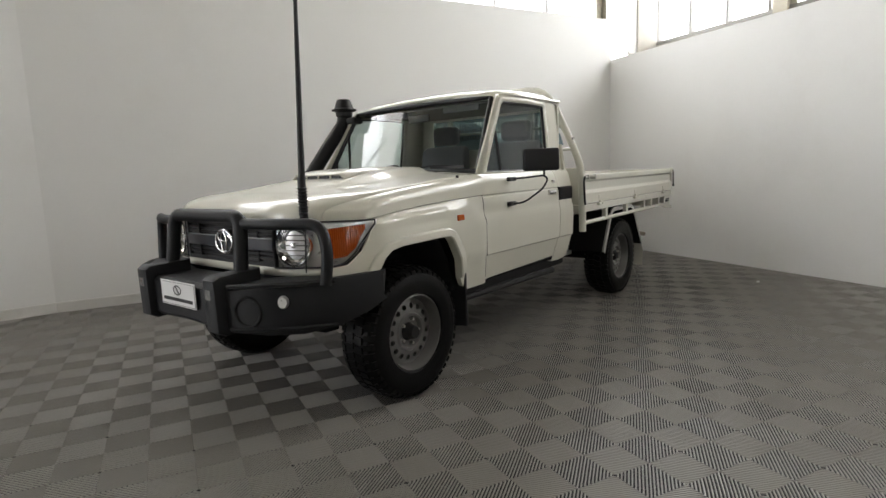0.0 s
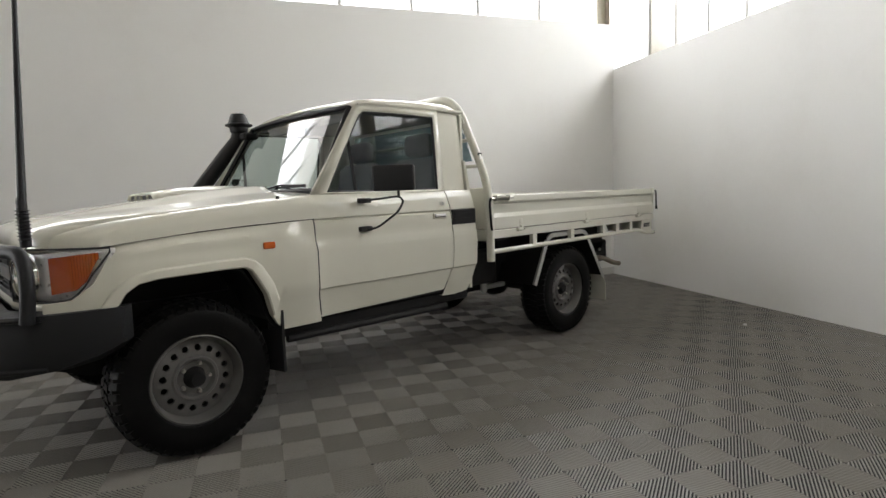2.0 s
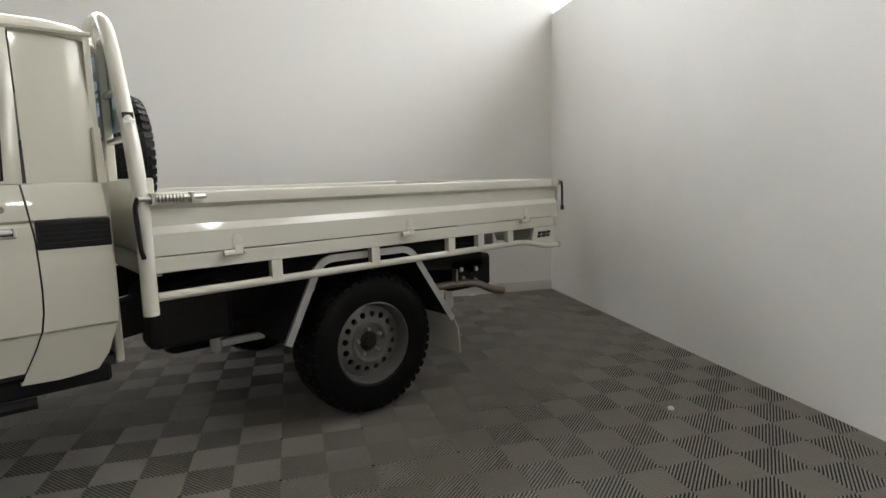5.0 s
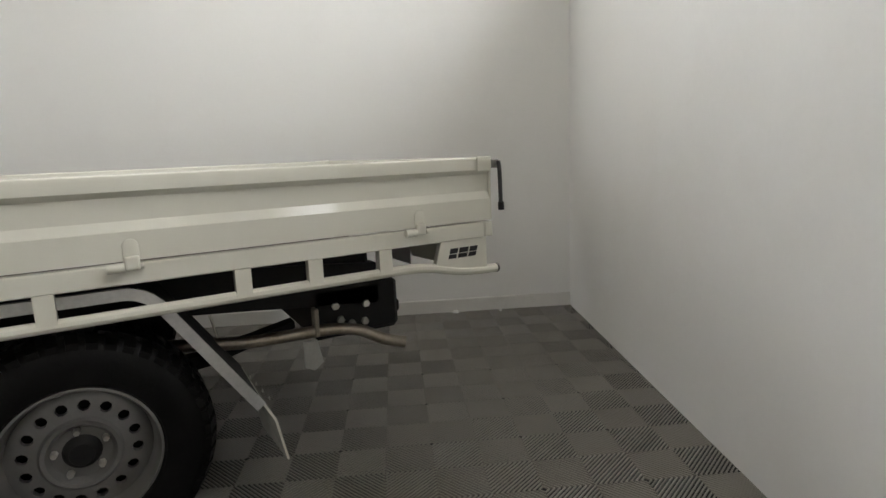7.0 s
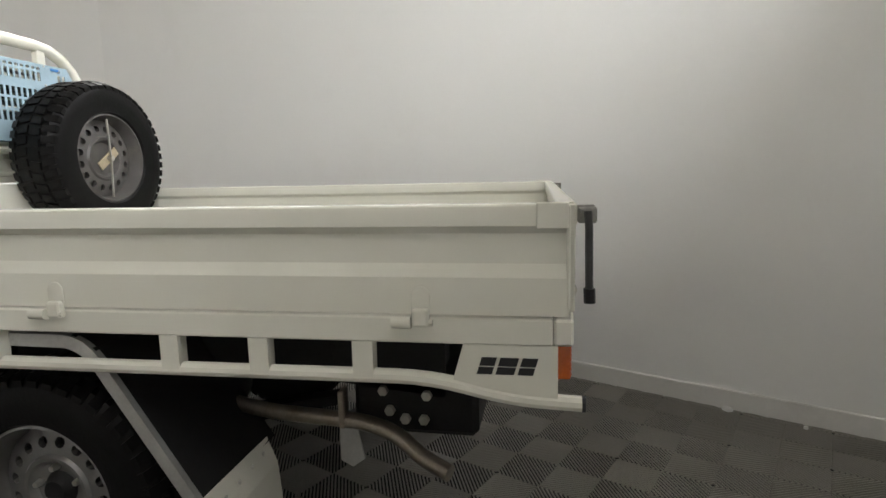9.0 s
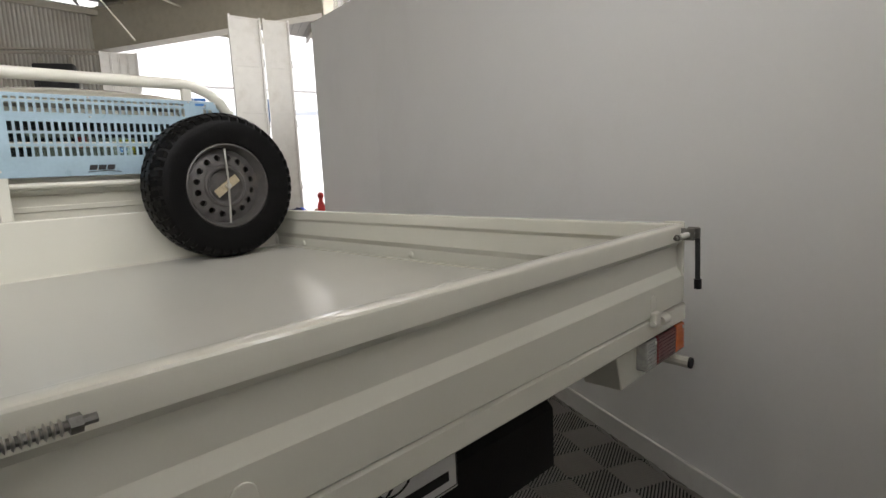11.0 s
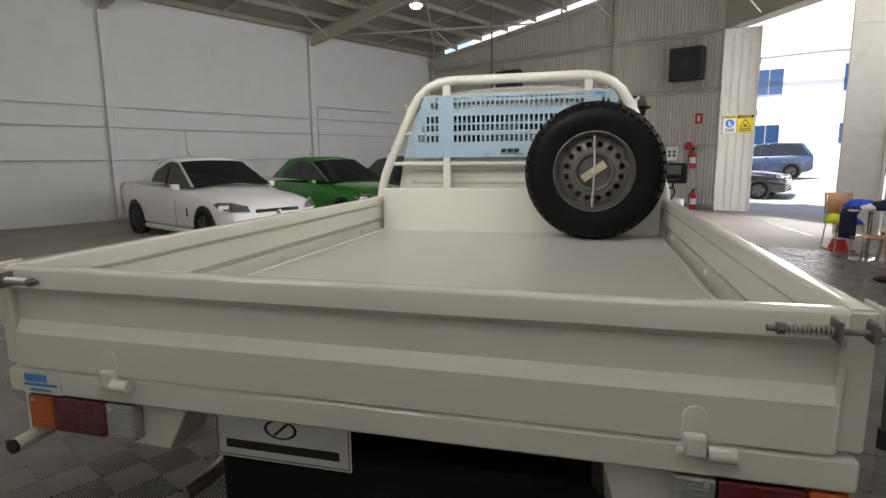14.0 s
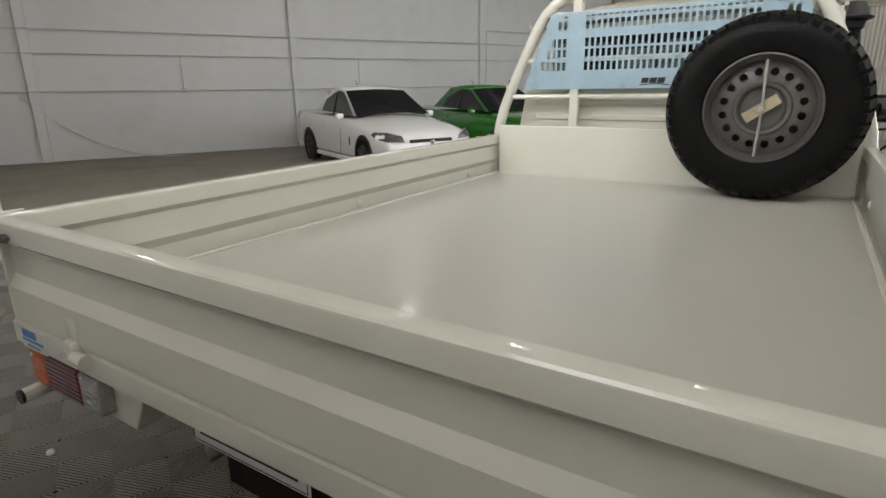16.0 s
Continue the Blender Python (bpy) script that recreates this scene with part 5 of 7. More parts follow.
# solid black block, paints the dark inside the scoop's mouth
part("scoop_shade", B(0.035, 0.10, CY - 0.235, CY + 0.235, 1.275, 1.318), M["ink"], bonnet, "black block for the shade in the scoop opening")
for y in (-0.12, 0.0, 0.12):
    part("scoop_vane", B(0.024, 0.08, CY + y - 0.004, CY + y + 0.004, 1.285, 1.318), M["paint"], bonnet)


def nose_strip(a0, a1, z0, z1, off, n=10):
    """A sheet that follows the nose's plan between two offsets from the centre line (signed)."""
    rows = []
    for a in steps(a0, a1, n):
        x = front_x(abs(a)) + off
        rows.append([(x, CY + a, z0), (x - 0.004, CY + a, (z0 + z1) / 2), (x, CY + a, z1)])
    return grid(bmesh.new(), rows)


thicken(part("nose_lip", nose_strip(-0.86, 0.86, 0.81, 0.85, -0.006, 30), M["paint"], ute, "cream strip under grille and lamps", smooth=50), 0.02)
thicken(part("nose_top", nose_strip(-0.70, 0.70, 1.078, 1.092, 0.004, 30), M["paint"], ute, "cream strip over the grille", smooth=50), 0.02)
gr = part("grille", nose_strip(-0.445, 0.445, 0.842, 1.086, 0.02, 12), M["ink"], ute, "black grille with horizontal bars")
thicken(gr, 0.01)
for z0, z1, off in ((0.846, 0.868, -0.004), (0.888, 0.898, 0.004), (0.912, 0.922, 0.004), (0.938, 0.998, -0.010), (1.012, 1.022, 0.004), (1.036, 1.046, 0.004), (1.066, 1.086, -0.004)):
    rows = [[(front_x(abs(a)) + off + 0.006, CY + a, z0), (front_x(abs(a)) + off, CY + a, z0 + 0.004), (front_x(abs(a)) + off, CY + a, z1 - 0.004), (front_x(abs(a)) + off + 0.006, CY + a, z1)] for a in steps(-0.44, 0.44, 10)]
    thicken(part("grille_bar", grid(bmesh.new(), rows), M["grille_bar"] if z1 - z0 > 0.03 else M["black"], gr), 0.012)
for a in (-0.44, -0.30, 0.30, 0.44):
    part("grille_post", B(front_x(abs(a)) - 0.006, front_x(abs(a)) + 0.02, CY + a - 0.007, CY + a + 0.007, 0.846, 1.084, bevel=0.003), M["black"], gr)


def oval(rx, rz, tube_r, at, x, n=28, n2=8):
    """A ring of oval outline facing the front."""
    pts = [(x, at[0] + rx * math.cos(2 * math.pi * j / n), at[1] + rz * math.sin(2 * math.pi * j / n)) for j in range(n + 1)]
    return T(pts, tube_r, n2)


part("badge_plate", lathe(bmesh.new(), [(0.0, 0.0), (0.066, 0.0), (0.07, 0.012)], 28, "x"), M["ink"], gr).matrix_local = pose(-0.667, CY, 0.968) @ Matrix.Diagonal((1, 1.2, 0.92, 1))
part("badge", oval(0.084, 0.064, 0.0085, (CY, 0.968), -0.672), M["chrome"], gr, "chrome oval badge", smooth=60)
part("badge", oval(0.026, 0.058, 0.006, (CY, 0.968), -0.674), M["chrome"], gr, smooth=60)
part("badge", oval(0.058, 0.024, 0.006, (CY, 0.994), -0.674), M["chrome"], gr, smooth=60)
for s in (-1, 1):
    # one housing for the round headlamp and the corner indicator
    def lamp_face(a, off):
        return front_x(a) + off
    rows = []
    for a in steps(0.447, 0.882, 22):
        top = lerp(a, [(0.44, 1.082), (0.72, 1.086), (0.882, 1.084)])
        bot = lerp(a, [(0.44, 0.850), (0.72, 0.858), (0.78, 0.868), (0.82, 0.912), (0.882, 1.066)])
        rows.append([(lamp_face(a, 0.014), CY + s * (a - 0.004), bot + (top - bot) * k / 4) for k in range(5)])
    hl = part("headlamp", grid(bmesh.new(), rows), M["lamp_silver"], ute, "clear headlamp with round reflector", smooth=40)
    thicken(hl, 0.008)
    # reflector bowl of upright facets in a bright ring
    yaw = Matrix.Rotation(radians(-17 * s), 4, "Z")
    c = Vector((front_x(0.572) - 0.004, CY + s * 0.572, 0.968))
    bm = bmesh.new()
    n = 20
    rings = [[bm.verts.new((d, r_ * math.cos(2 * math.pi * (j + 0.5 * (i % 2)) / n), r_ * math.sin(2 * math.pi * (j + 0.5 * (i % 2)) / n))) for j in range(n)] for i, (r_, d) in enumerate(((0.099, -0.004), (0.088, 0.008), (0.066, 0.020), (0.04, 0.028), (0.016, 0.032)))]
    for p, q in zip(rings, rings[1:]):
        for j in range(n):
            bm.faces.new((p[j], p[(j + 1) % n], q[j]))
            bm.faces.new((p[(j + 1) % n], q[(j + 1) % n], q[j]))
    part("reflector", bm, M["reflector"], hl, "faceted bright reflector").matrix_local = Matrix.Translation(c) @ yaw
    part("lamp_ring", lathe(bmesh.new(), [(0.097, -0.002), (0.101, -0.014), (0.107, -0.012), (0.110, 0.006)], 36, "x"), M["chrome"], hl, "bright lamp rim", smooth=50).matrix_local = Matrix.Translation(c) @ yaw
    part("bulb_shield", lathe(bmesh.new(), [(0.0, -0.010), (0.014, -0.008), (0.017, 0.022)], 16, "x"), M["chrome"], hl, smooth=50).matrix_local = Matrix.Translation(c) @ yaw
    for k, (dz, w) in enumerate(((-0.052, 0.06), (-0.026, 0.078), (0.0, 0.084), (0.026, 0.078), (0.052, 0.06))):
        part("facet", B(-0.002, 0.012, -w, w, dz - 0.002, dz + 0.002), M["gunmetal"], hl).matrix_local = Matrix.Translation(c) @ yaw
    # amber block with fine upright ribs
    rows = []
    for i, a in enumerate(steps(0.70, 0.852, 38)):
        top = lerp(a, [(0.70, 1.046), (0.852, 1.066)])
        bot = lerp(a, [(0.70, 0.885), (0.79, 0.905), (0.82, 0.945), (0.852, 1.04)])
        rows.append([(lamp_face(a, -0.001 if i % 2 else 0.003), CY + s * (a + (0.006 if i % 2 else 0.002)), z) for z in (bot, (top + bot) / 2, top)])
    ind = part("indicator", grid(bmesh.new(), rows), M["amber"], hl, "amber front indicator lens")
    thicken(ind, 0.004)
    rows = []
    for a in steps(0.445, 0.886, 22):
        top = lerp(a, [(0.44, 1.084), (0.72, 1.088), (0.886, 1.086)])
        bot = lerp(a, [(0.44, 0.848), (0.72, 0.856), (0.78, 0.866), (0.82, 0.910), (0.886, 1.068)])
        rows.append([(lamp_face(a, -0.016 - 0.004 * (1 - abs(k - 1))), CY + s * (a + 0.006), bot + (top - bot) * k / 2) for k in range(3)])
    lens = part("lens", grid(bmesh.new(), rows), M["pane"], hl, "clear lens", smooth=50)
    lens.visible_shadow = False
    loop = [q[0] for q in rows] + [q[2] for q in rows[::-1]] + [rows[0][0]]
    part("lamp_edge", T(loop, 0.0045, 5), M["trim"], hl, "dark lamp edge")

# bull bar: steel bumper with cheeks, wings and hoops
STN = [(0.0, -0.945, 0.575, 0.79, 0.27), (0.33, -0.945, 0.565, 0.79, 0.27), (0.45, -0.925, 0.56, 0.80, 0.27), (0.62, -0.855, 0.555, 0.815, 0.25), (0.76, -0.75, 0.56, 0.82, 0.24), (0.86, -0.60, 0.585, 0.822, 0.20), (0.905, -0.45, 0.63, 0.824, 0.13), (0.915, -0.335, 0.675, 0.826, 0.06)]
rings = []
for a, x, z0, z1, d in [(-q[0], *q[1:]) for q in STN[:0:-1]] + STN:
    b = 0.022
    back = (x + d, a * 0.93 if abs(a) > 0.8 else a)
    rings.append([(x + b, CY + a, z0), (x, CY + a, z0 + b), (x, CY + a, z1 - b), (x + b, CY + a, z1), (back[0], CY + back[1], z1), (back[0], CY + back[1], z0)])
bm = bmesh.new()
rv = [[bm.verts.new(p) for p in r] for r in rings]
for p, q in zip(rv, rv[1:]):
    for j in range(6):
        bm.faces.new((p[j], p[(j + 1) % 6], q[(j + 1) % 6], q[j]))
bm.faces.new(rv[0])
bm.faces.new(rv[-1][::-1])
bar = part("bull_bar", bm, M["bar"], ute, "black steel bull bar bumper", smooth=30)
for s in (-1, 1):
    part("cheek", prism(bmesh.new(), [(-0.985, 0.57), (-0.99, 0.83), (-0.96, 0.85), (-0.72, 0.86), (-0.72, 0.56), (-0.94, 0.545)], "y", CY + s * 0.36 - 0.055, CY + s * 0.36 + 0.055, bevel=0.015, segs=2), M["bar"], bar, smooth=40)
    part("cheek_badge", B(-0.993, -0.989, CY + s * 0.36 - 0.022, CY + s * 0.36 + 0.022, 0.735, 0.785), M["clear_lens"], bar, "small silver badge")
    for z, d in ((0.80, 0.012), (0.585, 0.010)):
        part("wing_rib", T([(x - d, CY + s * a, z + (0.01 if a > 0.6 else 0)) for a, x, *_ in STN[2:6]], 0.012, 6), M["bar"], bar)
    fr = part("fog_recess", lathe(bmesh.new(), [(0.0, 0.008), (0.058, 0.006), (0.068, -0.008), (0.076, -0.008), (0.082, 0.004)], 28, "x"), M["chassis"], bar, "dark round recess", smooth=40)
    fr.location, fr.rotation_euler = (-0.890, CY + s * 0.535, 0.675), (0, 0, radians(-22 * s))
    fg = part("fog_lamp", lathe(bmesh.new(), [(0.0, -0.02), (0.024, -0.018), (0.028, -0.01), (0.030, 0.01)], 20, "x"), M["lamp_silver"], bar, "round fog lamp", smooth=50)
    fg.location, fg.rotation_euler, fg.scale = (-0.800, CY + s * 0.70, 0.725), (0, 0, radians(-36 * s)), (1, 0.9, 1.1)
part("hoop", T([(-0.81, CY - 0.365, 0.78), (-0.77, CY - 0.345, 1.125), (-0.77, CY + 0.345, 1.125), (-0.81, CY + 0.365, 0.78)], 0.037, 14, bend=0.075), M["bar"], bar, "thick black hoop", smooth=60)
for s, o in ((-1, 0.03), (1, -0.03)):
    part("hoop", T([(-0.77, CY + s * 0.35, 1.088), (-0.735, CY + s * 0.60, 1.09), (-0.65, CY + s * (0.80 + o), 1.09), (-0.645, CY + s * (0.835 + o), 0.95), (-0.66, CY + s * (0.82 + o), 0.80)], 0.029, 12, bend=0.07), M["bar"], bar, "black side hoop", smooth=60)
part("under_guard", prism(bmesh.new(), [(-0.72, 0.57), (-0.4, 0.44), (-0.3, 0.44), (-0.3, 0.6)], "y", CY - 0.5, CY + 0.5), M["chassis"], bar)
fp = part("number_plate", B(-0.966, -0.961, CY - 0.185, CY + 0.185, 0.655, 0.79, bevel=0.002), M["plate"], bar, "white dealer plate with dark border")
X0 = -0.9675
for a in ((-0.18, 0.18, 0.661, 0.663), (-0.18, 0.18, 0.782, 0.784)):
    part("border", B(X0, X0 + 0.001, CY + a[0], CY + a[1], a[2], a[3]), M["ink"], fp)
for a in ((-0.18, -0.178), (0.178, 0.18)):
    part("border", B(X0, X0 + 0.001, CY + a[0], CY + a[1], 0.661, 0.784), M["ink"], fp)
part("text_bar", B(X0, X0 + 0.001, CY - 0.155, CY + 0.155, 0.682, 0.700), M["ink"], fp, "dark bar in place of writing")
bm = bmesh.new()
for j in range(24):
    a0, a1 = 2 * math.pi * j / 24, 2 * math.pi * (j + 1) / 24
    bm.faces.new([bm.verts.new((X0, CY + r * 1.6 * math.cos(a), 0.742 + r * math.sin(a))) for r, a in ((0.027, a0), (0.027, a1), (0.021, a1), (0.021, a0))])
part("badge_ring", bm, M["ink"], fp)
part("badge_bar", prism(bmesh.new(), [(CY - 0.02, 0.724), (CY - 0.008, 0.724), (CY + 0.02, 0.76), (CY + 0.008, 0.76)], "x", X0, X0 + 0.001), M["ink"], fp)

# aerial on the bar
AX, AY = -0.615, -0.712
aer = part("aerial", T([(AX, AY, 1.10), (AX, AY, 1.30), (AX + 0.004, AY, 1.32), (AX + 0.05, AY + 0.015, 2.1), (AX + 0.12, AY + 0.03, 3.3)], [0.022, 0.02, 0.017, 0.010, 0.007], 8), M["black"], ute, "long black whip aerial", smooth=60)
for i in range(9):
    part("spring_coil", lathe(bmesh.new(), [(0.018, -0.006), (0.029, 0.0), (0.018, 0.006)], 14, "z", (AX, AY, 1.135 + i * 0.0155)), M["black"], aer)
part("aerial_cable", T([(AX, AY - 0.01, 1.10), (-0.66, AY - 0.06, 1.05), (-0.64, AY - 0.02, 0.84)], 0.004, 5, bend=0.1), M["black"], aer)

# windscreen, cowl, wipers
rows = []
for t in steps(-1, 1, 12):
    c = 1 - t * t
    rows.append([(0.775 - 0.075 * c, CY + t * 0.755, 1.305 + 0.004 * c), (0.925 - 0.06 * c, CY + t * 0.722, 1.562), (1.075 - 0.045 * c, CY + t * 0.685, 1.818 + 0.006 * c)])
ws = part("windscreen", grid(bmesh.new(), rows), M["windscreen"], ute, "clear windscreen", smooth=60)
ws.visible_shadow = False
loop = [r[0] for r in rows] + [r[2] for r in rows[::-1]] + [rows[0][0]]
part("windscreen_seal", T([(p[0] - 0.010, p[1], p[2] + 0.004) for p in loop], 0.017, 6), M["black"], ws, "black rubber seal")
bm = grid(bmesh.new(), [[(0.60, CY + t * 0.72, upper_point(0.6, 4)[2] + 0.05 * (1 - t * t) - 0.025), (0.79 - 0.075 * (1 - t * t), CY + t * 0.72, 1.295)] for t in steps(-1, 1, 10)])
thicken(part("cowl", bm, M["black"], ute, "black cowl panel"), 0.01, -1)
for y0, y1 in ((-0.12, -0.62), (0.42, -0.10)):
    wp = part("wiper", T([(0.70, CY + y0, 1.325), (0.735, CY + (y0 + y1) / 2, 1.355), (0.745, CY + y1, 1.345)], 0.006, 6), M["black"], ute, "black wiper arm")
    part("blade", B(0.735, 0.745, *sorted((CY + y1 + 0.25, CY + y1 - 0.05)), 1.335, 1.352), M["black"], wp)

# roof
rows = []
for x, h in ((1.085, -0.012), (1.10, 0.006), (1.14, 0.022), (1.3, 0.036), (1.6, 0.044), (1.85, 0.044), (1.96, 0.034), (2.01, 0.012), (2.02, -0.03)):
    row = []
    for t in steps(-1, 1, 20):
        e = abs(t)
        w = 0.742 if x > 1.12 else 0.70
        z = 1.842 + h * 1.0 + lerp(x, [(1.09, 0.028), (1.4, 0.07), (1.85, 0.075), (2.02, 0.05)]) * (1 - e ** 2.4) - (0.0 if e < 0.9 else 0.045 * ((e - 0.9) / 0.1) ** 2)
        row.append((x - (0.045 * (1 - t * t) if x < 1.12 else 0), CY + t * w, z))
    rows.append(row)
roof = part("roof", grid(bmesh.new(), rows), M["paint"], ute, "cream cab roof", smooth=60)
thicken(roof, 0.012, -1)
for s in (-1, 1):
    part("rain_gutter", T([(1.09, CY + s * 0.735, 1.836), (1.16, CY + s * 0.747, 1.846), (2.0, CY + s * 0.747, 1.846)], 0.010, 6, bend=0.05), M["paint"], roof)
# cab back with window
bk = part("cab_back", prism(bmesh.new(), [(CY - 0.80, 0.57), (CY + 0.80, 0.57), (CY + 0.80, 1.29), (CY + 0.765, 1.50), (CY - 0.765, 1.50), (CY - 0.80, 1.29)], "x", 1.97, 2.0, bevel=0.006), M["paint"], ute, "cream back of the cab")
for z in (1.15, 1.24, 1.33, 1.41):
    part("swage", B(2.0, 2.008, CY - 0.7, CY + 0.7, z, z + 0.03, bevel=0.004), M["paint"], bk)
for a in ((-0.74, -0.60, 1.50, 1.84), (0.60, 0.74, 1.50, 1.84), (-0.60, 0.60, 1.78, 1.84)):
    part("back_frame", B(1.975, 1.998, CY + a[0], CY + a[1], a[2], a[3]), M["paint"], bk)
bg = part("back_glass", B(1.982, 1.987, CY - 0.60, CY + 0.60, 1.50, 1.78), M["side_glass"], bk, "tinted rear window")
bg.visible_shadow = False

# cabin: floor, dash, wheel, seats, lining
part("cab_floor", B(0.45, 1.97, CY - 0.78, CY + 0.78, 0.56, 0.60), M["trim"], ute)
part("firewall", B(0.40, 0.46, CY - 0.78, CY + 0.78, 0.56, 1.20), M["chassis"], ute)
part("engine_bay", B(-0.58, 0.40, CY - 0.42, CY + 0.42, 0.62, 1.05), M["chassis"], ute)
part("dashboard", prism(bmesh.new(), [(0.62, 0.8), (0.62, 1.285), (0.80, 1.295), (0.98, 1.25), (1.0, 1.1), (0.92, 0.8)], "y", CY - 0.76, CY + 0.76, bevel=0.01), M["trim"], ute, "dark grey dashboard")
bm = bmesh.new()
pts = [(1.08 + 0.06 * math.sin(a) * 0.9, CY + 0.37 + 0.19 * math.cos(a), 1.20 + 0.17 * math.sin(a)) for a in (2 * math.pi * j / 24 for j in range(25))]
stw = part("steering_wheel", tube(bm, pts, 0.014, 8), M["black"], ute, "black steering wheel")
part("steering_hub", T([(0.95, CY + 0.37, 1.12), (1.09, CY + 0.37, 1.20)], 0.05, 10), M["black"], stw)
part("headlining", B(1.14, 1.96, CY - 0.69, CY + 0.69, 1.80, 1.815), M["headlining"], ute)
for y in (-0.40, 0.36):
    st_ = part("seat", B(1.30, 1.78, CY + y - 0.26, CY + y + 0.26, 0.86, 1.0, bevel=0.04, segs=2), M["seat"], ute, "grey cloth seat", smooth=50)
    part("backrest", prism(bmesh.new(), [(1.70, 0.95), (1.80, 1.50), (1.86, 1.54), (1.91, 1.50), (1.88, 0.95)], "y", CY + y - 0.25, CY + y + 0.25, bevel=0.03, segs=2), M["seat"], st_, smooth=50)
    part("headrest", B(1.83, 1.92, CY + y - 0.14, CY + y + 0.14, 1.55, 1.72, bevel=0.04, segs=2), M["seat"], st_, smooth=50)
part("inner_mirror", B(1.06, 1.08, CY - 0.11, CY + 0.11, 1.70, 1.76, bevel=0.008), M["black"], ute)
for y in (-0.36, 0.36):
    part("sun_visor", B(1.13, 1.16, CY + y - 0.17, CY + y + 0.17, 1.755, 1.80, bevel=0.006), M["seat"], ute)

# snorkel on the far pillar
SN = T([(0.50, CY + 0.85, 1.12), (0.62, CY + 0.86, 1.28), (0.88, CY + 0.81, 1.62), (0.975, CY + 0.80, 1.74), (1.0, CY + 0.79, 1.83)], [0.055, 0.06, 0.057, 0.052, 0.05], 14)
sn = part("snorkel", SN, M["black"], ute, "black snorkel along the windscreen pillar", smooth=60)
part("snorkel_head", lathe(bmesh.new(), [(0.048, 1.80), (0.068, 1.815), (0.074, 1.85), (0.104, 1.862), (0.106, 1.872), (0.084, 1.88), (0.062, 1.94), (0.054, 1.955), (0.0, 1.958)], 24, "z", (1.0, CY + 0.79, 0)), M["black"], sn, smooth=35)
part("snorkel_bracket", B(0.98, 1.10, CY + 0.66, CY + 0.80, 1.745, 1.80, bevel=0.012), M["black"], sn)

# ---- other cars ----
def simple_wheel(parent, x, y, r, s):
    w = part("wheel", lathe(bmesh.new(), [(r * 0.62, -0.10 * s), (r * 0.95, -0.11 * s), (r, -0.08 * s), (r, 0.08 * s), (r * 0.6, 0.1 * s)], 28, "y"), M["rubber"], parent, "black tyre with alloy rim", smooth=40)
    w.location = (x, y, r)
    part("rim", lathe(bmesh.new(), [(0.0, -0.075 * s), (r * 0.2, -0.085 * s), (r * 0.3, -0.06 * s), (r * 0.55, -0.06 * s), (r * 0.63, -0.1 * s)], 20, "y"), M["trim"], w, smooth=40)
    for k in range(5):
        a = 2 * math.pi * k / 5
        part("spoke", T([(r * 0.1 * math.cos(a), -0.095 * s, r * 0.1 * math.sin(a)), (r * 0.62 * math.cos(a), -0.10 * s, r * 0.62 * math.sin(a))], 0.03, 6), M["trim"], w)
    return w


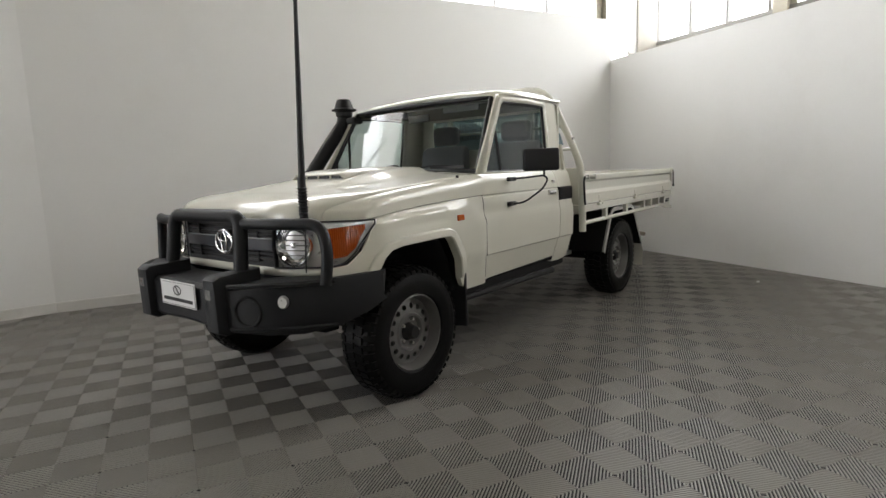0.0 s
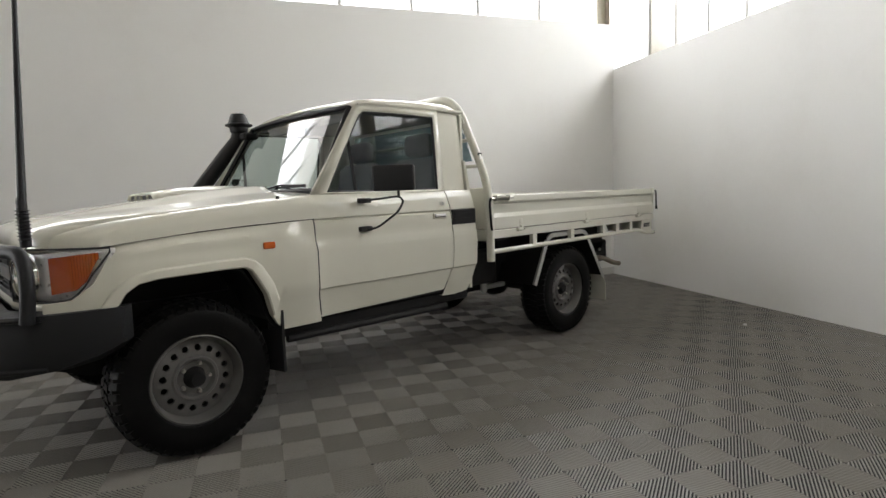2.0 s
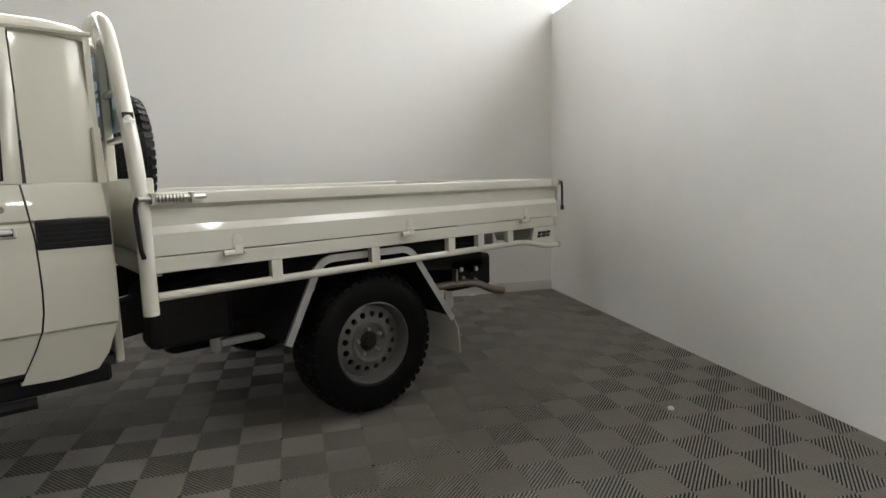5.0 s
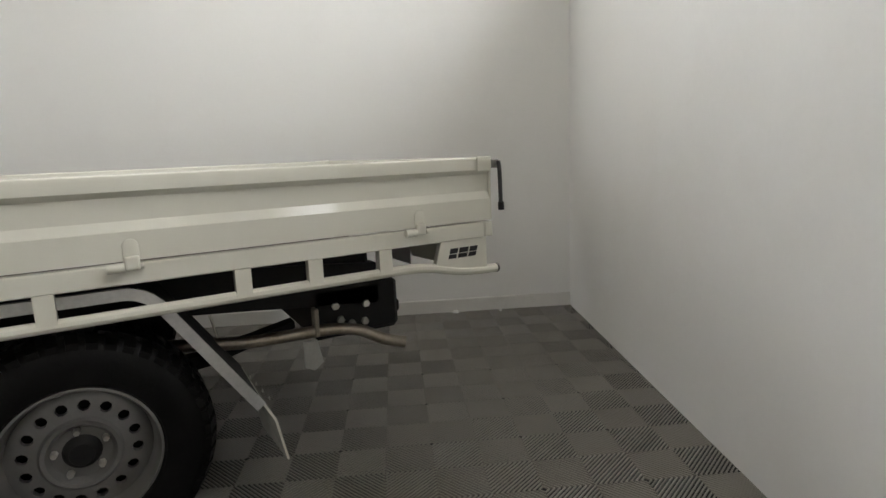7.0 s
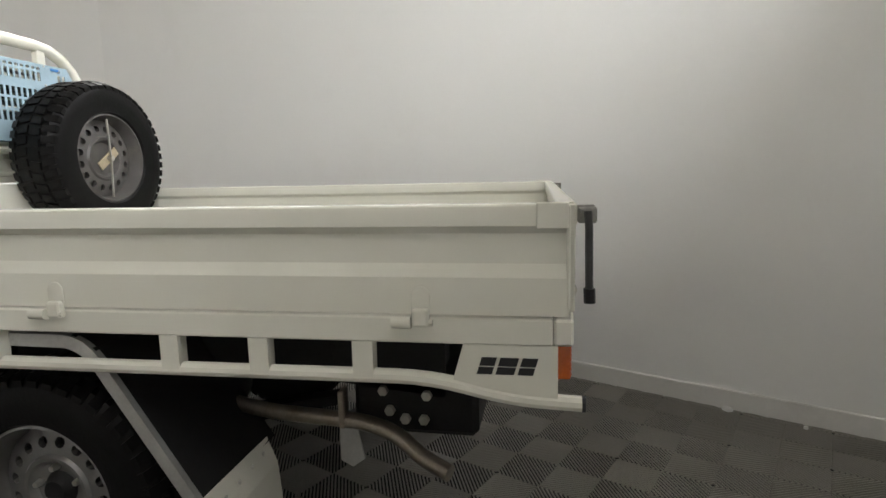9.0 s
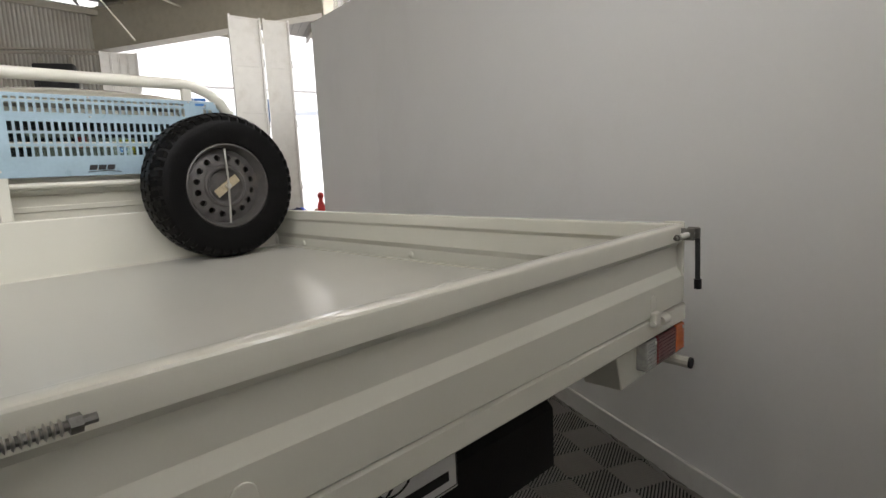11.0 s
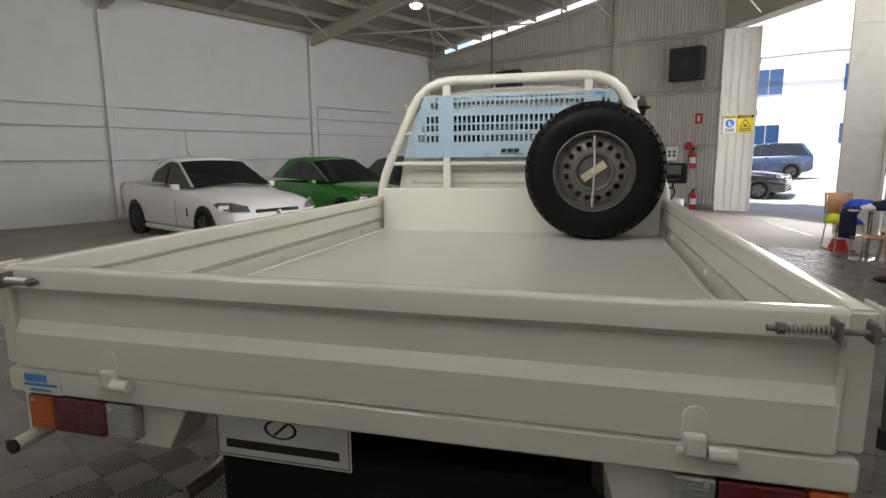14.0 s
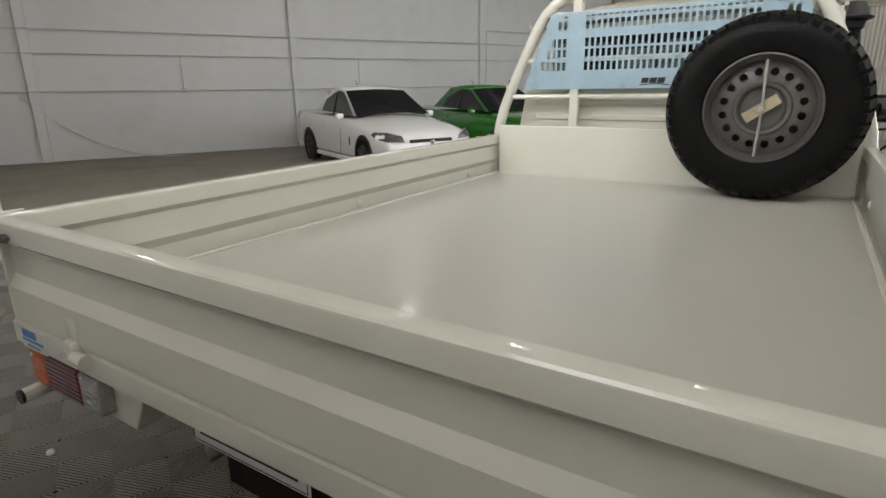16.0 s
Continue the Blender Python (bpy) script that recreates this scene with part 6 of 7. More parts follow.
def road_car(name, label, m, paint, kind="ute", group=""):
    """A car, nose towards +x, rear axle at 0."""
    car = thing(name, label, "car", m, group)
    wb = {"ute": 3.0, "suv": 2.7}[kind]
    up = 0.0 if kind == "ute" else 0.16
    if kind == "ute":
        st = [(3.92, 0.28, 0.53, 0.57, 0.68), (3.86, 0.22, 0.66, 0.72, 0.83), (3.70, 0.20, 0.76, 0.84, 0.905), (3.35, 0.20, 0.83, 0.93, 0.935), (2.9, 0.22, 0.89, 1.0, 0.945), (2.35, 0.21, 0.95, 1.06, 0.945), (1.8, 0.20, 0.99, 1.04, 0.94), (1.0, 0.20, 1.01, 1.04, 0.94), (0.3, 0.21, 1.03, 1.07, 0.945), (-0.5, 0.24, 1.06, 1.10, 0.94), (-0.9, 0.30, 1.05, 1.10, 0.90), (-1.0, 0.40, 0.97, 1.02, 0.85)]
        gh = [(2.45, 1.03, 0.80), (1.62, 1.50, 0.65), (1.15, 1.56, 0.66), (0.68, 1.53, 0.64), (0.12, 1.10, 0.78)]
    else:
        st = [(3.58, 0.36, 0.60, 0.66, 0.66), (3.52, 0.28, 0.75, 0.84, 0.82), (3.3, 0.25, 0.84, 0.94, 0.90), (2.7, 0.28, 0.92, 1.02, 0.92), (2.2, 0.25, 0.98, 1.06, 0.92), (1.0, 0.25, 1.02, 1.06, 0.92), (0.0, 0.27, 1.05, 1.08, 0.92), (-0.6, 0.32, 1.05, 1.08, 0.90), (-0.82, 0.42, 0.98, 1.04, 0.82)]
        gh = [(2.35, 1.03, 0.80), (1.5, 1.55, 0.64), (0.9, 1.62, 0.65), (-0.4, 1.58, 0.62), (-0.80, 1.06, 0.76)]
    rings = []
    for x, z0, zs, zc, w in st:
        half = [(w * 0.86, z0), (w * 0.97, z0 + 0.10), (w, (z0 + zs) / 2 + 0.05), (w * 0.985, zs - 0.08), (w * 0.93, zs), (w * 0.75, zs + (zc - zs) * 0.55), (w * 0.4, zs + (zc - zs) * 0.92), (0.0, zc)]
        rings.append([(x, y, z) for y, z in half] + [(x, -y, z) for y, z in half[-2::-1]])
    bm = grid(bmesh.new(), rings)
    bmesh.ops.contextual_create(bm, geom=[e for e in bm.edges if e.is_boundary and all(abs(v.co.x - st[0][0]) < 1e-4 for v in e.verts)])
    bmesh.ops.contextual_create(bm, geom=[e for e in bm.edges if e.is_boundary and all(abs(v.co.x - st[-1][0]) < 1e-4 for v in e.verts)])
    part("body", bm, paint, car, "glossy painted body", smooth=40)
    # glasshouse: dark glass shell with painted roof, pillars
    rows = []
    for x, z, w in gh:
        rows.append([(x, w, z), (x, w * 0.6, z + (0.02 if z > 1.2 else 0.03)), (x, 0, z + (0.03 if z > 1.2 else 0.05)), (x, -w * 0.6, z + (0.02 if z > 1.2 else 0.03)), (x, -w, z)])
    part("windscreen", grid(bmesh.new(), rows[:2]), M["tint"], car, "dark windscreen", smooth=40)
    thicken(part("roof", grid(bmesh.new(), rows[1:-1]), paint, car, smooth=50), 0.03)
    part("rear_screen", grid(bmesh.new(), rows[-2:]), M["tint"] if kind == "suv" else paint, car, smooth=40)
    for s in (-1, 1):
        base = [(gh[0][0], gh[0][1]), (gh[-1][0], gh[-1][1])]
        pts = [(x, s * w, z) for x, z, w in gh]
        bm = bmesh.new()
        bm.faces.new([bm.verts.new(p) for p in pts])
        part("side_panel", bm, paint, car, smooth=30)
        cx = sum(p[0] for p in pts) / 5
        win = []
        for x, z, w in gh:
            x2 = x + (cx - x) * 0.10
            z2 = z + (1.22 - z) * (0.10 if z > 1.2 else 0.06)
            if kind == "ute" and x < 0.5:
                x2 = 0.55
            win.append((x2, s * ((lerp(z2, [(1.03, 0.80), (1.50, 0.64)]) + 0.02)), z2))
        bm = bmesh.new()
        bm.faces.new([bm.verts.new(p) for p in win])
        part("side_window", bm, M["tint"], car, "dark side window")
        part("pillar", T([(1.28, s * 0.815, 1.05), (1.22, s * 0.67, 1.45)], 0.022, 6), M["black"], car)
        mir = part("mirror", B(2.02, 2.16, *sorted((s * 0.93, s * 1.08)), 0.97 + up, 1.09 + up, bevel=0.03, segs=2), paint, car, smooth=50)
        # lamps, and the painted shade of the arches
        if kind == "ute":
            lamp = [(3.888, 0.52, 0.625), (3.80, 0.815, 0.63), (3.56, 0.93, 0.675), (3.42, 0.948, 0.745), (3.50, 0.905, 0.79), (3.72, 0.77, 0.79), (3.865, 0.56, 0.725)]
        else:
            lamp = [(3.53, 0.48, 0.70), (3.48, 0.78, 0.72), (3.2, 0.905, 0.80), (3.25, 0.86, 0.88), (3.46, 0.48, 0.84)]
        bm = bmesh.new()
        bm.faces.new([bm.verts.new((x + 0.04, s * (y + 0.03), z + 0.012)) for x, y, z in lamp])
        hl = part("headlamp", bm, M["smoke_lens"], car, "smoky headlamp with bright projectors")
        thicken(hl, 0.03)
        for f in (0.30, 0.62):
            a, b = Vector(lamp[0]).lerp(Vector(lamp[4]), 0.55), Vector(lamp[2]).lerp(Vector(lamp[3]), 0.5)
            c = a.lerp(b, f)
            pj = part("projector", lathe(bmesh.new(), [(0, 0.012), (0.035, 0.01), (0.045, -0.004), (0.055, 0.006), (0.06, -0.02)], 16, "x"), M["lamp_silver"], hl, "bright round projector", smooth=40)
            pj.location, pj.rotation_euler = (c.x + 0.08, s * (c.y + 0.065), c.z), (0, radians(-25), radians(38 * s))
        part("lamp_edge", T([(x + 0.04, s * (y + 0.03), z + 0.012) for x, y, z in lamp + lamp[:1]], 0.006, 5), M["lamp_silver"], hl)
        for ax in (0.0, wb):
            # the body isn't cut open: a flat black disc paints the arch's shade
            part("arch_shade", lathe(bmesh.new(), [(0.0, 0.0), (0.385, 0.0), (0.39, -0.05 * s)], 28, "y", (ax, s * 0.949, 0.345)), M["ink"], car)
            simple_wheel(car, ax, s * 0.848, 0.335, -s)
        part("door_handle", B(0.92, 1.08, *sorted((s * 0.935, s * 0.96)), 0.80 + up, 0.83 + up, bevel=0.01), paint, car)
        part("side_skirt", B(0.45, wb - 0.45, *sorted((s * 0.86, s * 0.95)), 0.17, 0.26, bevel=0.02), paint if kind == "ute" else M["black"], car)
        part("door_gap", T([(1.9, s * 0.944, 0.3), (1.92, s * 0.945, 0.8)], 0.004, 4), M["ink"], car)
        if kind == "ute":
            part("side_vent", B(2.36, 2.40, *sorted((s * 0.935, s * 0.955)), 0.50, 0.66, bevel=0.01), M["black"], car)
            bm = bmesh.new()
            bm.faces.new([bm.verts.new(p) for p in ((3.80, s * 0.62, 0.28), (3.72, s * 0.82, 0.32), (3.66, s * 0.88, 0.45), (3.80, s * 0.64, 0.46))])
            k = part("intake", bm, M["ink"], car)
            k.location = (0.035, s * 0.03, 0)
            part("fog_lamp", lathe(bmesh.new(), [(0, 0.02), (0.035, 0.015), (0.04, 0)], 12, "x", (3.80, s * 0.74, 0.37)), M["clear_lens"], car)
    fz = 0.0 if kind == "ute" else 0.12
    fx = st[0][0]
    part("grille", B(fx - 0.16, fx - 0.012, -0.44, 0.44, 0.60 + fz, 0.67 + fz, bevel=0.02), M["ink"], car, "black grille")
    part("lower_grille", B(fx - 0.1, fx + 0.012, -0.5, 0.5, 0.30, 0.42, bevel=0.02), M["ink"], car)
    part("badge", lathe(bmesh.new(), [(0, 0.02), (0.04, 0.015), (0.05, 0)], 16, "x", (fx + 0.01, 0, 0.615 + fz)), M["chrome"], car)
    npl = part("number_plate", B(fx + 0.012, fx + 0.02, -0.186, 0.186, 0.43, 0.52), M["plate"], car, "white number plate")
    part("text_bar", B(fx + 0.0205, fx + 0.0215, -0.15, 0.15, 0.455, 0.495), M["blue_ink"], npl)
    part("aerial", T([(0.85, 0, 1.46 + up), (0.62, 0, 1.72 + up)], 0.006, 5), M["black"], car)
    part("wiper", T([(2.35, 0.5, 0.99 + up), (2.2, -0.1, 1.09 + up)], 0.008, 5), M["black"], car)
    return car


HEAD = 65.0
RIGHT = Vector((math.cos(radians(HEAD - 90)), math.sin(radians(HEAD - 90)), 0))
w0 = Vector((-4.8, -8.6, -0.018))
road_car("parked_ute", "white utility car with dark windows, nose out from the brick wall", pose(*w0, 0, 0, HEAD), M["white_car"], group="parked cars")
g0 = w0 - RIGHT * 2.95 + Vector((0.1, 0.2, 0))
road_car("parked_ute", "bright green utility car with dark windows, beside a covered car", pose(*g0, 0, 0, HEAD), M["green_car"], group="parked cars")

# a car under a grey cloth cover, and a blue one beyond
cv = w0 - RIGHT * 5.8 + Vector((0.0, 0.3, 0))
rows = []
random.seed(7)
for i, x in enumerate(steps(-1.0, 3.85, 26)):
    top = lerp(x, [(-1.0, 0.8), (-0.8, 1.1), (0.0, 1.25), (0.5, 1.56), (1.4, 1.62), (2.2, 1.25), (3.3, 0.95), (3.7, 0.78), (3.85, 0.6)])
    w = lerp(x, [(-1.0, 0.75), (-0.7, 0.92), (3.3, 0.94), (3.85, 0.62)])
    row = []
    for t in steps(-1, 1, 26):
        e = abs(t)
        y = math.copysign(w * (min(1.0, e / 0.62) ** 0.9 if e < 0.62 else 1.0 + 0.06 * (e - 0.62)), t)
        z = top - 0.08 * (e / 0.62) ** 2 if e < 0.45 else lerp(e, [(0.45, top - 0.06), (0.62, min(top - 0.12, 0.92)), (1.0, 0.05)])
        wob = 0.02 * noise.noise((x * 2.1, t * 4.0, 3.0)) + 0.012 * math.sin(t * 40 + x * 3) * smooth01((e - 0.5) / 0.3)
        row.append((x, y + wob, z + 0.02 * noise.noise((x * 1.7, t * 3.0, 9.0))))
    rows.append(row)
cov = part("car_cover", grid(bmesh.new(), rows), M["cover"], smooth=70)
cov.matrix_world = pose(*cv, 0, 0, HEAD)
for edge in ([r[0] for r in rows], [r[-1] for r in rows]):
    part("hem", T(edge, 0.016, 6), M["cover"], cov, "gathered grey hem", smooth=60)
tagged(cov, "loose grey cloth cover draped over a parked car", "car cover")
b0 = w0 - RIGHT * 8.7 + Vector((0.0, 0.3, 0))
road_car("parked_ute", "dark blue utility car parked beyond the covered car", pose(*b0, 0, 0, HEAD), M["blue_car"], group="parked cars")
BLACK = Vector((-17.0, 6.0, -0.06)) - Vector((math.cos(radians(68)), math.sin(radians(68)), 0)) * 2.7 + Vector((math.cos(radians(158)), math.sin(radians(158)), 0)) * 0.9
BLUE = Vector((-23.3, 8.8, 0.46)) + Vector((math.cos(radians(162)), math.sin(radians(162)), 0)) * 0.9
road_car("parked_suv", "blue grey sport utility car parked outside in the sun", pose(*BLUE, 0, 0, 252), M["slate_car"], "suv", "cars outside")
road_car("parked_suv", "black sport utility car parked outside in the sun", pose(*BLACK, 0, 0, 68), M["black_car"], "suv", "cars outside")

# building across the forecourt
bld = thing("office_building", "white rendered two storey building with blue glass windows", "building", pose(-36.5, 14.0, -0.16, 0, 0, 73))
part("wall", B(-26, 26, 0, 8, 0, 14.0), M["render"], bld)
part("parapet", B(-26.2, 26.2, -0.15, 8, 14.0, 14.6), M["render"], bld)
part("awning_rail", T([(-22, -0.6, 7.6), (0, -0.9, 8.1), (22, -0.6, 7.6)], 0.09, 6), M["sash"], bld)
for x in (-17.7, -12.8, -7.9, -3.05, 1.85, 6.7, 11.6):
    for z, hh in ((2.46, 1.26), (5.72, 1.63)):
        wn_ = part("window", B(x - 0.8, x + 0.8, -0.04, 0.1, z, z + hh), M["blue_glass"], bld, "blue reflective window")
        part("frame", B(x - 0.8, x + 0.8, -0.05, 0.0, z - 0.06, z), M["sash"], wn_)
        part("mullion", B(x - 0.03, x + 0.03, -0.055, 0.0, z, z + hh), M["sash"], wn_)

# ---- high-bay lamps ----
def high_bay(p):
    up = roof_z(-(p - CORNER).dot(N)) - LAMP_Z
    lamp = thing("high_bay_lamp", "hanging reflector lamp with a wide glowing bulb, lit", "lamp", pose(p.x, p.y, LAMP_Z), group="high-bay lamps")
    part("reflector_cone", lathe(bmesh.new(), [(0.138, 0.028), (0.125, 0.06), (0.085, 0.11), (0.055, 0.14), (0.045, 0.20), (0.0, 0.205)], 24, "z"), M["plate"], lamp, "pale reflector bulb body", smooth=50)
    part("socket", lathe(bmesh.new(), [(0.04, 0.20), (0.045, 0.22), (0.045, 0.30), (0.02, 0.33), (0, 0.33)], 16, "z"), M["ink"], lamp, "dark lamp socket", smooth=40)
    part("rod", T([(0, 0, 0.33), (0, 0, up)], 0.007, 6), M["wire"], lamp)
    part("bulb", lathe(bmesh.new(), [(0.0, -0.06), (0.06, -0.05), (0.105, -0.025), (0.132, 0.008), (0.138, 0.027)], 24, "z"), M["bulb"], lamp, "glowing bulb face", smooth=60)
    return lamp


for p in LAMPS:
    high_bay(p)

# ---- things on the gable wall ----


def gable(y, z, off=0.05):
    return BAY @ pose(SHED_L1 - off, y, z, 0, 0, 90)


for y in (5.95, 12.1):
    fan = thing("wall_fan", "black box fan on a cream steel bracket on the gable wall", "fan", gable(y, 4.13, 0.15), group="wall fans")
    part("housing", B(-0.46, 0.46, 0.0, 0.34, -0.46, 0.46, bevel=0.02), M["ink"], fan)
    part("shroud", lathe(bmesh.new(), [(0.36, 0.35), (0.34, 0.36), (0.33, 0.25)], 28, "y"), M["black"], fan)
    part("motor", lathe(bmesh.new(), [(0, 0.37), (0.08, 0.36), (0.1, 0.26)], 16, "y"), M["trim"], fan)
    for k in range(5):
        a = 2 * math.pi * k / 5
        bm = grid(bmesh.new(), [[(0.08 * math.cos(a), 0.30, 0.08 * math.sin(a)), (0.08 * math.cos(a + 0.5), 0.33, 0.08 * math.sin(a + 0.5))], [(0.31 * math.cos(a), 0.28, 0.31 * math.sin(a)), (0.31 * math.cos(a + 0.45), 0.34, 0.31 * math.sin(a + 0.45))]])
        thicken(part("blade", bm, M["black"], fan), 0.006)
    for k in (-0.34, 0.34):
        part("bracket", B(k - 0.03, k + 0.03, -0.12, 0.02, -0.62, 0.68), M["steel_cream"], fan)


sg = thing("fire_sign", "small red and white fire equipment sign", "sign", gable(5.61, 2.6))
part("panel", B(-0.1, 0.1, 0, 0.01, -0.15, 0.15, bevel=0.004), M["redpaint"], sg)
part("pictogram", B(-0.03, 0.03, 0.011, 0.013, -0.08, 0.07), M["white_tape"], sg)
fa = thing("first_aid_box", "white first aid box with green marks on the wall", "box", gable(6.29, 1.6))
part("case", B(-0.16, 0.16, 0, 0.12, -0.21, 0.21, bevel=0.015), M["plate"], fa)
for dx, dz in ((-0.07, 0.05), (0.07, 0.05), (-0.07, -0.06), (0.07, -0.06)):
    part("mark", B(dx - 0.04, dx + 0.04, 0.121, 0.123, dz - 0.035, dz + 0.035), M["green_car"], fa)


def extinguisher(m):
    ex = thing("fire_extinguisher", "red fire extinguisher with black hose", "fire extinguisher", m, group="fire extinguishers")
    part("cylinder", lathe(bmesh.new(), [(0, 0), (0.085, 0.0), (0.09, 0.03), (0.09, 0.42), (0.06, 0.49), (0.03, 0.51), (0, 0.51)], 20, "z"), M["redpaint"], ex, smooth=50)
    part("label_band", lathe(bmesh.new(), [(0.091, 0.15), (0.091, 0.32)], 20, "z"), M["white_tape"], ex)
    part("valve", B(-0.03, 0.03, -0.02, 0.02, 0.51, 0.58, bevel=0.008), M["black"], ex)
    part("handle", B(-0.11, 0.03, -0.012, 0.012, 0.575, 0.6, bevel=0.005), M["black"], ex)
    part("hose", T([(0.03, 0, 0.55), (0.12, 0.02, 0.45), (0.1, 0.03, 0.15)], 0.012, 6, bend=0.08), M["black"], ex)
    return ex


e1 = extinguisher(gable(5.68, 1.16, 0.16))
copy_thing(e1, gable(5.48, -0.018, 0.59))
hr = thing("hose_reel_sign", "small red disc sign above the extinguisher", "sign", gable(5.83, 1.81, 0.13))
part("disc_panel", lathe(bmesh.new(), [(0, 0.012), (0.12, 0.012), (0.12, 0)], 20, "y"), M["redpaint"], hr)
bk_ = thing("bucket", "white plastic bucket with wire handle", "bucket", gable(5.73, -0.018, 1.04))
part("pail", lathe(bmesh.new(), [(0, 0.0), (0.13, 0.0), (0.155, 0.32), (0.165, 0.33), (0.15, 0.33), (0.125, 0.02)], 20, "z"), M["plate"], bk_, smooth=40)
part("handle", T([(-0.155, 0, 0.3), (-0.1, 0.08, 0.18), (0.1, 0.08, 0.18), (0.155, 0, 0.3)], 0.004, 5, bend=0.05), M["zinc"], bk_)
yb = thing("yellow_box", "small yellow box beside the bucket", "box", gable(6.2, -0.018, 0.8))
part("carton", B(-0.12, 0.12, -0.1, 0.1, 0, 0.26, bevel=0.01), M["hivis"], yb)
part("tape", B(-0.121, 0.121, -0.02, 0.02, 0.1, 0.262), M["ink"], yb)
bn = thing("workbench", "long pale workbench with clutter against the gable wall", "workbench", gable(10.9, -0.018, 0.5))
part("worktop", B(-2.6, 2.6, -0.3, 0.4, 1.0, 1.06, bevel=0.01), M["ink"], bn)
part("carcass", B(-1.6, 1.6, -0.25, 0.35, 0.0, 1.0, bevel=0.01), M["wire"], bn)
for x in (-2.5, 2.5):
    part("leg", B(x - 0.03, x + 0.03, -0.2, -0.14, 0, 1.0), M["ink"], bn)

# ---- table corner by the door ----
tb = thing("cafe_table", "small white table on a chrome pedestal with clothing on it", "table", pose(-3.73, 4.26, -0.018, 0, 0, -14))
part("tabletop", B(-0.34, 0.34, -0.30, 0.30, 0.725, 0.75, bevel=0.008), M["plate"], tb)
part("pedestal", T([(0, 0, 0.03), (0, 0, 0.73)], 0.03, 12), M["chrome"], tb, "chrome pedestal")
part("base_ring", lathe(bmesh.new(), [(0.0, 0.03), (0.10, 0.028), (0.26, 0.016), (0.275, 0.006), (0.275, 0.0)], 28, "z"), M["chrome"], tb, "round chrome base", smooth=40)


def cloth(name, label, mat, m, sx, sy, h, seed, drop=0.0):
    rows = []
    for i in steps(-1, 1, 12):
        row = []
        for j in steps(-1, 1, 12):
            r = max(abs(i), abs(j))
            z = h * (1 - r ** 3) + 0.03 * noise.noise((i * 2 + seed, j * 2, seed)) * (1.1 - r)
            if drop and j < -0.4:
                z -= drop * (-0.4 - j) / 0.6
            row.append((i * sx * (1 + 0.1 * noise.noise((seed, i * 2, j * 2))), max(j, -0.5) * sy if drop else j * sy, z))
        rows.append(row)
    ob = part(name, grid(bmesh.new(), rows), mat, smooth=60)
    thicken(ob, 0.01)
    ob.matrix_world = m
    return tagged(ob, label, "clothing")


cloth("folded_jacket", "folded bright blue jacket on the table", M["cloth_blue"], pose(-3.90, 4.20, 0.735, 0, 0, 20), 0.17, 0.17, 0.12, 1.0)
cloth("folded_jacket", "crumpled bright blue jacket on the table", M["cloth_blue"], pose(-3.62, 4.42, 0.735, 0, 0, 40), 0.14, 0.13, 0.12, 4.0)
cloth("folded_jacket", "crumpled dark jacket on the table", M["cloth_navy"], pose(-3.50, 4.30, 0.735, 0, 0, 10), 0.12, 0.13, 0.13, 2.0)
cloth("paper_bag", "crumpled white paper bag on the table", M["paper"], pose(-3.48, 4.12, 0.735), 0.09, 0.08, 0.07, 6.0)
cloth("hanging_cloth", "navy cloth hanging over the table edge", M["cloth_navy"], pose(-3.62, 4.06, 0.735, 0, 0, 30), 0.13, 0.34, 0.03, 3.0, drop=0.42)


def chair(m):
    ch = thing("stacking_chair", "stacking chair with bent plywood seat and chrome legs", "chair", m, group="chairs by the table")
    rows = []
    for x in steps(-0.21, 0.21, 4):
        rows.append([(x, y, z + 0.02 * (x / 0.21) ** 2) for y, z in ((0.2, 0.44), (0.1, 0.45), (-0.1, 0.44), (-0.2, 0.45))])
    thicken(part("seat", grid(bmesh.new(), rows), M["plywood"], ch, smooth=60), 0.012)
    rows = [[(x, y - 0.03 * (1 - (x / 0.2) ** 2), z) for y, z in ((-0.20, 0.58), (-0.23, 0.75), (-0.26, 0.92))] for x in steps(-0.2, 0.2, 4)]
    thicken(part("backrest", grid(bmesh.new(), rows), M["plywood"], ch, smooth=60), 0.012)
    for s in (-1, 1):
        part("leg", T([(s * 0.2, 0.22, 0), (s * 0.18, 0.18, 0.44)], 0.011, 8), M["chrome"], ch)
        part("leg", T([(s * 0.2, -0.24, 0), (s * 0.18, -0.18, 0.44), (s * 0.17, -0.24, 0.9)], 0.011, 8, bend=0.05), M["chrome"], ch)
    return ch


c1_ = chair(pose(-4.50, 4.22, -0.018, 0, 0, -85))
copy_thing(c1_, pose(-2.72, 3.93, -0.018, 0, 0, 138))
copy_thing(c1_, pose(-3.45, 4.52, -0.018, 0, 0, 160))
cloth("hi_vis_vest", "yellow hi-vis vest hung over the chair seat", M["hivis"], pose(-4.46, 4.05, 0.45), 0.10, 0.10, 0.13, 5.0)
cloth("folded_jacket", "light blue jacket on the chair seat", M["cloth_blue"], pose(-4.42, 4.25, 0.45), 0.15, 0.15, 0.10, 8.0)
cn = thing("traffic_cone", "red traffic cone with white band", "traffic cone", pose(-4.62, 4.22, -0.018))
part("base", B(-0.18, 0.18, -0.18, 0.18, 0, 0.03, bevel=0.008), M["barrier_red"], cn)
part("cone", lathe(bmesh.new(), [(0.15, 0.03), (0.12, 0.10), (0.035, 0.42), (0.03, 0.43), (0, 0.43)], 24, "z"), M["barrier_red"], cn, smooth=40)
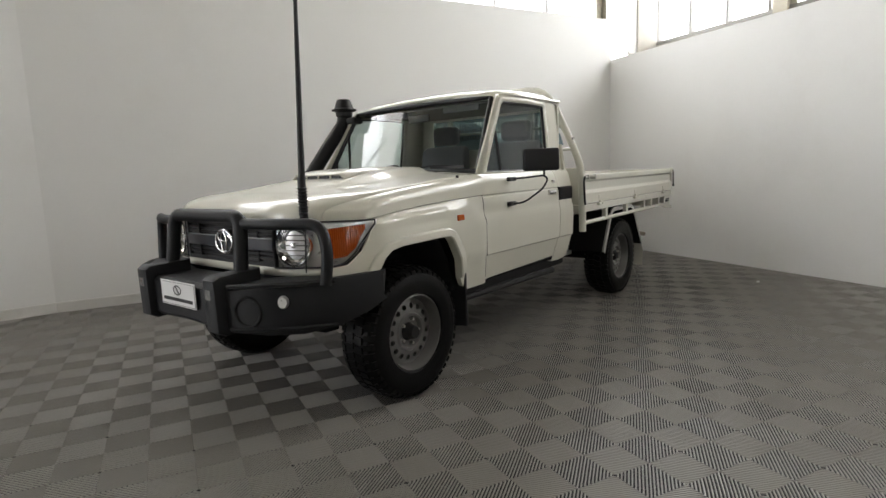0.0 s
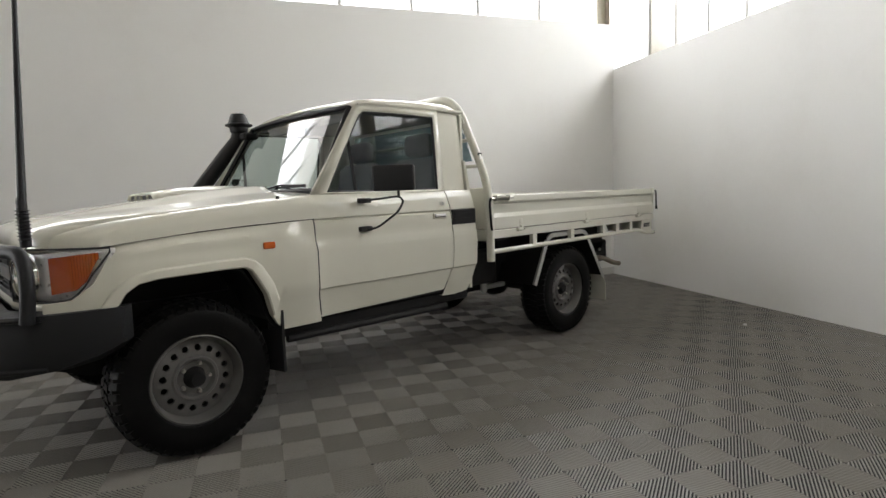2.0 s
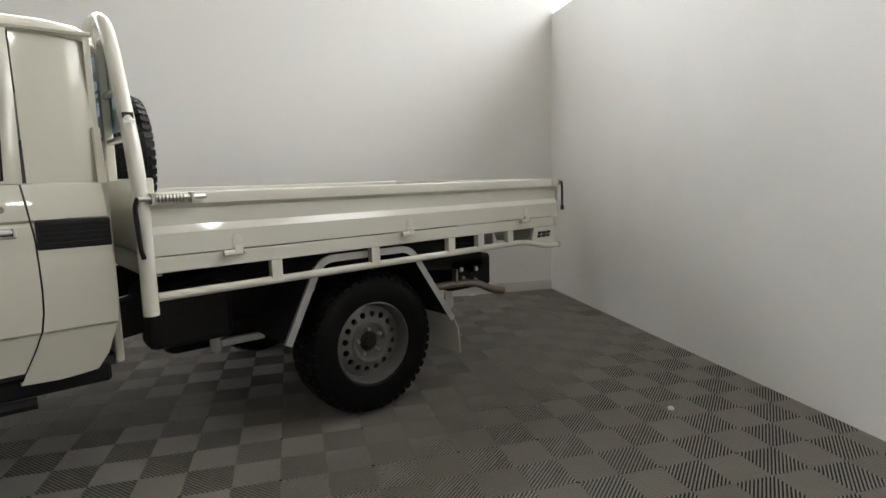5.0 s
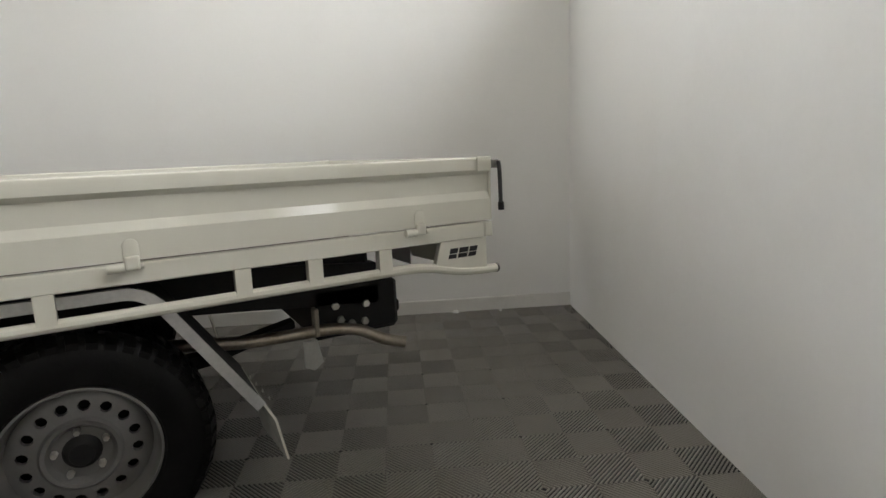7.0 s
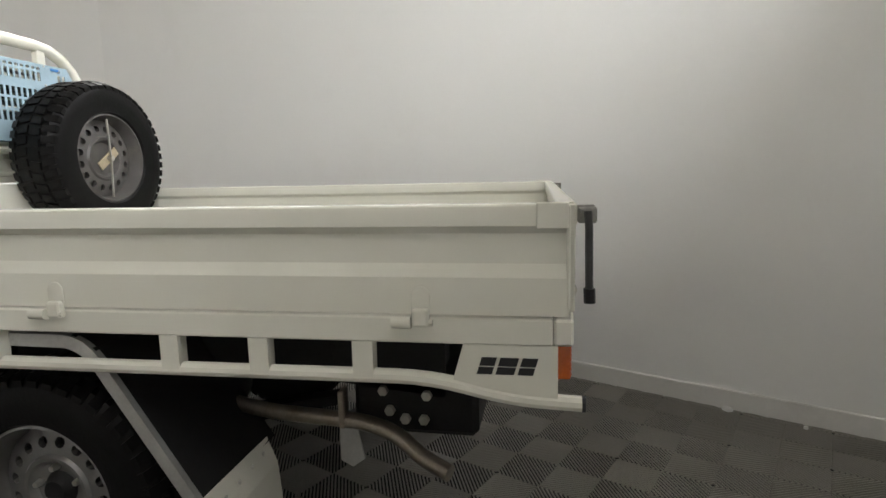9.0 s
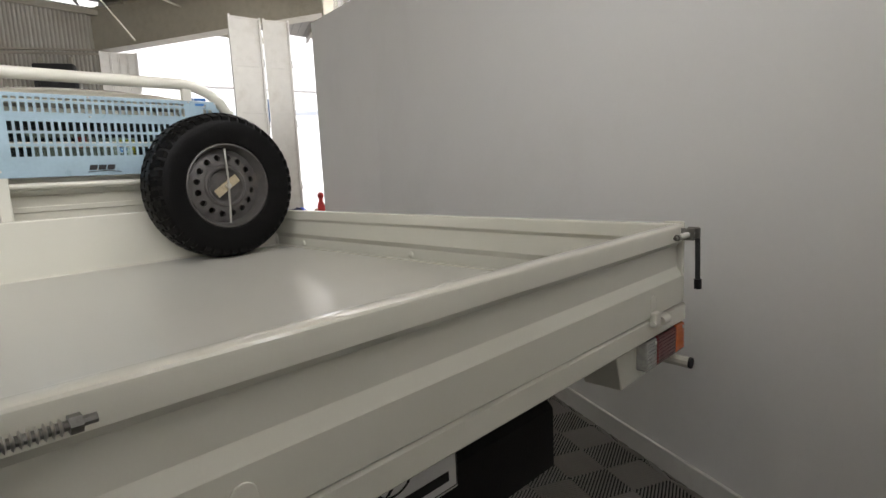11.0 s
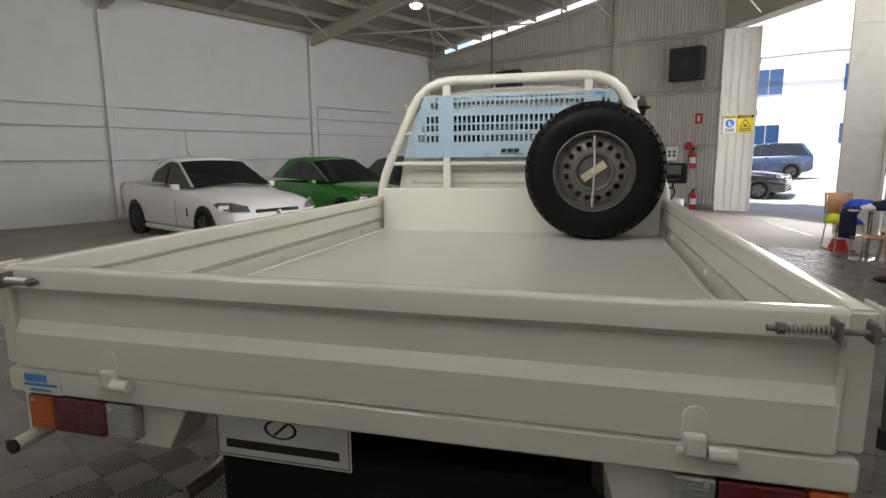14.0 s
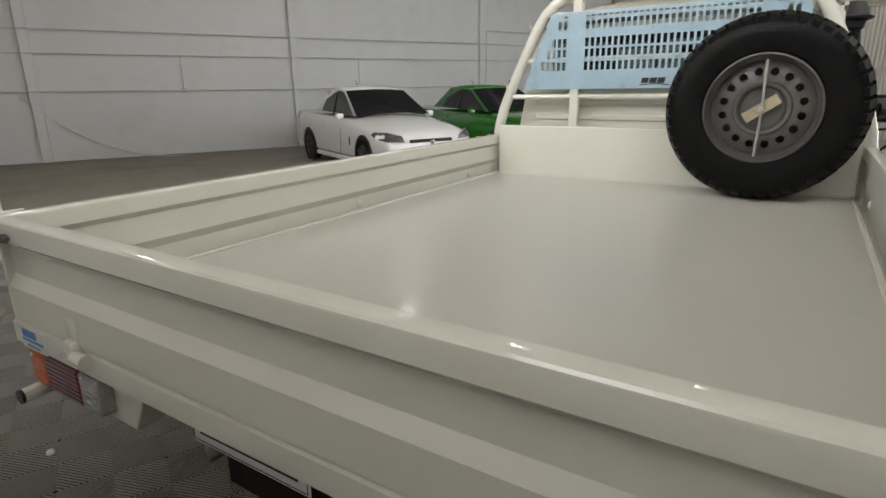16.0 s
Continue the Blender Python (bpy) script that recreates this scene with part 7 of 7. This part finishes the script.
part("band", lathe(bmesh.new(), [(0.098, 0.19), (0.070, 0.30)], 24, "z"), M["white_tape"], cn)
bo = thing("bollard", "red and white plastic bollard with black base", "bollard", pose(-2.02, 3.86, -0.018))
part("base", prism(bmesh.new(), [(0.17 * math.cos(a), 0.17 * math.sin(a)) for a in (math.pi * k / 4 + 0.39 for k in range(8))], "z", 0, 0.06, bevel=0.012), M["black"], bo)
part("post", lathe(bmesh.new(), [(0.060, 0.05), (0.054, 0.9), (0.057, 0.98), (0.05, 1.02), (0.03, 1.05), (0.03, 1.1), (0.045, 1.12), (0.045, 1.16), (0.02, 1.19), (0, 1.19)], 24, "z"), M["barrier_red"], bo, smooth=40)
for z in (0.56,):
    part("band", lathe(bmesh.new(), [(0.0585, z), (0.0572, z + 0.25)], 24, "z"), M["white_tape"], bo)

# scraps on the floor
for x, y, z, r in ((5.59, 0.93, 0.0, 0.03), (4.36, -1.94, 0.0, 0.018), (5.9, 0.75, 0.0, 0.012)):
    sc = part("scrap", lathe(bmesh.new(), [(r, 0.0), (r * 0.8, 0.012), (0, 0.016)], 7, "z", (x, y, z)), M["paper"])
    tagged(sc, "small white scrap of litter on the floor", "litter")

# ---- the spare wheel in the tray ----
spare = thing("spare_wheel", "spare off-road wheel on grey steel rim, standing in the tray", "wheel", pose(2.285, 0.455, 1.413, 0, 0, 90))
ty = part("tyre", tyre_mesh(), M["rubber"], spare, "black off-road tyre", smooth=35)
tagged(part("tread", tread_mesh(), M["rubber"], ty), "chunky black tread blocks", kind="stuff")
part("rim", rim_mesh(), M["rim_dull"], spare, "grey steel rim", smooth=35)
part("wheel_drum", lathe(bmesh.new(), [(0.0, 0.03), (0.195, 0.035), (0.215, 0.08)], 32, "y"), M["rim_dull"], spare)
part("clamp_bar", B(-0.075, 0.075, -0.088, -0.080, -0.023, 0.023, bevel=0.002), M["brass"], spare, "zinc plated clamp bar").rotation_euler = (0, radians(-35), 0)
part("clamp_rod", T([(0.0, -0.096, 0.20), (0.004, -0.098, 0.0), (-0.004, -0.096, -0.20)], 0.006, 6), M["zinc"], spare, "long clamp rod")
part("clamp_nut", lathe(bmesh.new(), [(0.0, -0.112), (0.014, -0.112), (0.014, -0.08)], 6, "y"), M["zinc"], spare)

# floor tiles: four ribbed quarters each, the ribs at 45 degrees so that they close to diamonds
def tile_mesh(size=0.4, pitch=0.0205):
    bm = bmesh.new()
    h = size / 2
    # flat base between the ribs, painted with the dark of the gaps
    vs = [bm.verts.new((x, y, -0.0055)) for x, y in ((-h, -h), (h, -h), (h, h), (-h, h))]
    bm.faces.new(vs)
    e = h - 0.0004

    def ends(c):
        return ((c, 0.0004), (0.0004, c)) if c <= e else ((e, c - e), (c - e, e))

    for sx, sy in ((1, 1), (-1, 1), (-1, -1), (1, -1)):
        for k in range(int(2 * e / pitch)):
            c0 = 0.006 + k * pitch
            rows = []
            for c, z in ((c0, -0.0054), (c0 + 0.0015, 0.0), (c0 + pitch * 0.40, 0.0), (c0 + pitch * 0.40 + 0.0015, -0.0054)):
                rows.append([bm.verts.new((sx * x, sy * y, z)) for x, y in ends(min(c, 2 * e - 0.001))])
            for p, q in zip(rows, rows[1:]):
                bm.faces.new((p[0], p[1], q[1], q[0]))
    bmesh.ops.recalc_face_normals(bm, faces=bm.faces)
    for f in bm.faces:
        if f.normal.z < -0.2:
            f.normal_flip()
    me = bpy.data.meshes.new("floor_tile")
    bm.to_mesh(me)
    bm.free()
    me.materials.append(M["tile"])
    me.materials.append(M["tile_gap_shade"])
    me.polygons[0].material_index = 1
    return me


structure("floor_edge", B(0.0, 11.3, 6.848, 6.905, -0.018, -0.004, bevel=0.004), M["galv"], "bare metal edge strip along the tiled floor", "trim", BAY)
mat_floor = structure("tiled_floor", B(0.0, 11.276, 0.0, 6.847, -0.018, -0.0155), M["tile_gap_shade"], "grey ribbed plastic floor tiles clipped together", "floor", BAY)
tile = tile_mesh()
nx, ny = 29, 18
X0, Y0 = -0.124, -0.153
near, far = [], []
for i in range(nx):
    for j in range(ny):
        (near if 0 < i < 19 and j > 1 else far).append((X0 + i * 0.4, Y0 + j * 0.4))
near.sort(key=lambda p: abs(p[0] - 4.5) + abs(p[1] - 4.2))
far += near[300:]
for x, y in near[:300]:
    t = new("floor_tile", tile)
    t.parent = mat_floor
    t.location = (x, y, 0)
verts, faces, mats = [], [], []
tv = [tuple(v.co) for v in tile.vertices]
tf = [tuple(p.vertices) for p in tile.polygons]
for x, y in far:
    o = len(verts)
    verts += [(max(0.002, a + x), max(0.002, b + y), c) for a, b, c in tv]
    faces += [tuple(k + o for k in f) for f in tf]
    mats += [p.material_index for p in tile.polygons]
me = bpy.data.meshes.new("floor_tiles")
me.from_pydata(verts, [], faces)
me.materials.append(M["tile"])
me.materials.append(M["tile_gap_shade"])
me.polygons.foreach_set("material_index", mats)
rest = new("floor_tiles", me)
rest.parent = mat_floor
tagged(rest, "grey ribbed plastic floor tiles", kind="stuff")
